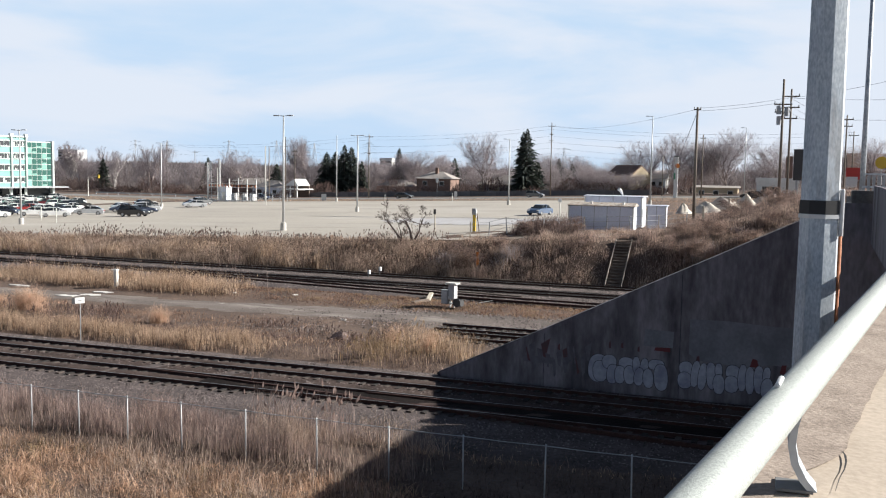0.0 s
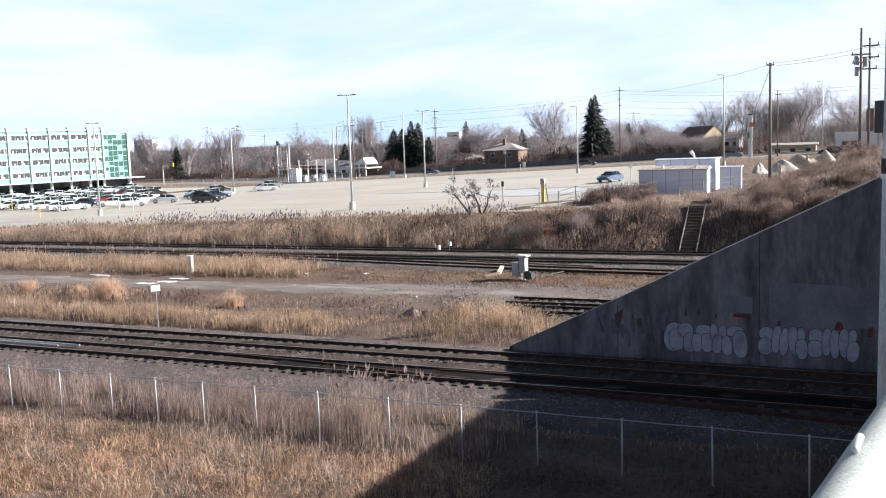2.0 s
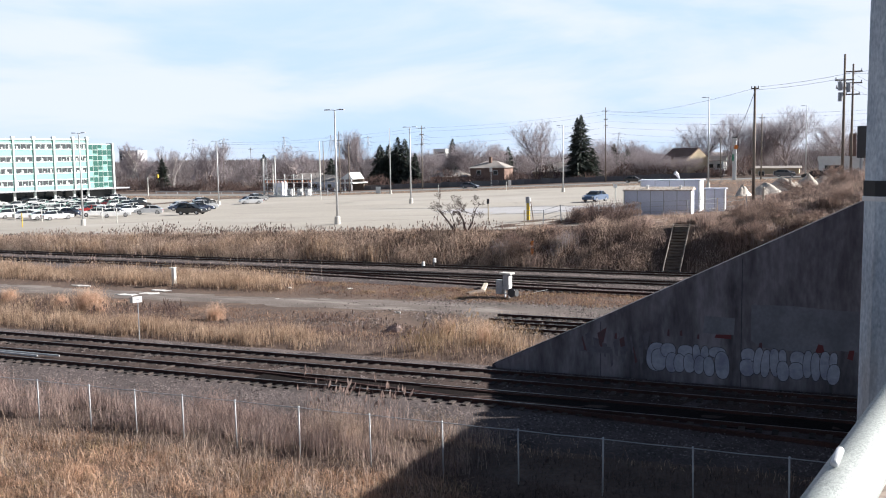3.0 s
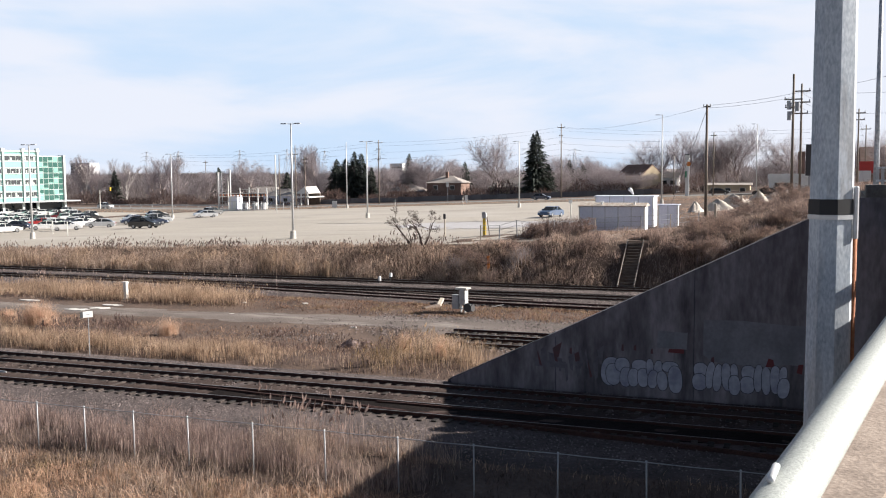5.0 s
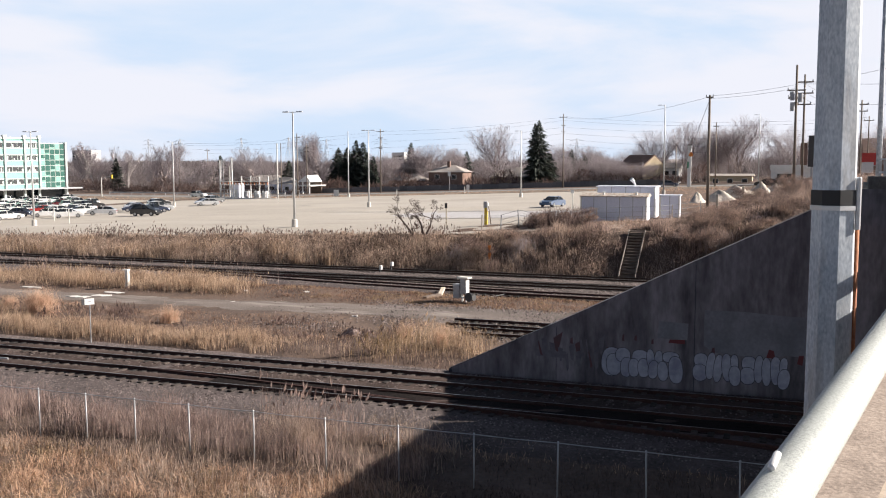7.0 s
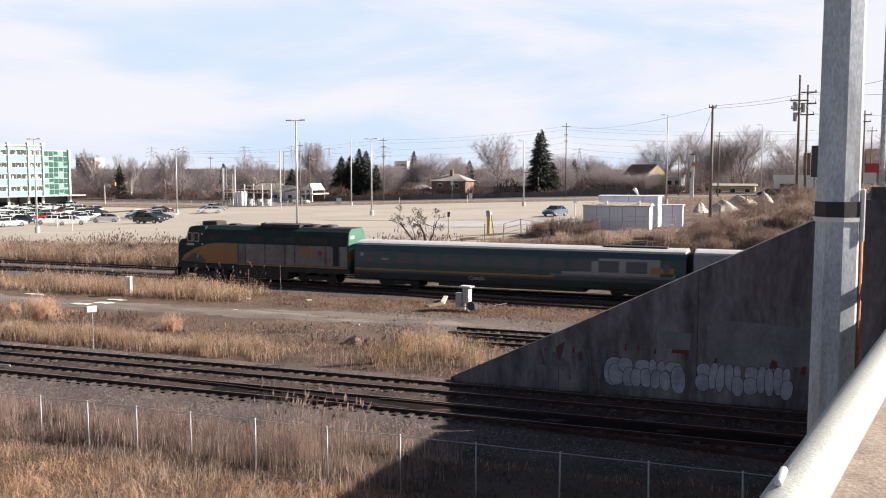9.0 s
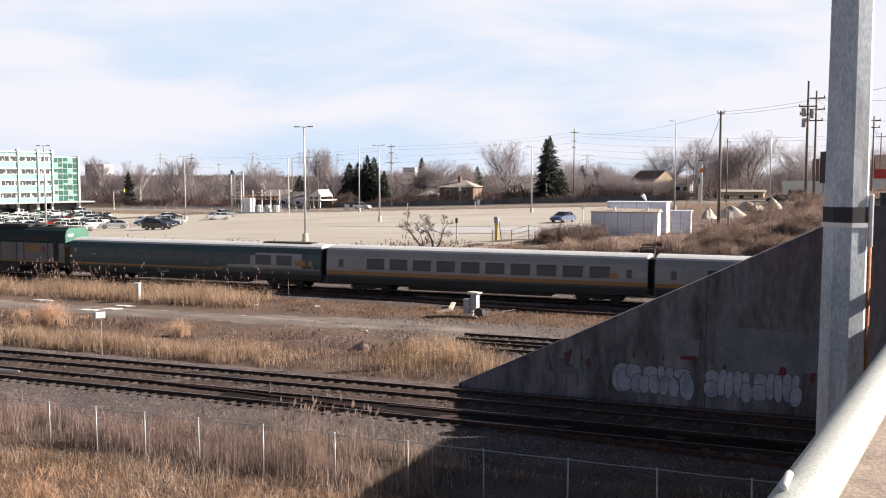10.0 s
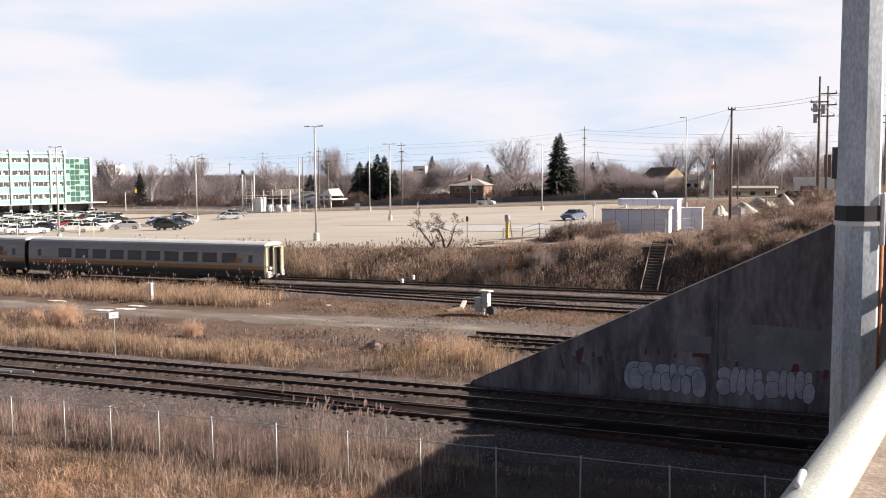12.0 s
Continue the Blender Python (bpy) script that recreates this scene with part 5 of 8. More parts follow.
# ---- substation and houses ----
def substation():
    s = thing("substation", "small fenced electrical substation with white posts", "substation", at=pose(0, 0, float(lot_z(-125)) - 0.05))
    y = 201.0
    b = part("switch_house", Shape().box(-131.2, -128.4, y, y + 2.5, 0, 3.6, 0.05), M_HUT, s)
    part("house_door", Shape().box(-129.6, -128.8, y - 0.03, y - 0.003, 0.1, 2.2), M_WHITE, b)
    for x, top in ((-133.8, 9.4), (-130.3, 10.0), (-127.6, 5.5), (-125.0, 5.6), (-122.5, 5.4), (-120.0, 5.5)):
        part("post", Shape().tube([(x, y, 0), (x, y, top)], 0.16, 8), M_WHITE, s)
    for z in (3.3, 4.1):
        part("beam", Shape().box(-133.8, -119.8, y - 0.08, y + 0.08, z, z + 0.14), M_WHITE, s)
    part("upper_beam", Shape().box(-126.8, -123.8, y - 0.08, y + 0.08, 5.0, 5.14), M_WHITE, s)
    for i in range(15):
        x = -133.2 + i * 0.93
        part("insulator", Shape().tube([(x, y - 0.2, 3.45), (x, y - 0.2, 4.05)], [0.16, 0.10], 8), M_RUST, s)
    for i in range(12):
        x = -131.5 + i * 2.0
        part("yard_post", Shape().tube([(x, y - 3.4, 0), (x, y - 3.4, 2.3)], 0.05, 6), M_GREYPOLE, s)
    for z in (1.2, 2.25):
        part("yard_rail", Shape().tube([(-131.5, y - 3.4, z), (-109.5, y - 3.4, z)], 0.035, 5), M_GREYPOLE, s)
    for x in (-125.5, -122.6, -120.4):
        t = part("transformer", Shape().box(x - 0.55, x + 0.55, y - 1.6, y - 0.5, 0.2, 1.9, 0.06), M_WHITE, s)
        part("radiator", Shape().box(x - 0.4, x + 0.4, y - 1.8, y - 1.62, 0.4, 1.6), M_GREYMETAL, t)
    for x in (-132.6, -133.6):
        part("lattice_leg", Shape().tube([(x, y, 0), (x + (0.3 if x < -133 else -0.3), y, 9.5)], 0.09, 6), M_GREYMETAL, s)
    for i in range(8):
        part("lattice_brace", Shape().tube([(-133.5, y, 0.6 + i * 1.1), (-132.7, y, 1.7 + i * 1.1)], 0.05, 5), M_GREYMETAL, s)
    part("yard_kerb", Shape().box(-132, -116, y - 3.2, y - 2.9, -0.1, 0.35), M_WHITE, s)
    part("tall_post", Shape().tube([(-117.4, y, 0), (-117.4, y, 13.5)], [0.2, 0.12], 8), M_HUTW, s)
    part("tall_post", Shape().tube([(-130.3, y - 1, 0), (-130.3, y - 1, 8.0)], [0.14, 0.1], 8), M_HUTW, s)


substation()


def house(name, label, x0, x1, y0, y1, z0, zw, zr, wall_m, roof_m, hip=True, along_x=True, chimney=True):
    h = thing(name, label, "house", "houses")
    part("wall", Shape().box(x0, x1, y0, y1, z0, zw), wall_m, h)
    r = Shape()
    e = 0.5
    if along_x:
        ym = (y0 + y1) / 2
        k = (y1 - y0) / 2 if hip else -e
        a, b = (x0 + k * 0.9, x1 - k * 0.9) if hip else (x0 - e, x1 + e)
        r.add([(x0 - e, y0 - e, zw), (x1 + e, y0 - e, zw), (x1 + e, y1 + e, zw), (x0 - e, y1 + e, zw), (a, ym, zr), (b, ym, zr)],
              [(0, 1, 5, 4), (1, 2, 5), (2, 3, 4, 5), (3, 0, 4), (3, 2, 1, 0)])
        if not hip:
            for xa in (x0 - e - 0.06, x1 + e + 0.001):
                part("gable", Shape().prism([(y0 - 0.1, zw), (y1 + 0.1, zw), (ym, zr - 0.35)], "x", xa, xa + 0.05), wall_m, h)
    else:
        xm = (x0 + x1) / 2
        r.add([(x0 - e, y0 - e, zw), (x1 + e, y0 - e, zw), (x1 + e, y1 + e, zw), (x0 - e, y1 + e, zw), (xm, y0 - e, zr), (xm, y1 + e, zr)],
              [(0, 1, 4), (1, 2, 5, 4), (2, 3, 5), (3, 0, 4, 5), (3, 2, 1, 0)])
        part("gable", Shape().prism([(x0, zw), (x1, zw), (xm, zr - 0.3)], "y", y0 + 0.05, y0 + 0.25), wall_m, h)
    rf = part("roof", r, roof_m, h)
    if chimney:
        part("chimney", Shape().box((x0 + x1) / 2 - 0.4, (x0 + x1) / 2 + 0.4, (y0 + y1) / 2 - 1.4, (y0 + y1) / 2 - 0.6, zw, zr + 1.1, 0.05), M_BRICK, rf)
    n = max(2, int((x1 - x0) / 3.5))
    for i in range(n):
        x = x0 + (x1 - x0) * (i + 0.5) / n
        w = part("window", Shape().box(x - 0.7, x + 0.7, y0 - 0.08, y0 - 0.004, zw - 2.0, zw - 0.7), M_WHITE, h)
        part("pane", Shape().box(x - 0.6, x + 0.6, y0 - 0.11, y0 - 0.084, zw - 1.9, zw - 0.8), M_DARKGLASS, w)
    return h


house("house", "brown brick house with a grey hip roof", -97.2, -87.0, 251, 259, 0.2, 5.9, 7.9, M_BRICK, M_SHINGLE)
house("house", "low house with a pale hip roof behind bushes", -78.6, -65.0, 251, 259, 0.9, 4.6, 7.3, M_TAN, M_SHINGLE, chimney=False)
gabled = house("house", "yellow-tan gabled house with a dark roof", -42.0, -33.4, 252, 259.5, 2.2, 7.6, 10.6, M_TAN, M_BRICK, hip=False, chimney=False)
gabled.matrix_basis = pose(-37.7, 255.7, 0, 0, 0, -38) @ pose(37.7, -255.7, 0)
house("house", "low bungalow with a brown roof", -111.0, -100.2, 254, 262, 0.2, 3.4, 5.3, M_BRICK, M_SHINGLE, chimney=False)
house("house", "white gabled house partly hidden by bushes", -32.9, -28.6, 262, 270, 2.5, 7.0, 8.4, M_WHITE, M_SHINGLE, hip=False, chimney=False)
house("house", "pale roofed bungalow behind the substation", -148.0, -138.0, 246, 254, -0.4, 2.4, 4.4, M_HUT, M_SHINGLE, chimney=False)
house("house", "long low tan building by the crossroads", -19.5, -9.0, 246, 252, 3.8, 5.2, 5.7, M_TAN, M_SHINGLE, hip=False, chimney=False)
house("house", "low bungalow with a brown roof", -170.0, -155.0, 268, 277, -0.5, 2.6, 4.6, M_BRICK, M_SHINGLE, chimney=False)


def pavilion():
    p = thing("carport", "white-roofed open shelter on posts", "shelter", at=pose(0, 0, float(lot_z(-127)) - 0.05))
    part("roof", Shape().prism([(-131.5, 3.3), (-127.2, 3.3), (-128.6, 5.2)], "y", 236, 243), M_WHITE, p)
    part("lower_roof", Shape().box(-132.2, -126.6, 235, 244, 2.1, 2.4), M_WHITE, p)
    part("back_wall", Shape().box(-131.5, -127.2, 242.5, 243, 0, 3.3), M_STEP, p)
    for x in (-131.4, -129.4, -127.3):
        part("post", Shape().box(x - 0.15, x + 0.15, 235.2, 235.5, 0, 3.3), M_WHITE, p)


pavilion()


def board_fence():
    f = thing("board_fence", "long dark-grey board fence along the road", "fence")
    board_mesh = Shape().box(-1.2, 1.2, -0.05, 0.05, 0, 1.95, 0.02).mesh("fence_panel", M_FENCEWOOD)
    x = -131.0
    i = 0
    while x < -30:
        ob = new("fence_panel", board_mesh)
        ob.parent = f
        ob.matrix_basis = pose(x, 243, float(lot_z(x)) - 0.55 - 0.06 * (i % 2) - 0.08 * (i % 3))
        x += 2.44
        i += 1


board_fence()


def road_barrier():
    b = thing("road_barrier", "low grey steel barrier along the road", "barrier")
    for i in range(16):
        x = -192.0 + i * 4.0
        z = float(lot_z(x)) - 0.1
        part("post", Shape().box(x - 0.07, x + 0.07, 229.9, 230.1, z - 0.2, z + 0.8), M_GREYMETAL, b)
        if i < 15:
            part("beam", Shape().box(x, x + 3.98, 229.8, 229.88, z + 0.45, z + 0.8, 0.02), M_GREYPOLE, b)


road_barrier()


def gas_station():
    s = thing("price_sign", "tall pylon sign with green, white and orange panels", "pylon sign", at=pose(-21.2, 215, 3.2))
    part("pylon", Shape().box(-0.42, 0.42, -0.2, 0.2, 0, 9.2, 0.03), M_WHITE, s)
    part("green_panel", Shape().box(-0.44, -0.1, -0.25, -0.205, 4.2, 5.6), plain("sign_green", (0.05, 0.28, 0.15), 0.5), s)
    part("orange_panel", Shape().tube([(0.3, -0.21, 7.2), (0.3, -0.26, 7.2)], 0.5, 14), M_ORANGE, s)
    part("cap", Shape().box(-0.55, 0.55, -0.3, 0.3, 9.2, 9.4, 0.03), M_UNDERBOX, s)
    c = thing("shop_building", "flat white roadside shop with a red fascia", "shop", at=pose(0, 0, 3.6))
    part("wall_shell", Shape().box(-4.0, 4.5, 214, 222, 0, 4.4), M_WHITE, c)
    part("fascia", Shape().box(-4.2, 4.7, 213.7, 213.98, 3.4, 4.5), M_WHITE, c)
    part("shop_window", Shape().box(-2.8, 0.6, 213.9, 213.99, 0.8, 2.6), M_DARKGLASS, c)
    r = thing("red_sign_board", "red and white roadside sign board on posts", "sign board", at=pose(0, 0, 3.8))
    part("board", Shape().box(12.2, 15.0, 189.6, 190.0, 4.4, 6.6, 0.03), M_REDP, r)
    part("white_panel", Shape().box(12.2, 14.2, 189.5, 189.59, 2.9, 4.9), M_WHITE, r)
    for x in (12.5, 14.7):
        part("post", Shape().box(x - 0.12, x + 0.12, 189.7, 189.9, -0.3, 3.6), M_GREYMETAL, r)
    d = thing("dark_hoarding", "dark billboard back on steel posts beyond the poles", "billboard", at=pose(0, 0, 3.8))
    part("panel", Shape().box(2.6, 6.2, 168.0, 168.3, 4.2, 9.4, 0.03), M_UNDERBOX, d)
    part("red_trim", Shape().box(1.4, 2.5, 168.0, 168.2, 4.5, 8.2), M_BRICK, d)
    for x in (3.2, 5.6):
        part("post", Shape().box(x - 0.15, x + 0.15, 168.05, 168.25, -0.4, 4.2), M_GREYMETAL, d)


gas_station()
house("house", "large building with a brown gabled roof beyond the bridge", 15.6, 24.5, 231, 241, 3.6, 9.8, 14.0, M_BRICK, M_BRICK, hip=False, chimney=False)
ys = thing("warning_sign", "round yellow sign on a tall post by the road", "road sign", at=pose(11.5, 120.0, float(ground_z(11.5, 120.0))))
part("post", Shape().tube([(0, 0, -0.3), (0, 0, 10.0 - float(ground_z(11.5, 120.0)))], 0.07, 8), M_GREYPOLE, ys)
part("disc", Shape().tube([(0, -0.12, 10.6 - float(ground_z(11.5, 120.0))), (0, -0.08, 10.6 - float(ground_z(11.5, 120.0)))], 0.72, 20), M_YELLOW, ys)


def heap(x, y, rx, ry, h, seed):
    rnd = random.Random(seed)
    s = Shape()
    n, m = 22, 7
    for j in range(m):
        t = j / (m - 1)
        for i in range(n):
            a = 2 * math.pi * i / n
            k = max(0.0, 1 - t) ** 0.7 * (1 + 0.16 * math.sin(3 * a + seed) + 0.15 * rnd.uniform(-1, 1))
            s.v.append((rx * k * math.cos(a), ry * k * math.sin(a), h * t * (1 + 0.1 * math.sin(2 * a + seed)) + 0.06 * rnd.uniform(-1, 1)))
    for j in range(m - 1):
        s.f += [(j * n + i, j * n + (i + 1) % n, (j + 1) * n + (i + 1) % n, (j + 1) * n + i) for i in range(n)]
    ob = part("sand_mound", s, M_SAND, at=pose(x, y, float(ground_z(x, y)) - 0.15), smooth=True)
    tagged(ob, "pale heap of sand and gravel by the road", "gravel heap", "gravel heaps")


for a in ((-11.6, 128.5, 1.1, 1.2, 1.5, 1), (-8.9, 131.0, 2.2, 1.8, 1.6, 2), (-7.0, 132.5, 2.9, 2.0, 2.1, 3), (-5.3, 134.0, 1.7, 1.8, 1.3, 6), (-3.9, 139.5, 2.0, 1.8, 2.3, 4), (-2.0, 146.0, 3.0, 2.6, 1.9, 5)):
    heap(*a)
park("white", -2.4, 204.0, 170, True)
park("black", -4.6, 200.0, 175, True)


# distance haze is mixed into this wall colour
M_HAZEWALL = plain("hazy_pale_wall", (0.52, 0.52, 0.54), 0.8)


def far_block(name, label, x, y, w, z1, m):
    b = thing(name, label, "building", "distant buildings")
    part("wall_shell", Shape().box(x - w / 2, x + w / 2, y, y + w * 0.6, -2, z1), m, b)
    for i in range(4):
        part("window_band", Shape().box(x - w / 2 + 1, x + w / 2 - 1, y - 0.3, y - 0.02, z1 * (0.3 + 0.16 * i), z1 * (0.38 + 0.16 * i)), M_DARKGLASS, b)


far_block("distant_block", "pale far-off office slab above the trees", -878, 1000, 31, 24.0, M_HAZEWALL)
far_block("distant_block", "small white far-off building above the trees", -380, 700, 9, 15.0, M_WHITE)
far_block("distant_block", "small white far-off building above the trees", -255, 600, 9, 14.8, M_WHITE)


# steel colour lightened to carry the haze of distance
M_HAZEMETAL = plain("haze_pale_lattice_steel", (0.42, 0.43, 0.46), 0.6)


def pylon(x, y, h):
    p = thing("transmission_tower", "far-off grey lattice power transmission tower", "transmission tower", "transmission towers", at=pose(x, y, 0))
    s = Shape()
    for sx, sy in ((-1, -1), (1, -1), (1, 1), (-1, 1)):
        s.tube([(sx * 3.2, sy * 3.2, -1), (sx * 0.7, sy * 0.7, h * 0.75), (sx * 0.2, sy * 0.2, h)], 0.10, 5)
    for i in range(9):
        z0, z1 = h * 0.09 * i, h * 0.09 * (i + 1)
        w0, w1 = 3.2 - 2.6 * i / 9, 3.2 - 2.6 * (i + 1) / 9
        s.tube([(-w0, -w0, z0), (w1, -w1, z1)], 0.045, 4).tube([(w0, -w0, z0), (-w1, -w1, z1)], 0.045, 4)
    part("frame", s, M_HAZEMETAL, p)
    for z, w in ((0.72, 5.5), (0.83, 5.0), (0.94, 4.5)):
        part("cross_arm", Shape().tube([(-w, 0, h * z), (0, 0, h * z + 1.0), (w, 0, h * z)], 0.09, 5), M_HAZEMETAL, p)


for x, y, h in ((-432, 560, 25), (-405, 560, 25), (-355, 560, 25), (-318, 560, 25), (-300, 580, 24), (-250, 560, 24), (-150, 560, 23), (-130, 600, 23)):
    pylon(x, y, h)


M_STREAK = mat("dark_asphalt", (0.20, 0.185, 0.17), (0.30, 0.28, 0.26), 0.55, 0.2, 3.0, 0.05)
M_PALE = mat("pale_bluish_asphalt", (0.36, 0.35, 0.36), (0.46, 0.45, 0.46), 0.85, 0.15, 2.5, 0.08)


def stain(label, x0, x1, y_left, y_right, w, m, lift, seed):
    """A thin sheet on the lot's surface, with a ragged outline."""
    rnd = random.Random(seed)
    n = 26
    s = Shape()
    for i in range(n + 1):
        t = i / n
        x = x0 + (x1 - x0) * t
        y = y_left + (y_right - y_left) * t + rnd.uniform(-0.15, 0.15) * w
        h = w * (0.15 + math.sin(math.pi * t) ** 0.5 * rnd.uniform(0.5, 1.0))
        for yy in (y - h, y + h):
            s.v.append((x, yy, float(lot_surface(x, yy)) - 0.03 + lift))
    s.f += [(2 * i, 2 * i + 2, 2 * i + 3, 2 * i + 1) for i in range(n)]
    tagged(new("lot_mark", s.mesh("lot_mark", m)), label, "stain", kind="structure")


stain("pale bluish patch on the parking lot", -46, -19, 108.0, 104.0, 9.0, M_PALE, 0.012, 1)
stain("dark streak across the parking lot", -63, -48, 119.0, 115.0, 0.7, M_STREAK, 0.02, 2)
stain("dark streak across the parking lot", -44, -30, 115.0, 112.5, 0.9, M_STREAK, 0.024, 3)
stain("dark streak across the parking lot", -84, -78, 145.0, 145.0, 0.8, M_STREAK, 0.02, 4)
stain("dark streak across the parking lot", -38, -27, 98.0, 97.0, 0.5, M_STREAK, 0.026, 5)


# ---- trees ----
def bare_tree(x, y, h, seed, spread=0.55, label="bare grey-brown deciduous tree", z=None, levels=6, twig=0.016, group="bare trees", trunk_to=0.22, width=1.0, girth=0.0145, name="bare_tree", kind_of="tree", twigs=None):
    rnd = random.Random(seed)
    wood, fine = Shape(), []
    fv, ff = [], []

    def seg(p, q, r0, r1):
        d = (q - p).normalized()
        a = d.orthogonal().normalized()
        b = d.cross(a)
        if r0 > 0.0024:
            n = 6 if r0 > 0.007 else 4
            o = len(wood.v)
            for pt, r in ((p, r0), (q, r1)):
                wood.v += [tuple(pt + r * (math.cos(2 * math.pi * k / n) * a + math.sin(2 * math.pi * k / n) * b)) for k in range(n)]
            wood.f += [(o + k, o + (k + 1) % n, o + n + (k + 1) % n, o + n + k) for k in range(n)]
        else:
            o = len(fv)
            w = max(r0, twig)
            fv.extend([tuple(p - a * w), tuple(p + a * w), tuple(q), tuple(p - b * w), tuple(p + b * w), tuple(q)])
            ff.extend([(o, o + 1, o + 2), (o + 3, o + 4, o + 5)])

    def grow(p, d, length, r, lev):
        steps = 3 if lev < 3 else 2
        for i in range(steps):
            d2 = (d + Vector((rnd.uniform(-1, 1), rnd.uniform(-1, 1), rnd.uniform(-0.4, 0.9))) * 0.16).normalized()
            q = p + d2 * (length / steps)
            seg(p, q, r * (1 - 0.25 * i / steps), r * (1 - 0.25 * (i + 1) / steps))
            if lev < levels and (i > 0 or lev > 0):
                for _ in range(2 if lev > 0 else 1):
                    side = Vector((rnd.gauss(0, 1), rnd.gauss(0, 1), rnd.gauss(0, 0.5))).normalized()
                    nd = (d2 * rnd.uniform(0.55, 0.9) + side * spread * rnd.uniform(0.7, 1.3) + Vector((0, 0, 0.18))).normalized()
                    grow(q, nd, length * rnd.uniform(0.5, 0.72), r * 0.55, lev + 1 + (1 if lev > 2 and rnd.random() < 0.4 else 0))
            p, d = q, d2
        if lev < levels:
            for _ in range(2):
                side = Vector((rnd.gauss(0, 1), rnd.gauss(0, 1), rnd.gauss(0, 0.4))).normalized()
                grow(p, (d + side * spread).normalized(), length * 0.66, r * 0.62, lev + 1)

    grow(Vector((0, 0, -0.3)), Vector((rnd.uniform(-0.06, 0.06), 0, 1)), 0.40, girth, 0)
    alls = np.array([v for v in wood.v] + fv)
    top = alls[:, 2].max()
    k = h / max(top, 0.1)
    wide = max(np.percentile(np.abs(alls[:, 0]), 97) * k, 0.1)
    kx = k * width
    zz = float(ground_z(x, y)) if z is None else z
    t = thing(name, label, kind_of, group, at=pose(x, y, zz))
    wood.v = [(a * kx, b * kx, c * k) for a, b, c in wood.v]
    part("trunk", wood, M_PALEBARK if "whitish bark" in label else M_BARK, t)
    if fv:
        fa = np.array(fv) * np.array([kx, kx, k])
        tagged(part("twig_mass", raw_mesh("twig_mass", fa, ff, twigs or M_TWIG), None, t), kind="stuff")
    return t


def bare(x, y, h, seed, spread=0.6, levels=4,  width=1.0, label="bare grey-brown deciduous tree with a twiggy crown", z=None):
    """Growth runs in units of about one metre, then scales to the height."""
    return bare_tree(x, y, h, seed, spread, label, z, levels, 0.0013 if levels < 5 else 0.00055, width=width, girth=0.0115)


def gnarled(x, y, z, limbs, seed, label):
    """A low crooked tree: each limb is (lean along x, length, thickness at the base)."""
    rnd = random.Random(seed)
    t = thing("bare_tree", label, "tree", "bare trees", at=pose(x, y, z))
    wood, fine = Shape(), Shape()

    def limb(p, d, length, r, lev):
        n = 4
        pts, rad = [p], [r]
        for i in range(n):
            d = (d + Vector((rnd.uniform(-1, 1), rnd.uniform(-1, 1), rnd.uniform(-0.5, 0.7))) * 0.26).normalized()
            p = p + d * (length / n)
            pts.append(p)
            rad.append(r * (1 - 0.6 * (i + 1) / n))
            if lev < 4 and i > 0:
                for _ in range(1 if lev < 2 else 2):
                    side = Vector((rnd.gauss(0, 1), rnd.gauss(0, 0.8), rnd.gauss(0.25, 0.5))).normalized()
                    limb(p, (d * 0.6 + side * 0.85).normalized(), length * rnd.uniform(0.42, 0.62), rad[-1] * 0.7, lev + 1)
        (wood if r > 0.014 else fine).tube(pts, [max(q, 0.010) for q in rad], 6 if r > 0.014 else 3, False)

    for lean, length, r in limbs:
        limb(Vector((0, 0, -0.3)), Vector((lean, rnd.uniform(-0.1, 0.1), 1)).normalized(), length, r, 0)
    part("trunk", wood, M_DARKBARK, t)
    tagged(part("twig_mass", fine, M_DARKBARK, t), kind="stuff")


def shrub(x, y, h, seed, label):
    return bare_tree(x, y, h, seed, 0.95, label, None, 4, 0.0026, "embankment shrubs", width=1.5, girth=0.010, name="bare_shrub", kind_of="shrub", twigs=M_BRUSH)


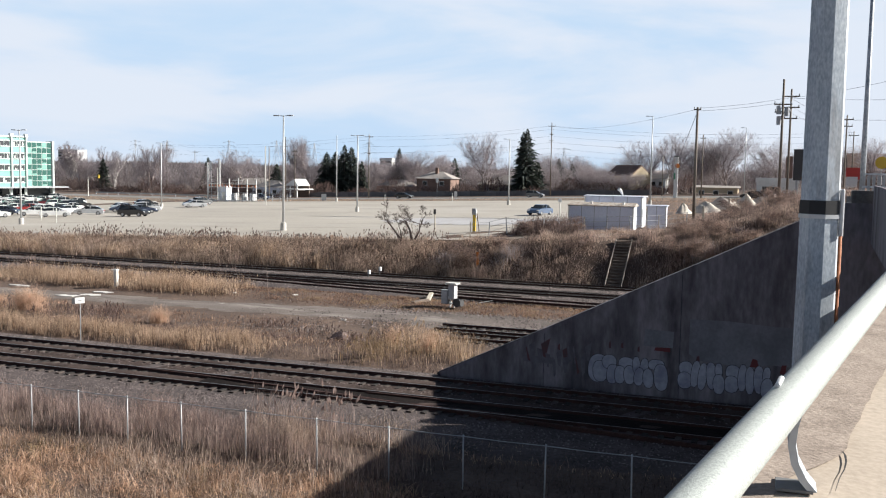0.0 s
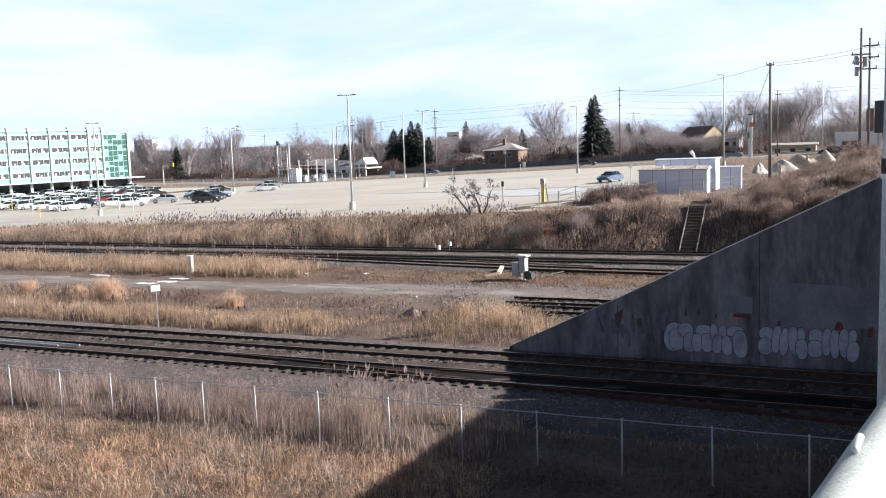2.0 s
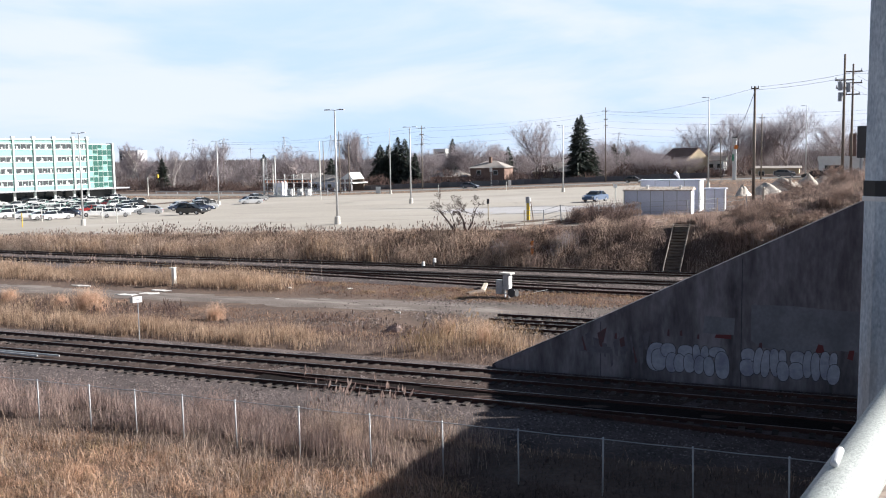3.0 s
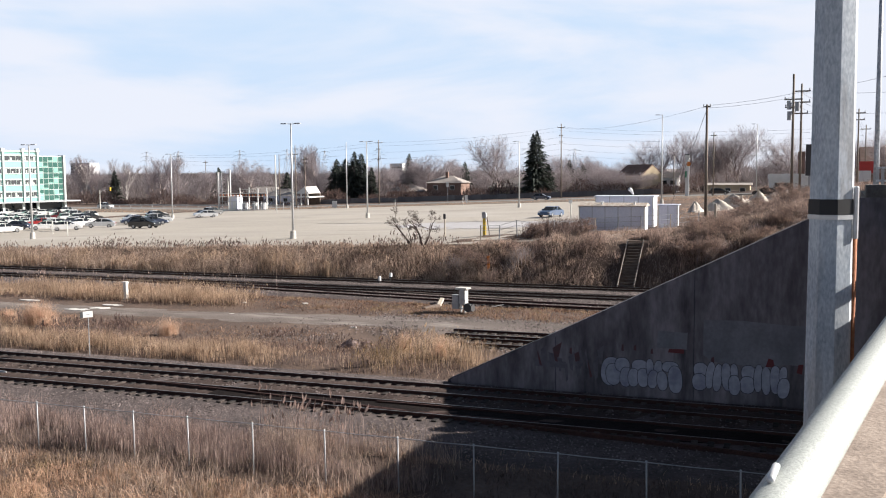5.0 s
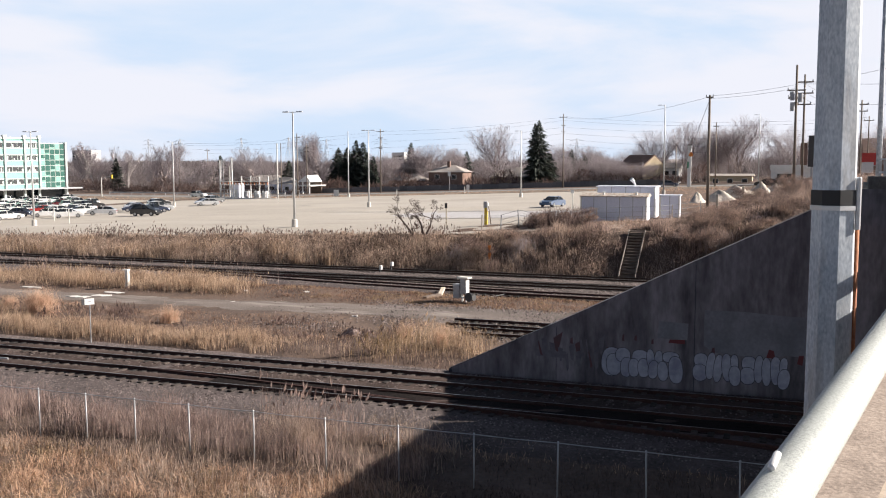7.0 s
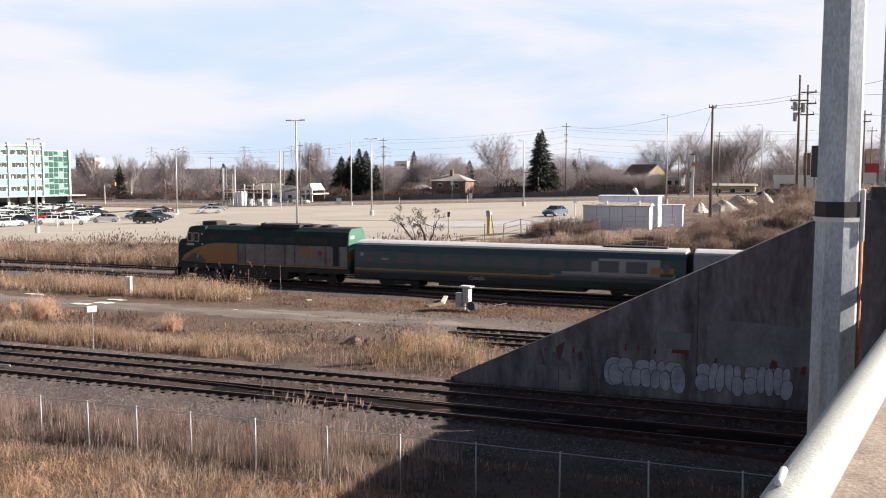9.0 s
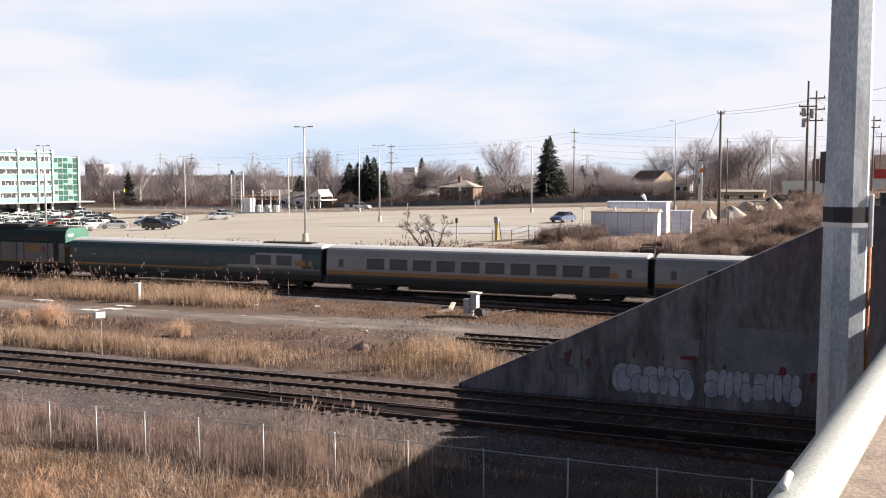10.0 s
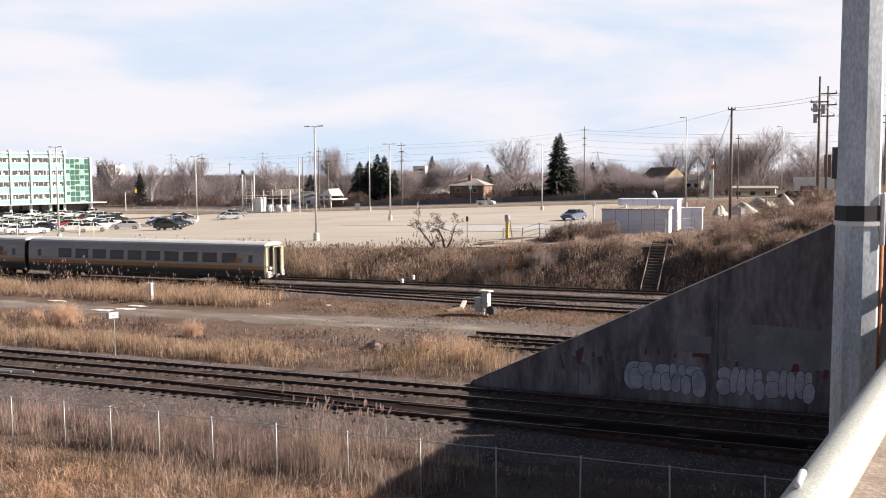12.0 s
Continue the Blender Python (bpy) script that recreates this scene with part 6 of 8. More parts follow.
def spruce(x, y, h, seed, width=0.21, label="dark green conical spruce tree"):
    rnd = np.random.RandomState(seed)
    z0 = float(ground_z(x, y))
    t = thing("spruce_tree", label, "tree", "spruce trees", at=pose(x, y, z0))
    part("trunk", Shape().tube([(0, 0, -0.3), (0, 0, h * 0.96)], [h * 0.016, 0.03], 7), M_BARK, t)
    n = int(105 * h)
    u = rnd.uniform(0.0, 1.0, n) ** 0.8
    zc = h * (0.05 + 0.95 * u)
    tier = 0.75 + 0.35 * np.abs(np.sin(zc * 2.6 + rnd.uniform(0, 1)))
    reach = h * width * (1 - u) ** 0.68 * tier * rnd.uniform(0.5, 1.25, n) + 0.12
    a = rnd.uniform(0, 2 * math.pi, n)
    lob = 1 + 0.22 * np.sin(3 * a + seed) + 0.18 * np.sin(5 * a + u * 9)
    reach = reach * lob
    start = reach * rnd.uniform(0.0, 0.6, n)
    ca, sa = np.cos(a), np.sin(a)
    drop = 0.16 * reach
    p0 = np.stack([ca * start, sa * start, zc + 0.06], 1)
    reach = reach * rnd.uniform(0.75, 1.2, n)
    p1 = np.stack([ca * reach, sa * reach, zc - drop + rnd.uniform(-0.15, 0.2, n)], 1)
    w = 0.08 + 0.06 * reach
    side = np.stack([-sa * w, ca * w, rnd.uniform(-0.12, 0.12, n)], 1)
    mid = (p0 + p1) / 2 + np.stack([0 * ca, 0 * ca, 0.06 * reach], 1)
    v = np.stack([p0, mid + side, p1, mid - side], 1).reshape(-1, 3)
    i = np.arange(n) * 4
    f = np.concatenate([np.stack([i, i + 1, i + 2], 1), np.stack([i, i + 2, i + 3], 1)])
    tagged(part("crown", raw_mesh("crown", v, f, M_NEEDLE), None, t), kind="stuff")


bare(-189.7, 250, 16.2, 11, 0.55, 5, 1.0)
bare(-133.0, 255, 18.6, 12, 0.45, 5, 1.0, "bare tree with a dense round pale crown")
bare(-122.3, 263, 12.0, 13, 0.6, 5)
bare(-129.0, 268, 13.0, 45, 0.6, 5)
bare(-121.0, 268, 11.5, 46, 0.7, 5, 1.1)
bare(-60.5, 266, 8.5, 47, 0.75, 5, 1.2)
bare(-107.4, 262, 13.5, 14, 0.6, 5)
bare(-100.2, 263, 14.0, 15, 0.75, 5, 1.2)
bare(-96.0, 266, 12.6, 16, 0.7, 5, 1.1)
bare(-77.0, 248.2, 18.2, 17, 0.62, 5, 1.0, "large bare tree with a forked trunk and wide crown")
bare(-35.4, 262, 15.1, 18, 0.62, 5)
bare(-28.2, 265, 17.0, 19, 0.6, 5)
bare(-22.7, 262, 15.0, 20, 0.6, 5)
bare(-15.3, 262, 16.6, 21, 0.6, 5)
bare(-11.3, 266, 18.1, 22, 0.6, 5)
bare(-1.0, 240, 14.0, 23, 0.6, 5)
bare(19.9, 228, 13.6, 24, 0.6, 5)
bare(7.0, 246, 11.0, 33, 0.6)
bare(-46.5, 247, 8.2, 25, 0.85, 5, 1.35, "wide bare shrubby tree by the road")
bare(-50.0, 250, 7.8, 34, 0.85, 5, 1.35, "wide bare shrubby tree by the road")
bare(-37.4, 247, 6.2, 48, 0.85, 5, 1.5, "wide bare shrubby tree by the road")
bare(-42.8, 248, 6.8, 35, 0.85, 5, 1.35, "wide bare shrubby tree by the road")
bare(-226.7, 265, 17.0, 26, 0.35, 4, 0.85, "slender bare tree with pale whitish bark")
bare(-221.0, 268, 15.5, 27, 0.35, 4, 0.85, "slender bare tree with pale whitish bark")
bare(-232.0, 262, 16.0, 36, 0.35, 4, 0.85, "slender bare tree with pale whitish bark")
bare(-214.0, 266, 14.0, 37, 0.4, 4, 0.85, "slender bare tree with pale whitish bark")
bare(-166.8, 275, 15.0, 28, 0.8, 5, 1.2)
bare(-172.0, 256, 10.5, 29, 0.7)
bare(-182.0, 252, 9.0, 30, 0.7)
bare(-98.4, 280, 11.6, 31, 0.6)
bare(-53.3, 270, 10.0, 32, 0.6)
bare(-115.4, 272, 11.2, 38, 0.7)
bare(-60.0, 262, 8.5, 39, 0.8, 5, 1.3)
bare(-83.0, 264, 8.5, 40, 0.8, 5, 1.3)
for i in range(26):
    r_ = random.Random(900 + i)
    bare(-245 + i * 10.3 + r_.uniform(-4, 4), 270 + r_.uniform(0, 40), r_.uniform(8.5, 13.5), 60 + i, r_.uniform(0.5, 0.75), 5, r_.uniform(0.9, 1.25))
for a in ((-131.4, 262, 13.4, 1, 0.3), (-126.4, 258, 13.2, 2, 0.32), (-122.4, 256, 15.2, 3, 0.26), (-128.5, 256, 11.0, 4, 0.36), (-120.6, 257, 14.6, 16, 0.27), (-107.5, 263, 14.0, 5, 0.2), (-64.3, 249, 18.0, 6, 0.215), (-65.5, 249.6, 17.3, 15, 0.19), (-174.1, 262, 11.6, 7, 0.25),
          (-220.5, 268, 11.0, 8, 0.25), (-148.8, 262, 9.9, 9, 0.3), (-119.5, 262, 10.3, 10, 0.25), (-99.0, 290, 11.3, 11, 0.25), (-64.4, 290, 10.6, 12, 0.25), (-60.7, 292, 8.8, 13, 0.3), (-62.8, 256, 9.0, 14, 0.3)):
    spruce(*a)
gnarled(-32.6, 80.3, 2.55, ((-0.75, 2.5, 0.13), (-0.15, 1.5, 0.07)), 51, "small gnarled bare tree leaning over the embankment")
gnarled(-31.5, 80.3, 2.5, ((-0.35, 2.3, 0.12), (0.35, 2.5, 0.11)), 57, "small forked bare tree on the embankment")


rnd_shrub = random.Random(41)
for i in range(30):
    sx, sy = rnd_shrub.uniform(-27, 3), rnd_shrub.uniform(76.2, 88)
    if -14.2 < sx < -9.8 and sy < 84 or sx < -9.5 and sy > 84.0:
        continue
    shrub(sx, sy, rnd_shrub.uniform(0.9, 2.1), 300 + i, "tangled leafless brown shrub on the embankment")
for i in range(14):
    shrub(rnd_shrub.uniform(-6, 4), rnd_shrub.uniform(88, 108), rnd_shrub.uniform(1.0, 2.2), 340 + i, "tangled leafless brown shrub on the road bank")


def far_woods():
    """Brown bare woods behind the houses, as a mass of upright twigs."""
    rnd = np.random.RandomState(5)
    n = 70000
    x = rnd.uniform(-340, 50, n)
    y = 268 + rnd.uniform(0, 1, n) ** 1.5 * 160
    crown = 5.6 + 3.0 * np.sin(x * 0.11) * np.sin(x * 0.043 + 1.0) + 2.2 * np.sin(x * 0.31 + y * 0.05) + (y - 268) * 0.022
    crown = np.clip(crown + rnd.normal(0, 1.1, n), 2.0, 12)
    z0 = lot_z(x) + crown * rnd.uniform(0.0, 0.85, n)
    ln = rnd.uniform(0.8, 2.6, n)
    lean = rnd.normal(0, 0.42, (n, 2)) * ln[:, None]
    w = rnd.uniform(0.035, 0.09, n)
    a = rnd.uniform(-0.6, 0.6, n)
    p = np.stack([x, y, z0], 1)
    q = p + np.stack([lean[:, 0], lean[:, 1], ln], 1)
    s = np.stack([np.cos(a) * w, np.sin(a) * w, 0 * w], 1)
    v = np.stack([p - s, p + s, q], 1).reshape(-1, 3)
    f = np.arange(n * 3).reshape(-1, 3)
    tagged(new("far_woods", raw_mesh("far_woods", v, f, M_WOODS)), "hazy brown bare woods and hedges behind houses", "woods", kind="stuff")
    n = 45000
    y = 430 + rnd.uniform(0, 1, n) * 480
    x = rnd.uniform(-0.98, 0.14, n) * y
    z0 = rnd.uniform(0, 1, n) * (6.5 + 2.2 * np.sin(x * 0.05) * np.sin(x * 0.017 + y * 0.01))
    ln = rnd.uniform(1.5, 4.0, n)
    lean = rnd.normal(0, 0.4, (n, 2)) * ln[:, None]
    w = rnd.uniform(0.15, 0.4, n)
    p = np.stack([x, y, z0], 1)
    q = p + np.stack([lean[:, 0], lean[:, 1], ln], 1)
    s = np.stack([w, 0 * w, 0 * w], 1)
    v = np.stack([p - s, p + s, q], 1).reshape(-1, 3)
    tagged(new("distant_woods", raw_mesh("distant_woods", v, np.arange(n * 3).reshape(-1, 3), M_WOODS)), "grey-brown distant woods towards the horizon", "woods", kind="stuff")
    m = 15000
    x = rnd.uniform(-260, -20, m)
    y = rnd.uniform(244.5, 250.5, m)
    hgt = 2.2 + 1.5 * np.sin(x * 0.23) + 1.1 * np.sin(x * 0.61 + 2)
    z0 = lot_z(x) + np.clip(hgt, 0.3, 5) * rnd.uniform(0, 1, m)
    ln = rnd.uniform(0.5, 1.5, m)
    lean = rnd.normal(0, 0.5, (m, 2)) * ln[:, None]
    w = rnd.uniform(0.04, 0.11, m)
    p = np.stack([x, y, z0], 1)
    q = p + np.stack([lean[:, 0], lean[:, 1], ln], 1)
    s = np.stack([w, 0 * w, 0 * w], 1)
    v = np.stack([p - s, p + s, q], 1).reshape(-1, 3)
    tagged(new("garden_brush", raw_mesh("garden_brush", v, np.arange(m * 3).reshape(-1, 3), M_WEED)), "dark brown garden brush behind the board fence", "brush", kind="stuff")


M_WOODS = mat("woods_twig", (0.14, 0.12, 0.12), (0.45, 0.40, 0.40), 0.9, 0.05, 0.8, 0, island=0.7, through_light=0.3)
far_woods()


def distance():
    """Low wooded rise that closes the view at the horizon."""
    s = Shape()
    n = 80
    rnd = random.Random(2)
    for i in range(n + 1):
        x = -1800 + 2400 * i / n
        h = 7.0 + 2.0 * math.sin(i * 0.7) + 1.2 * math.sin(i * 1.9) + rnd.uniform(-1, 1)
        s.v += [(x, 900 + 60 * math.sin(i), -3), (x, 900 + 60 * math.sin(i), h), (x, 1000 + 60 * math.sin(i), -3)]
    for i in range(n):
        s.f += [(3 * i, 3 * i + 3, 3 * i + 4, 3 * i + 1), (3 * i + 1, 3 * i + 4, 3 * i + 5, 3 * i + 2)]
    tagged(new("backdrop", s.mesh("backdrop", M_HORIZON)), "hazy wooded rise at the horizon", "distance", kind="structure")


# woods colour greyed and lifted for haze at the horizon
M_HORIZON = mat("hazy_woods", (0.22, 0.20, 0.20), (0.30, 0.275, 0.27), 0.95, 0.02, 0.3, 0)
distance()


# ---- grass and reeds ----
def blades(name, n, x0, x1, y0, y1, h0, h1, w0, w1, lean, material, label, seed, tuft=0.35, per=18, plume=0.0, keep=None, flat=0.0, tall=None, sway=0.15, droop=0.12, feather=0.0):
    """Tufts of bent, pointed blades that lean together; some carry a seed head (plume) or a fuzzy tip (feather)."""
    rnd = np.random.RandomState(seed)
    c = max(1, n // per)
    cx, cy = rnd.uniform(x0, x1, c), rnd.uniform(y0, y1, c)
    ch = rnd.uniform(0.5, 1.15, c)
    cl = rnd.normal(0, sway, (c, 2))
    k = rnd.randint(0, c, n)
    x, y = cx[k] + rnd.normal(0, tuft, n), cy[k] + rnd.normal(0, tuft, n)
    if keep is not None:
        ok = keep(x, y, rnd)
        x, y, k = x[ok], y[ok], k[ok]
        n = len(x)
    h = rnd.uniform(h0, h1, n) * ch[k]
    if tall is not None:
        h = h * tall(x, y)
    w = rnd.uniform(w0, w1, n)
    a = rnd.uniform(0, math.pi, n)
    bend = np.abs(rnd.normal(0, lean, n)) + flat * rnd.uniform(0, 1, n)
    b = rnd.uniform(0, 2 * math.pi, n)
    lx, ly = np.clip(np.cos(b) * bend + cl[k, 0], -0.95, 0.95), np.clip(np.sin(b) * bend + cl[k, 1], -0.95, 0.95)
    p = np.stack([x, y, ground_z(x, y) - 0.03], 1)
    up = np.stack([lx, ly, np.sqrt(np.clip(1 - lx ** 2 - ly ** 2, 0.05, 1))], 1)
    mid = p + up * (h * 0.58)[:, None] * np.array([0.6, 0.6, 1.0])
    tip = p + up * h[:, None]
    bow = droop * h * rnd.uniform(0, 1.6, n)
    tip = tip + np.stack([np.cos(b) * bow, np.sin(b) * bow, -0.4 * bow], 1)
    s = np.stack([np.cos(a) * w, np.sin(a) * w, 0 * w], 1) * 0.5
    v = np.stack([p - s, p + s, mid + s * 0.8, mid - s * 0.8, tip], 1).reshape(-1, 3)
    i = np.arange(n) * 5
    f = np.concatenate([np.stack([i, i + 1, i + 2], 1), np.stack([i, i + 2, i + 3], 1), np.stack([i + 3, i + 2, i + 4], 1)])
    if feather > 0:
        m = np.nonzero(rnd.uniform(0, 1, n) < feather)[0]
        for _ in range(3):
            g = rnd.uniform(0.35, 1.0, len(m))[:, None]
            q = mid[m] * (1 - g) + tip[m] * g
            out = np.stack([rnd.normal(0, 1, len(m)), rnd.normal(0, 1, len(m)), rnd.uniform(0.3, 1.6, len(m))], 1) * (0.05 + 0.06 * h[m])[:, None]
            t2 = np.stack([rnd.uniform(0.5, 1, len(m)), 0 * m, 0 * m], 1) * (w[m] * 0.5)[:, None]
            j = np.arange(len(m)) * 3 + len(v)
            v = np.concatenate([v, np.stack([q - t2, q + t2, q + out], 1).reshape(-1, 3)])
            f = np.concatenate([f, np.stack([j, j + 1, j + 2], 1)])
    if plume > 0:
        m = rnd.uniform(0, 1, n) < plume
        t, sl = tip[m], rnd.uniform(0.15, 0.26, m.sum())
        dr = np.stack([rnd.normal(0.14, 0.18, m.sum()), rnd.normal(-0.05, 0.15, m.sum()), np.ones(m.sum())], 1) * sl[:, None]
        for turn in (0.0, 1.6):
            wd = rnd.uniform(0.03, 0.06, m.sum())
            sd = np.stack([wd * math.cos(turn), wd * math.sin(turn), np.zeros(m.sum())], 1)
            pv = np.stack([t - dr * 0.35, t + dr * 0.25 + sd, t + dr, t + dr * 0.25 - sd], 1).reshape(-1, 3)
            j = np.arange(m.sum()) * 4 + len(v)
            v = np.concatenate([v, pv])
            f = np.concatenate([f, np.stack([j, j + 1, j + 2], 1), np.stack([j, j + 2, j + 3], 1)])
    tagged(new(name, raw_mesh(name, v, f, material)), label, "grass", kind="stuff")


downhill = lambda x, y: np.clip(1.5 - (y - 75.0) * 0.21, 0.35, 1.5) * np.clip(0.95 + 0.3 * clumpy(x * 0.45, y * 0.7), 0.5, 1.4)      # reeds grow tallest at the foot of the slope
clumpy = lambda x, y: np.sin(x * 1.1 + 1.7 * np.sin(y * 0.9)) * np.sin(y * 1.3 + 1.1 * np.sin(x * 0.7 + 1)) + 0.5 * np.sin(x * 0.43 + y * 0.3)
mounded = lambda x, y: np.clip(0.85 + 0.6 * clumpy(x * 0.8, y * 0.9), 0.3, 1.6)
chance = lambda r, x, q: r.uniform(0, 1, len(x)) < q
# foreground: a matted meadow, then tall reeds along the fence
blades("meadow_grass", 125000, -34, -9, 14.5, 24.0, 0.18, 0.6, 0.008, 0.02, 0.55, M_STRAW, "dense matted straw-coloured meadow grass", 1, 0.22, 40, flat=0.75, sway=0.5, droop=0.3,
       keep=lambda x, y, r: chance(r, x, np.clip(0.75 + 0.45 * clumpy(x, y), 0.15, 1)), tall=lambda x, y: np.clip(0.9 + 0.3 * clumpy(x * 1.3, y), 0.5, 1.4))
blades("meadow_olive", 24000, -34, -9, 14.5, 24.0, 0.15, 0.5, 0.008, 0.02, 0.5, M_OLIVE, "olive-tinged old grass in the meadow", 36, 0.25, 50, flat=0.7, sway=0.4, droop=0.3,
       keep=lambda x, y, r: clumpy(x * 0.5 + 5, y * 0.6 + 1) > 0.1)
blades("meadow_pale", 18000, -34, -9, 14.5, 23.8, 0.3, 0.8, 0.009, 0.018, 0.5, M_PALEREED, "pale flattened straw patches in the meadow", 33, 0.26, 60, flat=0.7, sway=0.55, droop=0.3,
       keep=lambda x, y, r: clumpy(x * 0.55 + 3, y * 0.7) > 0.15)
# pale growth stops at the bridge shadow; dark litter alone deepens it there
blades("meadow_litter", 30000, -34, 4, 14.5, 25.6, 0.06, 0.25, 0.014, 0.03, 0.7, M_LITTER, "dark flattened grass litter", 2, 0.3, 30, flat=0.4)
blades("reed_litter", 22000, -42, 4, 23.6, 28.2, 0.08, 0.35, 0.014, 0.03, 0.5, M_LITTER, "dead undergrowth among the reeds, darkened for their shade", 32, 0.3, 30, flat=0.3)
blades("front_stems", 2200, -36, -9.5, 22.6, 24.8, 0.5, 1.1, 0.007, 0.014, 0.25, M_PALEREED, "pale single stems before the wire fence", 37, 0.3, 7, sway=0.22,
       keep=lambda x, y, r: clumpy(x * 0.8, y) > -0.3)
blades("tall_reed", 36000, -44, -10, 25.1, 28.2, 0.6, 1.35, 0.007, 0.016, 0.2, M_GREYSTRAW, "grey-tan tall dry reeds along the wire fence", 3, 0.2, 26, sway=0.12, feather=0.35,
       keep=lambda x, y, r: (y < 28.6) & (y > 24.6) & chance(r, x, np.clip(0.6 + 0.55 * clumpy(x * 0.9, y), 0.05, 1)) & (((x + 11.2) / 3.2) ** 2 + ((y - 27.0) / 0.95) ** 2 > 1),
       tall=lambda x, y: np.clip(0.85 + 0.25 * clumpy(x * 0.6, y), 0.5, 1.3))
blades("arching_reed", 3200, -16.5, -10, 26.0, 28.2, 0.9, 1.6, 0.007, 0.015, 0.22, M_PALEREED, "pale arching reeds near the wall's shadow", 38, 0.25, 30, sway=0.25, droop=0.35, feather=0.5,
       keep=lambda x, y, r: ((x + 11.2) / 3.2) ** 2 + ((y - 27.0) / 0.95) ** 2 > 1)
blades("crossed_stems", 1300, -40, -9, 20.0, 28.0, 0.6, 1.3, 0.008, 0.016, 0.45, M_GOLD, "pale broken stems leaning across the reeds", 31, 0.3, 4, sway=0.5)
blades("plume_reed", 260, -16.6, -13.4, 26.8, 28.1, 1.75, 2.15, 0.008, 0.016, 0.07, M_GREYSTRAW, "slim reeds with pale seed plumes", 4, 0.3, 13, plume=0.22, sway=0.05)
blades("verge_tufts", 3500, -60, 4, 27.5, 29.4, 0.12, 0.4, 0.010, 0.02, 0.4, M_STRAW, "sparse straw tufts at the ballast's edge", 5, 0.3, 14)
# between near tracks and path
left = lambda x: smooth_step(-41.0, -48.0, x)            # thicker growth towards -x
blades("trackside_reed", 40000, -80, -12, 40.0, 42.9, 0.55, 1.15, 0.010, 0.022, 0.16, M_GOLD, "golden dry reeds with feathery tips beside the tracks", 6, 0.28, 30, sway=0.1, feather=0.6,
       keep=lambda x, y, r: (x < -13.3 - (y - 40) * 0.05) & (y > 39.7) & chance(r, x, np.clip(0.8 + 0.4 * clumpy(x * 0.7, y), 0.12, 1) * (1 - 0.92 * smooth_step(-26, -23, x))),
       tall=lambda x, y: np.clip(0.85 + 0.25 * clumpy(x * 0.5, y) - 0.35 * smooth_step(41.6, 43.0, y), 0.35, 1.3) * (1 - 0.3 * smooth_step(-27, -24.5, x) * smooth_step(-19.5, -21.5, x)))
blades("trackside_litter", 22000, -80, -12, 39.9, 44.5, 0.1, 0.42, 0.012, 0.028, 0.4, M_WEED, "brown undergrowth at the foot of the reeds", 39, 0.3, 30, keep=lambda x, y, r: x < -13.6)
for cx, cy, cn, ch, seed in ((-43.2, 45.2, 3000, 1.75, 70), (-42.0, 44.6, 700, 0.9, 76), (-46.5, 46.0, 900, 1.0, 71), (-33.8, 45.2, 800, 1.2, 72), (-50.5, 45.5, 1500, 1.2, 73), (-56.5, 46.5, 1500, 1.2, 74), (-16.3, 43.4, 260, 1.4, 77), (-18.4, 44.2, 200, 1.3, 78)):
    blades("golden_clump", cn, cx - 0.2, cx + 0.2, cy - 0.2, cy + 0.2, 0.5 * ch, ch, 0.009, 0.02, 0.25, M_PALEGOLD, "pale golden clump of tall dry grass", seed, 0.32 if cn > 2000 else 0.2, 200, sway=0.12, feather=0.6, droop=0.25)
blades("left_meadow", 26000, -85, -41, 42.5, 48.0, 0.35, 0.85, 0.010, 0.022, 0.3, M_GOLD, "golden grass between tracks and path", 40, 0.35, 40, sway=0.25, feather=0.5,
       keep=lambda x, y, r: chance(r, x, left(x) * np.clip(0.6 + 0.5 * clumpy(x * 0.7, y), 0.05, 1)))
blades("low_turf", 30000, -80, -14, 42.6, 49.2, 0.06, 0.28, 0.014, 0.034, 0.5, M_RUSSET, "low russet winter turf", 8, 0.5, 40, keep=lambda x, y, r: (y < 49.6) & ~((x > -25) & (y > 46.0)), flat=0.4)
blades("straw_turf", 14000, -80, -16, 43.0, 49.0, 0.12, 0.4, 0.010, 0.022, 0.5, M_STRAW, "straw tufts in the low turf", 41, 0.3, 40, sway=0.3, flat=0.3,
       keep=lambda x, y, r: (y < 49.4) & ~((x > -25) & (y > 46.4)) & (clumpy(x * 0.8 + 2, y) > 0.1))
blades("seed_weeds", 7000, -60, -19, 42.8, 47.2, 0.25, 0.75, 0.010, 0.022, 0.3, M_WEED, "brown seed-headed weeds between tracks and path", 35, 0.4, 60, feather=0.9, plume=0.12,
       keep=lambda x, y, r: (clumpy(x * 0.5, y * 0.8) > 0.0))
blades("siding_reed", 900, -19.2, -13.6, 41.0, 46.6, 0.6, 1.4, 0.010, 0.020, 0.16, M_GOLD, "golden dry reeds growing over the siding", 9, 0.45, 40, feather=0.6, plume=0.04, sway=0.12,
       keep=lambda x, y, r: (y < 46.8) & (x < -13.6))
blades("siding_stems", 900, -19.6, -13.6, 40.4, 45.0, 0.5, 1.3, 0.008, 0.018, 0.2, M_OLIVE, "olive-brown loose stems among the siding reeds", 47, 0.5, 20, feather=0.7, plume=0.03, sway=0.15,
       keep=lambda x, y, r: (x < -13.6))
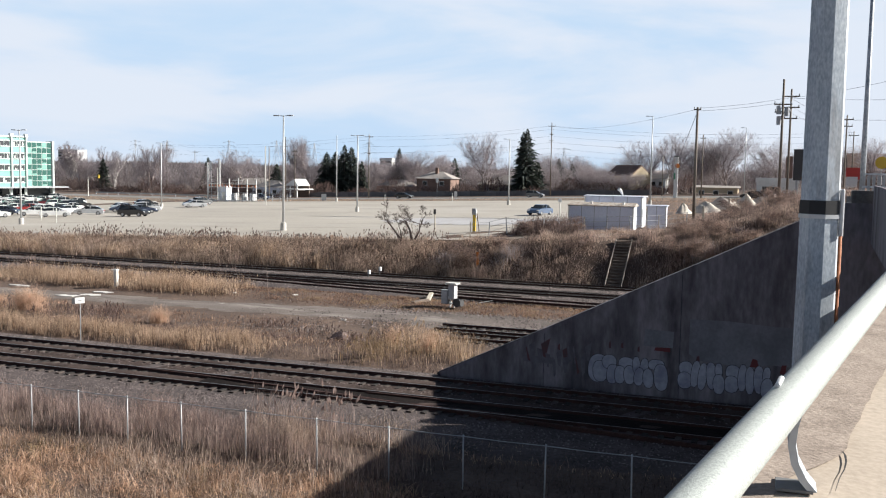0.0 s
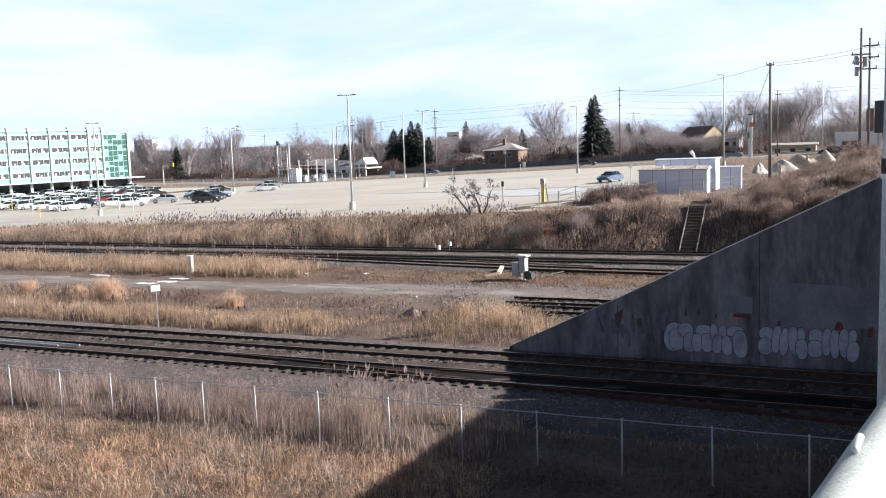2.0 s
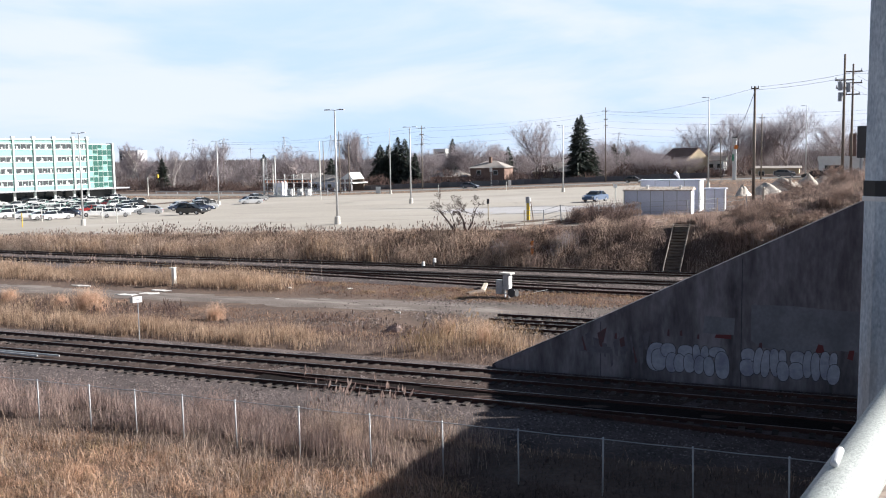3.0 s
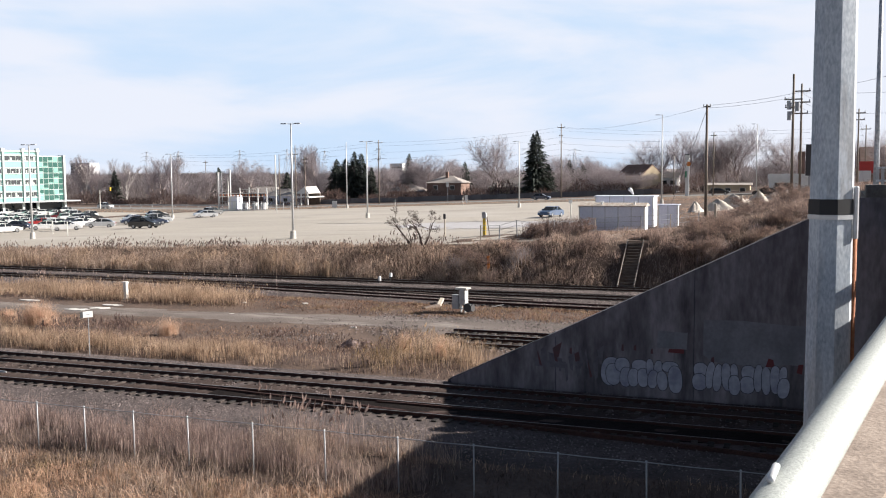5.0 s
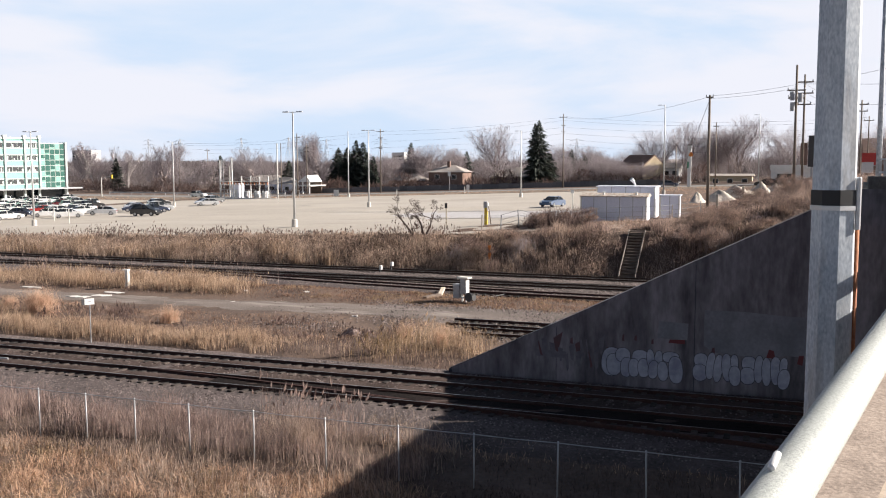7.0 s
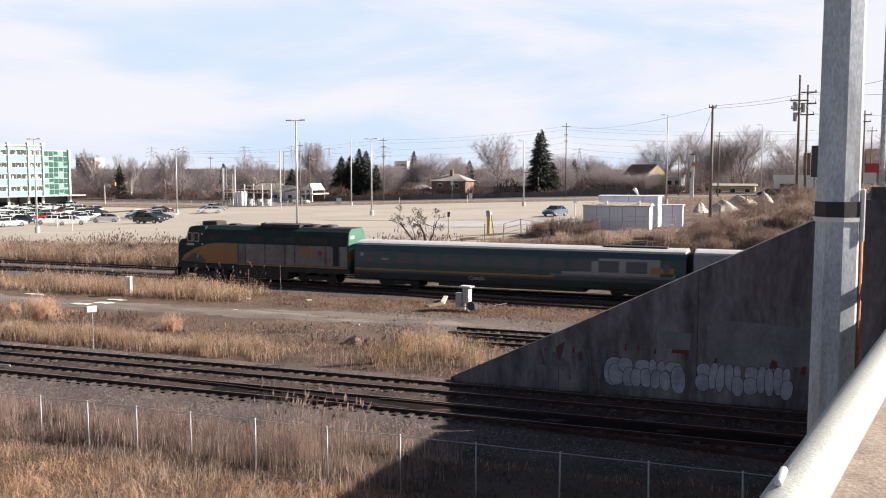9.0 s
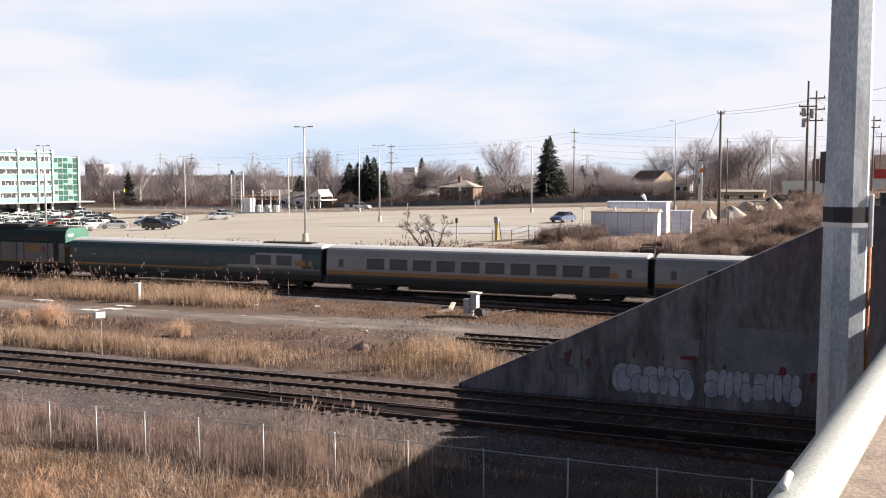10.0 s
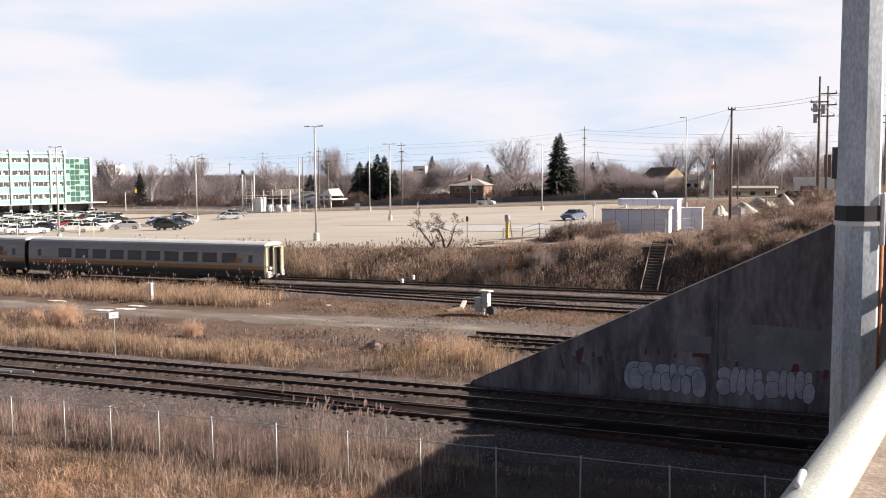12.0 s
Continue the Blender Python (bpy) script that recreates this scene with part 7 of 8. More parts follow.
# beyond the path
bank_end = lambda x, y, r: chance(r, x, np.clip((-35.2 - x) * 0.5 + 0.5 * clumpy(x * 1.2, y), 0, 1))
blades("bank_reed", 44000, -115, -34, 56.0, 60.6, 0.45, 1.3, 0.013, 0.028, 0.2, M_GOLD, "golden dry reeds between path and main line", 10, 0.4, 30, plume=0.02, feather=0.5, sway=0.15, keep=bank_end,
       tall=lambda x, y: np.clip(0.9 + 0.25 * clumpy(x * 0.5, y), 0.5, 1.3))
blades("bank_litter", 12000, -115, -34, 55.6, 58.0, 0.1, 0.4, 0.016, 0.035, 0.4, M_WEED, "brown undergrowth at the edge of the path", 42, 0.35, 30, keep=bank_end)
blades("bank_turf", 42000, -60, -8, 55.8, 62.6, 0.05, 0.28, 0.02, 0.045, 0.5, M_RUSSET, "russet brown turf before the main line", 11, 0.5, 40, flat=0.4)
blades("bank_straw", 13000, -40, -9, 55.8, 62.6, 0.08, 0.35, 0.014, 0.03, 0.5, M_OLIVE, "olive straw tufts before the main line", 43, 0.3, 40, flat=0.4, sway=0.3, keep=lambda x, y, r: clumpy(x * 0.7, y * 0.8) > -0.1)
blades("bank_plume", 420, -115, -36, 58.5, 61.2, 1.7, 2.6, 0.010, 0.02, 0.08, M_GREYSTRAW, "tall reeds with feathery brown plumes", 12, 0.6, 7, plume=0.9,
       keep=lambda x, y, r: chance(r, x, np.where(x < -44, 1.0, 0.45)))
# embankment
blades("slope_reed", 85000, -150, -21, 75.0, 80.8, 0.3, 1.15, 0.012, 0.028, 0.35, M_PALEREED, "dense dry reeds covering the embankment", 13, 0.4, 30, flat=0.2, sway=0.2, feather=0.4,
       keep=lambda x, y, r: (y > 74.8) & (y < 81.2), tall=downhill)
blades("slope_grey", 40000, -150, -24, 76.0, 80.6, 0.35, 1.3, 0.012, 0.028, 0.35, M_PALEREED, "grey-brown reeds on the upper embankment", 14, 0.4, 30, plume=0.14, flat=0.25,
       keep=lambda x, y, r: y < 81.2, tall=downhill)
blades("slope_gold", 12000, -150, -36, 75.2, 79.0, 0.8, 1.5, 0.022, 0.045, 0.16, M_GOLD, "golden reed patches low on the embankment", 15, 0.7, 160,
       keep=lambda x, y, r: y > 74.9, tall=downhill)
rim = lambda x, y: np.clip(0.8 + 0.45 * clumpy(x * 0.35, y), 0.35, 1.5)
blades("rim_plume", 2600, -120, -27, 79.8, 81.4, 0.5, 1.15, 0.010, 0.018, 0.14, M_WEED, "plumed reeds along the lot's rim", 16, 0.5, 9, plume=0.8, tall=rim)
blades("rim_tufts", 12000, -130, -24, 80.2, 81.6, 0.2, 0.6, 0.012, 0.026, 0.4, M_PALEREED, "uneven pale tufts along the lot's rim", 44, 0.3, 40, feather=0.4, tall=rim, keep=lambda x, y, r: y < 81.8)
blades("foot_grass", 7000, -30, -12.9, 74.8, 76.4, 0.15, 0.5, 0.014, 0.03, 0.45, M_PALEREED, "pale trodden grass at the embankment's foot", 45, 0.35, 30, flat=0.4, keep=lambda x, y, r: (y > 74.7) & (x < -13.2))
notstairs = lambda x, y, r: ~((x > -13.0) & (x < -11.0) & (y < 82)) & ~((x > -12.9) & (x < -10.9) & (y < 75.6)) & ((y < 88.8) | (x > -9.5)) & (y > 74.8) & ((y < 80.0) | (x > -19.5))
blades("slope_brush", 30000, -29, 8, 74.9, 90.0, 0.25, 0.8, 0.012, 0.032, 0.6, M_BRUSH, "tangled dark brush on the embankment", 17, 0.45, 30, keep=notstairs, flat=0.3, tall=mounded)
blades("slope_straw", 40000, -30, 8, 74.8, 88.0, 0.25, 0.75, 0.014, 0.032, 0.45, M_PALEREED, "straw tufts among the brush", 19, 0.5, 40, keep=notstairs, flat=0.4, tall=mounded)
blades("slope_shrub", 13000, -28, 4, 75.4, 84.0, 0.5, 1.6, 0.014, 0.034, 0.45, M_BRUSH, "rounded dark brown shrubs on the embankment", 24, 0.45, 300, keep=notstairs, flat=0.3)
blades("slope_twigs", 6000, -28, 6, 75.6, 86.0, 0.5, 1.6, 0.010, 0.024, 0.45, M_TWIG, "bare grey shrub twigs on the embankment", 18, 0.6, 380, keep=notstairs, tall=downhill)
blades("hill_brush", 40000, -8, 8, 86.0, 112.0, 0.25, 0.8, 0.016, 0.04, 0.55, M_BRUSH, "russet brush on the road embankment", 20, 0.6, 36, flat=0.4, tall=mounded)
blades("fence_brush", 7000, -23.0, -18.2, 84.0, 88.8, 0.6, 2.0, 0.02, 0.04, 0.4, M_WEED, "dark tangled brush at the lot fence", 21, 0.4, 90)
blades("coping_tufts", 900, -13.0, 2.3, 39.5, 40.6, 0.15, 0.4, 0.01, 0.02, 0.4, M_STRAW, "dry tufts along the wall", 22, 0.2, 9)
blades("side_verge", 16000, -40, 2, 100, 200, 0.08, 0.32, 0.04, 0.09, 0.5, M_STRAW, "straw turf beside the lot and road", 46, 1.0, 30, flat=0.4,
       keep=lambda x, y, r: x > -13.0 - 0.14 * np.clip(y - 95, 0, 200))
blades("verge_grass", 16000, -200, 10, 196.5, 214.0, 0.08, 0.3, 0.05, 0.12, 0.5, M_STRAW, "thin straw turf on the road verge", 23, 1.5, 30, flat=0.4)


def stones(far=False):
    """Loose ballast stones on the near bed or the main line's bed."""
    rnd = np.random.RandomState(10 if far else 9)
    n = 22000 if far else 26000
    x = rnd.uniform(-100, 0, n) if far else rnd.uniform(-46, 6, n)
    y = 63.2 + rnd.uniform(0, 1, n) * 11.6 if far else 28.6 + rnd.uniform(0, 1, n) * 10.8
    ok = (y < 32.2) | (y > 38.4) | ((rnd.uniform(0, 1, n) < 0.22) & ~((x > -24) & (y < 34.8)))
    if far:
        ok = (y < 66.7) | ((y > 70.6) & (y < 71.9))
    x, y = x[ok], y[ok]
    n = len(x)
    z = np.interp(y, [27.9, 28.6, 29.2, 32.8, 33.3, 38.2, 38.7, 39.0, 39.6, 40.3], [-0.12, -0.30, -0.17, -0.17, -0.135, -0.135, -0.17, -0.17, -0.30, -0.10]) - 0.005
    if far:
        z = np.full(n, -0.145)
    r = rnd.uniform(0.04, 0.09, n) if far else rnd.uniform(0.025, 0.06, n)
    base = np.array([(1, 0, 0), (-0.5, 0.87, 0), (-0.5, -0.87, 0), (0.1, 0.1, 0.9)])
    a = rnd.uniform(0, 6.28, n)
    ca, sa = np.cos(a), np.sin(a)
    v = np.empty((n, 4, 3))
    for k in range(4):
        bx, by, bz = base[k]
        v[:, k, 0] = x + r * (bx * ca - by * sa) * rnd.uniform(0.7, 1.3, n)
        v[:, k, 1] = y + r * (bx * sa + by * ca) * rnd.uniform(0.7, 1.3, n)
        v[:, k, 2] = z + r * bz * rnd.uniform(0.6, 1.1, n)
    i = np.arange(n) * 4
    f = np.concatenate([np.stack([i, i + 1, i + 3], 1), np.stack([i + 1, i + 2, i + 3], 1), np.stack([i + 2, i, i + 3], 1)])
    tagged(new("ballast_stones", raw_mesh("ballast_stones", v.reshape(-1, 3), f, M_STONE)), "loose grey ballast stones on the main line" if far else "loose grey ballast stones beside the tracks", "stones", kind="stuff")


stones()
stones(True)


def loose_gravel():
    """Grey stones strewn over the gravel path and round the siding."""
    rnd = np.random.RandomState(77)
    n = 9000
    x, y = rnd.uniform(-34, -11, n), rnd.uniform(45.5, 56.5, n)
    ok = rnd.uniform(0, 1, n) < np.clip(smooth_step(-33, -22, x) * (0.55 + 0.6 * clumpy(x * 0.5, y * 0.6)), 0.02, 1)
    x, y = x[ok], y[ok]
    n = len(x)
    z = ground_z(x, y) + 0.05 * smooth_step(47.5, 49.5, y)
    r = rnd.uniform(0.03, 0.085, n)
    a = rnd.uniform(0, 6.28, n)
    v = np.empty((n, 4, 3))
    for k, (bx, by, bz) in enumerate(((1, 0, 0), (-0.5, 0.87, 0), (-0.5, -0.87, 0), (0.1, 0.1, 0.9))):
        v[:, k, 0] = x + r * (bx * np.cos(a) - by * np.sin(a))
        v[:, k, 1] = y + r * (bx * np.sin(a) + by * np.cos(a))
        v[:, k, 2] = z + r * bz
    i = np.arange(n) * 4
    f = np.concatenate([np.stack([i, i + 1, i + 3], 1), np.stack([i + 1, i + 2, i + 3], 1), np.stack([i + 2, i, i + 3], 1)])
    tagged(new("loose_gravel", raw_mesh("loose_gravel", v.reshape(-1, 3), f, M_STONE)), "grey loose gravel strewn round the siding", "stones", kind="stuff")


loose_gravel()


# ---- the train ----
M_TRGREY = mat("coach_grey", (0.24, 0.235, 0.25), (0.33, 0.325, 0.34), 0.4, 0.4, 5.0, 0.02, metal=0.1, stain=(((0.17, 0.155, 0.15), 0.7, (0.4, 1, 1.5), 0.52, 0.7, 0.5),))
M_TRROOF = mat("coach_roof", (0.50, 0.51, 0.52), (0.66, 0.67, 0.68), 0.45, 0.3, 3.0, 0.03, metal=0.2)
M_TRYELLOW = plain("train_yellow", (0.36, 0.175, 0.05), 0.5)
M_TRGREEN = mat("train_dark_green", (0.035, 0.045, 0.048), (0.06, 0.068, 0.068), 0.45, 0.5, 6.0, 0.02)
M_TRTEAL = mat("train_teal", (0.022, 0.052, 0.06), (0.036, 0.075, 0.082), 0.4, 0.5, 5.0, 0.02)
M_LOCOGREY = mat("locomotive_grey", (0.12, 0.115, 0.12), (0.19, 0.185, 0.19), 0.45, 0.6, 5.0, 0.03, stain=(((0.07, 0.06, 0.055), 1.2, (1, 1, 0.35), 0.5, 0.7, 0.7),))
M_LOCOTEAL = mat("locomotive_dark_green", (0.010, 0.024, 0.026), (0.020, 0.042, 0.044), 0.6, 0.5, 5.0, 0.03, spec=0.25)
# rear end only: body teal brightened to paint the sun on it
M_LOCOLIT = mat("locomotive_lit_teal_end", (0.05, 0.15, 0.11), (0.08, 0.20, 0.15), 0.45, 0.8, 6.0, 0.03)
M_LOCORED = plain("locomotive_red", (0.25, 0.03, 0.025), 0.5)
M_LOCOROOF = mat("sooty_roof", (0.016, 0.016, 0.018), (0.05, 0.048, 0.05), 0.7, 0.8, 6.0, 0.1)
M_LOCOYELLOW = plain("locomotive_dull_yellow", (0.28, 0.15, 0.05), 0.5)
M_UNDER = mat("underframe_grime", (0.018, 0.016, 0.015), (0.05, 0.045, 0.04), 0.8, 1.0, 8.0, 0.2)
M_TRWIN = glass("train_window", (0.02, 0.02, 0.03), 0.2)
M_TRBLACK = plain("train_black", (0.02, 0.02, 0.022), 0.6)
M_TRENDY = mat("coach_end_yellow", (0.42, 0.36, 0.22), (0.58, 0.52, 0.38), 0.6, 1.0, 8.0, 0.1)
M_TRENDDARK = mat("coach_end_dark_brown", (0.05, 0.045, 0.04), (0.13, 0.115, 0.095), 0.7, 1.2, 8.0, 0.1)
M_TREND = plain("coach_end_frame", (0.5, 0.5, 0.47), 0.5)
COACH_OUT = [(-1.40, 0.75), (-1.56, 1.25), (-1.58, 2.0), (-1.50, 2.9), (-1.36, 3.38), (1.36, 3.38), (1.50, 2.9), (1.58, 2.0), (1.56, 1.25), (1.40, 0.75)]


def side_y(z):
    """Half width of a coach at height z."""
    zs, ws = (0.75, 1.25, 2.0, 2.9, 3.38), (1.40, 1.56, 1.58, 1.50, 1.36)
    return float(np.interp(z, zs, ws))


def side_band(x0, x1, z0, z1, proud=0.006, side=-1):
    """A skin that follows the coach's side between two heights."""
    s = Shape()
    zs = [z0] + [z for z in (1.25, 2.0, 2.9) if z0 < z < z1] + [z1]
    inner = [(side * (side_y(z) - 0.02), z) for z in zs]
    outer = [(side * (side_y(z) + proud), z) for z in zs]
    s.prism(outer + inner[::-1], "x", x0, x1)
    return s


def bogie(parent, x):
    b = part("bogie", Shape().box(x - 1.7, x + 1.7, -1.1, -0.95, 0.35, 0.62, 0.05).box(x - 1.7, x + 1.7, 0.95, 1.1, 0.35, 0.62, 0.05)
             .box(x - 0.4, x + 0.4, -1.15, 1.15, 0.3, 0.7, 0.04), M_UNDER, parent)
    for dx in (-1.25, 1.25):
        for y in (-0.75, 0.75):
            part("wheel", Shape().tube([(x + dx, y - 0.065, 0.44), (x + dx, y + 0.065, 0.44)], 0.44, 20), M_UNDER, b, smooth=False)


def coach(label, teal=False, last=False):
    L = 25.4
    h = L / 2
    c = thing("coach", label, "railway coach", "coaches of the train")
    body, low, stripe = (M_TRTEAL, M_TRGREEN, M_TRYELLOW) if teal else (M_TRGREY, M_TRGREEN, M_TRYELLOW)
    part("body", Shape().prism(COACH_OUT, "x", -h, h), body, c)
    roof = [(-1.375, 3.36), (-1.30, 3.50), (-1.0, 3.60), (-0.5, 3.655), (0, 3.67), (0.5, 3.655), (1.0, 3.60), (1.30, 3.50), (1.375, 3.36)]
    part("roof", Shape().prism(roof, "x", -h + 0.05, h - 0.05), M_TRROOF, c, "pale metal roof")
    for side in (-1, 1):
        part("lower_panel", side_band(-h + 0.02, h - 0.02, 0.76, 1.42, 0.006, side), low, c)
        part("stripe", side_band(-h + 0.02, h - 0.02 if not teal else 3.4, 1.42, 1.70 if not teal else 1.55, 0.009, side), stripe, c, "yellow-orange waist stripe")
        n = 10
        for i in range(n):
            x = -8.4 + i * 1.967
            w = part("window", side_band(x - 0.74, x + 0.74, 1.93, 2.74, 0.010, side), M_TRTEAL if teal else M_UNDER, c)
            part("pane", side_band(x - 0.68, x + 0.68, 2.0, 2.67, 0.014, side), M_TRWIN, w)
        for x in (-11.4, 11.4):
            d = part("door", side_band(x - 0.45, x + 0.45, 1.74, 2.95, 0.008, side), body, c)
            part("door_pane", side_band(x - 0.2, x + 0.2, 2.0, 2.6, 0.013, side), M_TRWIN, d)
        part("logo", side_band(10.3 if teal else 9.2, 11.9 if teal else 10.6, 1.95, 2.35, 0.012, side), M_TRYELLOW, c, "plain yellow emblem")
    for e, m in ((-h, M_TREND), (h, M_TRENDY)):
        sg = 1 if e > 0 else -1
        part("end_panel", Shape().prism([(y * 0.985, max(z, 0.9)) for y, z in COACH_OUT[:5]] + [(y * 0.985, max(z, 0.9)) for y, z in COACH_OUT[5:]], "x", e, e + sg * 0.03), M_TRENDDARK if last and e > 0 else M_UNDER, c)
        if last and e > 0:
            for y in (-1.36, 1.12):
                part("corner_post", Shape().box(e + 0.031, e + 0.10, y, y + 0.24, 0.95, 3.25, 0.02), M_TRENDY, c, "yellowish corner post")
            for z in (1.0, 1.4):
                part("end_gear", Shape().box(e + 0.031, e + 0.28, -1.1, -0.7, z, z + 0.22, 0.03), M_TREND, c)
        part("gangway", Shape().box(min(e + sg * 0.04, e + sg * 0.32), max(e + sg * 0.04, e + sg * 0.32), -0.62, -0.48, 0.95, 3.2)
             .box(min(e + sg * 0.04, e + sg * 0.32), max(e + sg * 0.04, e + sg * 0.32), 0.48, 0.62, 0.95, 3.2)
             .box(min(e + sg * 0.04, e + sg * 0.32), max(e + sg * 0.04, e + sg * 0.32), -0.62, 0.62, 3.2, 3.32), M_TRENDDARK if last and e > 0 else M_UNDER, c, "dark gangway frame")
        if last and e > 0:
            part("gangway_rim", Shape().box(e + 0.322, e + 0.36, -0.64, -0.57, 0.95, 3.33).box(e + 0.322, e + 0.36, 0.57, 0.64, 0.95, 3.33).box(e + 0.322, e + 0.36, -0.56, 0.56, 3.27, 3.33), M_TRENDY, c, "pale gangway rim")
        part("end_door", Shape().box(min(e + sg * 0.03, e + sg * 0.06), max(e + sg * 0.03, e + sg * 0.06), -0.47, 0.47, 0.95, 3.19), M_TRBLACK, c)
        part("coupler", Shape().box(min(e, e + sg * 0.26), max(e, e + sg * 0.26), -0.15, 0.15, 0.65, 0.95, 0.03), M_UNDER, c)
        for y in (-1.1, 1.1):
            part("end_step", Shape().box(min(e + sg * 0.03, e + sg * 0.22), max(e + sg * 0.03, e + sg * 0.22), y - 0.2, y + 0.2, 0.75, 1.25, 0.03), M_TREND if last and e > 0 else M_UNDER, c)
    if teal:
        for side in (-1, 1):
            for fx, fz0, fz1, fx1 in ((3.0, 1.56, 1.72, 12.6), (3.9, 1.72, 1.90, 12.0), (5.0, 1.90, 2.35, 11.9), (5.7, 2.35, 2.70, 11.4), (6.6, 2.70, 2.92, 11.0)):
                part("grey_flash", side_band(fx, fx1, fz0, fz1, 0.007, side), M_LOCOGREY if fz1 < 1.8 else M_TRGREY, c, "grey swoosh round the rear windows")
            part("name_bar", side_band(-10.4, -9.8, 2.25, 2.36, 0.012, side), M_TRGREY, c)
            part("round_emblem", side_band(-12.2, -11.95, 2.5, 2.75, 0.012, side), M_TRGREY, c)
        word = bpy.data.curves.new("lettering", "FONT")
        word.body = "Canada"
        word.size = 0.42
        word.extrude = 0.004
        word.materials.append(M_TREND)
        flat = new("lettering", word)
        t = new("lettering", bpy.data.meshes.new_from_object(flat))
        bpy.data.objects.remove(flat)
        t.parent = c
        t.matrix_basis = pose(-3.2, -1.60, 0.98, 87, 0, 0)
        tagged(t, "pale country name on the lower side")
    part("underframe", Shape().box(-5.8, 5.6, -1.15, 1.15, 0.38, 0.80, 0.05).box(-h + 0.3, h - 0.3, -0.9, 0.9, 0.66, 0.80), M_UNDER, c)
    if teal:
        part("roof_unit", Shape().box(h - 6.0, h - 1.4, -0.55, 0.55, 3.62, 3.76, 0.05), M_UNDER, c)
    bogie(c, -9.1)
    bogie(c, 9.1)
    return c


def locomotive():
    """Cowl locomotive; its nose points to -x."""
    c = thing("locomotive", "dark green, grey and yellow diesel passenger locomotive", "locomotive")
    h = 8.1
    hood = [(-1.52, 1.25), (-1.52, 3.85), (-1.38, 4.25), (-1.0, 4.50), (1.0, 4.50), (1.38, 4.25), (1.52, 3.85), (1.52, 1.25)]
    part("body", Shape().prism(hood, "x", -5.2, h), M_LOCOTEAL, c)
    part("cab", Shape().prism([(-7.1, 1.25), (-5.18, 1.25), (-5.18, 4.50), (-6.35, 4.50), (-6.78, 4.36), (-7.1, 3.42)], "y", -1.5, 1.5), M_LOCOTEAL, c)
    nose = Shape()
    ring = [(-8.12, 1.2), (-8.14, 2.6), (-8.05, 3.05), (-7.80, 3.34), (-7.08, 3.44), (-7.08, 1.2)]
    for y, k in ((-1.32, 0.94), (-1.16, 1.0), (1.16, 1.0), (1.32, 0.94)):
        nose.v += [(-7.08 + (x + 7.08) * k, y, 1.2 + (z - 1.2) * (0.97 if k < 1 else 1.0)) for x, z in ring]
    for i in range(3):
        nose.f += [(i * 6 + k, i * 6 + (k + 1) % 6, i * 6 + 6 + (k + 1) % 6, i * 6 + 6 + k) for k in range(6)]
    nose.f += [tuple(range(5, -1, -1)), tuple(range(18, 24))]
    part("nose", nose, M_LOCOTEAL, c)
    for y in (-0.68, 0.68):
        part("windscreen", Shape().prism([(-7.105, 3.5), (-6.83, 4.28), (-6.85, 4.29), (-7.13, 3.51)], "y", y - 0.55, y + 0.55), M_TRWIN, c)
    part("headlamp", Shape().tube([(-6.9, 0, 4.4), (-6.98, 0, 4.4)], 0.13, 12), M_TREND, c)
    for s in (-1, 1):
        skin = lambda a, b: (min(s * a, s * b), max(s * a, s * b))
        for x0, x1 in ((-6.98, -6.48), (-6.36, -5.82)):
            w = part("cab_window", Shape().box(x0, x1, *skin(1.49, 1.512), 3.18, 3.92), M_TREND, c, "pale framed cab window")
            part("pane", Shape().box(x0 + 0.06, x1 - 0.06, *skin(1.50, 1.522), 3.24, 3.86), M_TRWIN, w)
        part("number_bar", Shape().box(-7.05, -6.35, *skin(1.49, 1.508), 2.86, 3.03), M_TREND, c, "plain pale bar in place of a number")
        for z in (2.9, 3.75):
            part("grab_iron", Shape().box(-5.56, -5.46, *skin(1.5, 1.56), z, z + 0.14), M_TREND, c)
        part("grey_panel", Shape().box(-4.4, h - 0.08, *skin(1.515, 1.531), 1.50, 3.12), M_LOCOGREY, c, "light grey side panel")
        part("yellow_flash", Shape().prism([(-7.6, 1.55), (-5.3, 1.42), (-2.15, 1.42), (-2.15, 3.10), (-3.4, 3.14), (-4.9, 3.02), (-6.2, 2.62), (-7.3, 2.05)], "y", *skin(1.533, 1.548)), M_LOCOYELLOW, c, "yellow nose flash")
        part("flash_shadow", Shape().prism([(-7.5, 1.50), (-5.0, 1.45), (-5.6, 2.05), (-6.3, 2.25)], "y", *skin(1.549, 1.556)), M_TRGREEN, c)
        for k in range(3):
            part("logo", Shape().prism([(3.75 + k * 0.46, 2.25), (4.1 + k * 0.46, 2.25), (4.2 + k * 0.46, 2.95), (3.82 + k * 0.46, 2.95)], "y", *skin(1.534, 1.546)), M_LOCOYELLOW, c, "plain yellow emblem")
        part("red_emblem", Shape().prism([(5.35, 2.55), (5.6, 2.3), (5.85, 2.55), (5.6, 2.85)], "y", *skin(1.534, 1.546)), M_LOCORED, c, "plain red emblem")
        part("sill_stripe", Shape().box(-2.1, h - 0.08, *skin(1.52, 1.54), 1.36, 1.48), M_LOCOYELLOW, c)
        for x in (-2.0, -1.3, 0.55, 2.4, 3.3, 6.1, 7.3):
            part("panel_seam", Shape().box(x - 0.03, x + 0.03, *skin(1.53, 1.551), 1.5, 3.12), M_UNDER, c)
        part("side_door", Shape().box(6.75, 7.25, *skin(1.53, 1.549), 1.55, 3.7), M_LOCOTEAL, c)
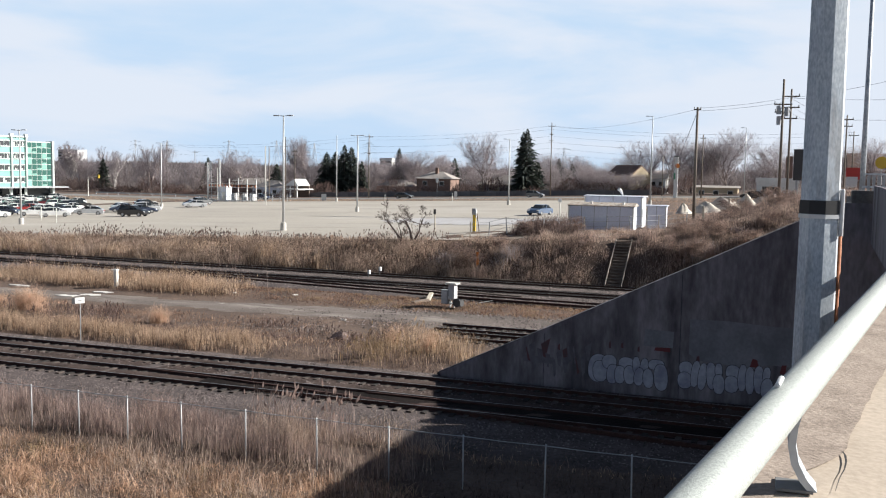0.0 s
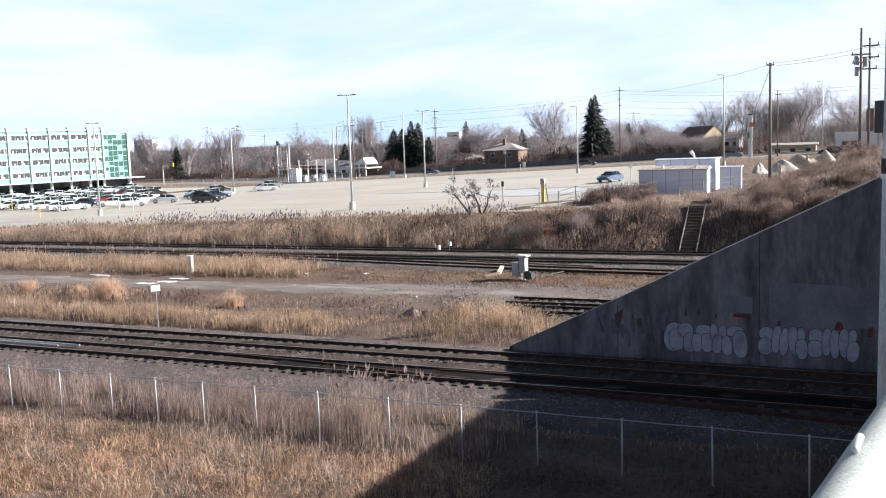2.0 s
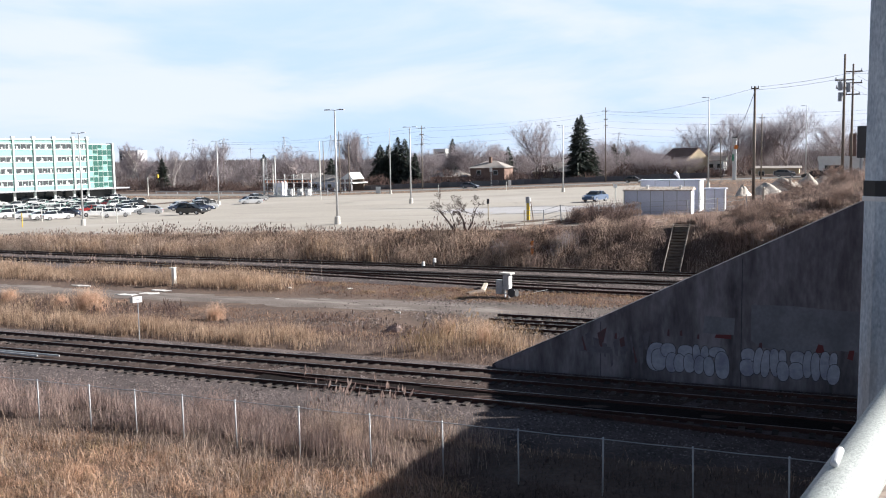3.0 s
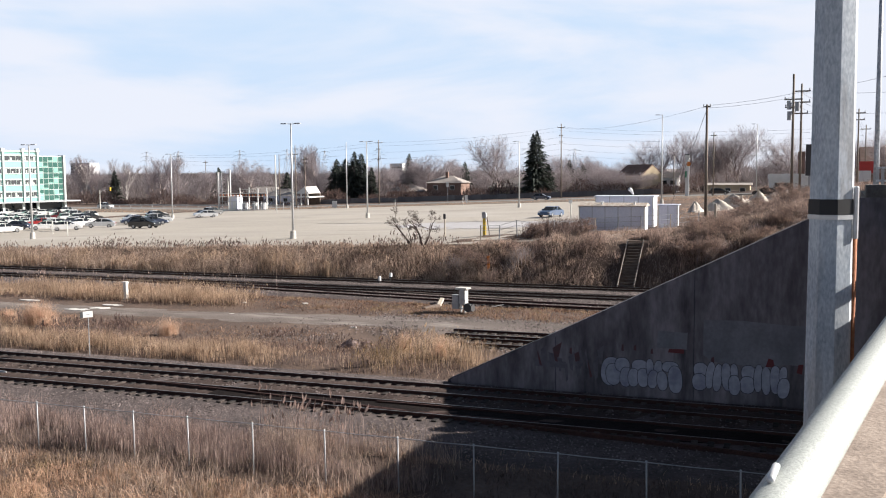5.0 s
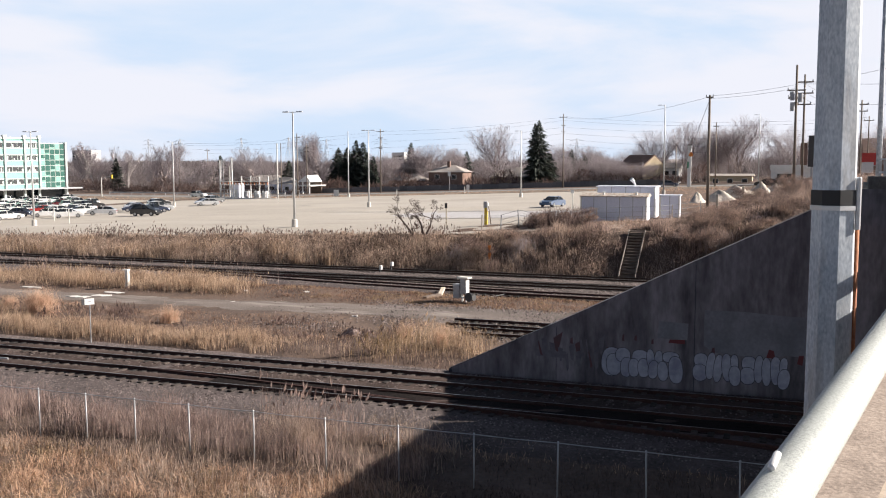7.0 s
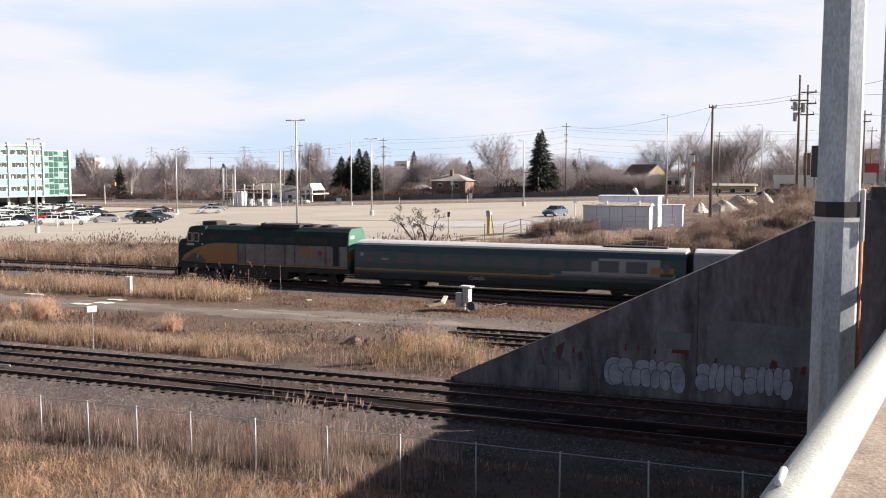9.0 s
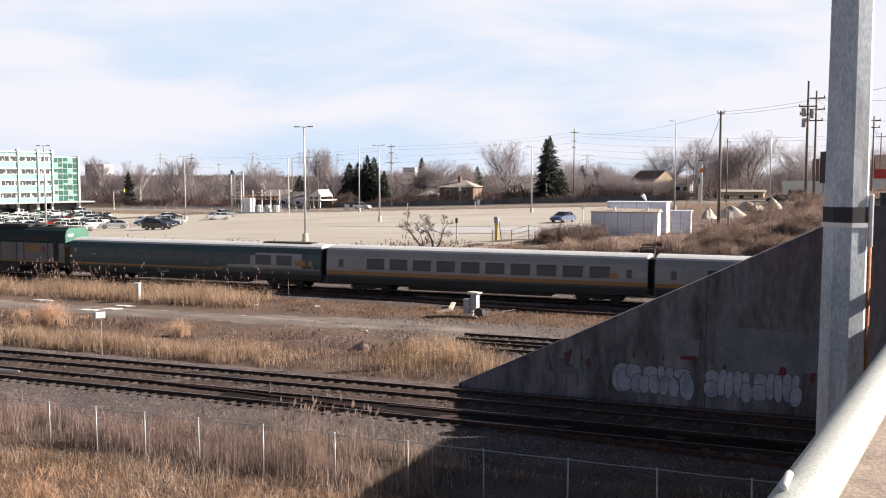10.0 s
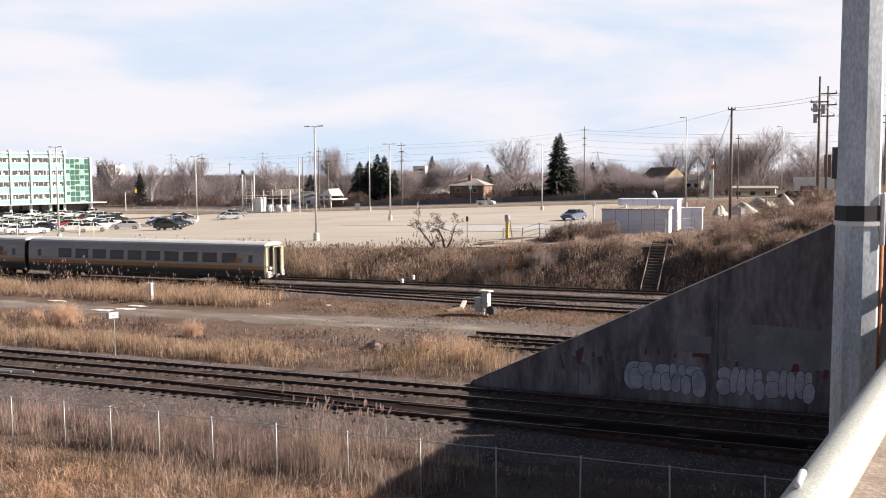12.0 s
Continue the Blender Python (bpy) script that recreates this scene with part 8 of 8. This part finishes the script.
        for x0, x1 in ((-4.9, -3.6), (-1.0, 0.6), (1.5, 3.4), (3.8, 6.3)):
            g = part("louvre_panel", Shape().box(x0, x1, *skin(1.51, 1.54), 3.32, 3.80), M_TRBLACK, c)
            for i in range(5):
                part("slat", Shape().box(x0, x1, *skin(1.54, 1.565), 3.35 + i * 0.095, 3.39 + i * 0.095), M_UNDER, g)
        part("fuel_tank", Shape().box(-2.6, 2.6, *skin(0.3, 1.4), 0.3, 1.1, 0.08), M_UNDER, c)
        part("step_well", Shape().box(-7.6, -6.9, *skin(1.2, 1.5), 0.45, 1.2, 0.03), M_UNDER, c)
    part("roof_deck", Shape().prism([(-1.02, 4.50), (-0.9, 4.56), (0.9, 4.56), (1.02, 4.50)], "x", -5.2, h), M_LOCOROOF, c)
    part("cab_roof_unit", Shape().box(-6.0, -4.55, -0.75, 0.75, 4.50, 4.86, 0.06), M_LOCOROOF, c, "boxy air-conditioning unit")
    part("exhaust", Shape().box(-3.6, -2.8, -0.4, 0.4, 4.56, 4.68, 0.04), M_LOCOROOF, c)
    part("dynamic_hatch", Shape().prism([(-1.1, 4.50), (-1.0, 4.76), (1.0, 4.76), (1.1, 4.50)], "x", -0.1, 3.5), M_LOCOROOF, c)
    part("horn", Shape().tube([(-0.9, 0.3, 4.7), (-0.4, 0.3, 4.72)], [0.03, 0.10], 8), M_UNDER, c)
    part("horn_stand", Shape().box(-0.75, -0.6, 0.2, 0.4, 4.54, 4.68), M_UNDER, c)
    for x in (4.2, 5.7):
        f = part("roof_fan", Shape().tube([(x, 0, 4.55), (x, 0, 4.74)], [0.72, 0.66], 18), M_LOCOROOF, c)
        part("fan_hub", Shape().tube([(x, 0, 4.73), (x, 0, 4.78)], 0.15, 10), M_UNDER, f)
    part("antenna", Shape().tube([(-6.5, 0, 4.5), (-6.9, 0, 4.66), (-7.15, 0, 4.66)], 0.02, 6), M_TREND, c)
    part("end_panel", Shape().prism([(y * 0.97, z) for y, z in hood], "x", h, h + 0.03), M_LOCOLIT, c, "rear end in green-teal brightened for the sun")
    part("end_stripe", Shape().prism([(-1.46, 1.9), (-1.46, 2.75), (1.46, 3.3), (1.46, 2.3)], "x", h + 0.031, h + 0.05), M_TRYELLOW, c, "yellow end stripe")
    part("end_stripe", Shape().prism([(-1.46, 2.75), (-1.46, 3.0), (1.46, 3.55), (1.46, 3.3)], "x", h + 0.031, h + 0.05), M_TREND, c, "pale end stripe")
    part("end_door", Shape().box(h + 0.051, h + 0.08, -0.4, 0.4, 1.4, 3.3), M_LOCOTEAL, c)
    part("end_lamp_panel", Shape().box(h + 0.031, h + 0.06, -1.2, -0.5, 3.72, 3.98), M_TREND, c)
    part("sill", Shape().box(-8.1, h + 0.15, -1.45, 1.45, 0.95, 1.28, 0.04), M_UNDER, c)
    part("plough", Shape().prism([(-8.5, 0.2), (-8.1, 0.2), (-8.1, 0.98), (-8.3, 0.98)], "y", -1.4, 1.4), M_UNDER, c)
    part("coupler", Shape().box(h + 0.15, h + 0.7, -0.15, 0.15, 0.65, 0.95, 0.03), M_UNDER, c)
    bogie(c, -5.0)
    bogie(c, 5.0)
    return c


TRAIN_Y = 68.0
TRAIN_SPEED = -29.1
loco = locomotive()
coach_a = coach("teal passenger coach with a thin yellow stripe", True)
coach_b = coach("grey passenger coach with dark windows and a yellow stripe")
coach_c = coach("rear grey passenger coach with a yellowish end", False, True)


def motions():
    """The train runs through at a steady pace."""
    for car, x_end in ((loco, -128.2), (coach_a, -106.82), (coach_b, -80.91), (coach_c, -55.0)):
        walk(car, [(t, pose(x_end + TRAIN_SPEED * (t - 12.0), TRAIN_Y, 0)) for t in (0.0, 4.0, 8.0, 12.0)])
    for car_, x0, speed, y in ((mover_a, -88.0, 14.7, 218.5), (mover_b, -55.0, 14.7, 221.5), (mover_c, -128.9, 14.7, 218.5), (mover_d, -259.5, 15.4, 217.5)):
        walk(car_, [(float(t), pose(x0 + speed * t, y, float(lot_z(x0 + speed * t)) - 0.005)) for t in range(0, 13)])


motions()
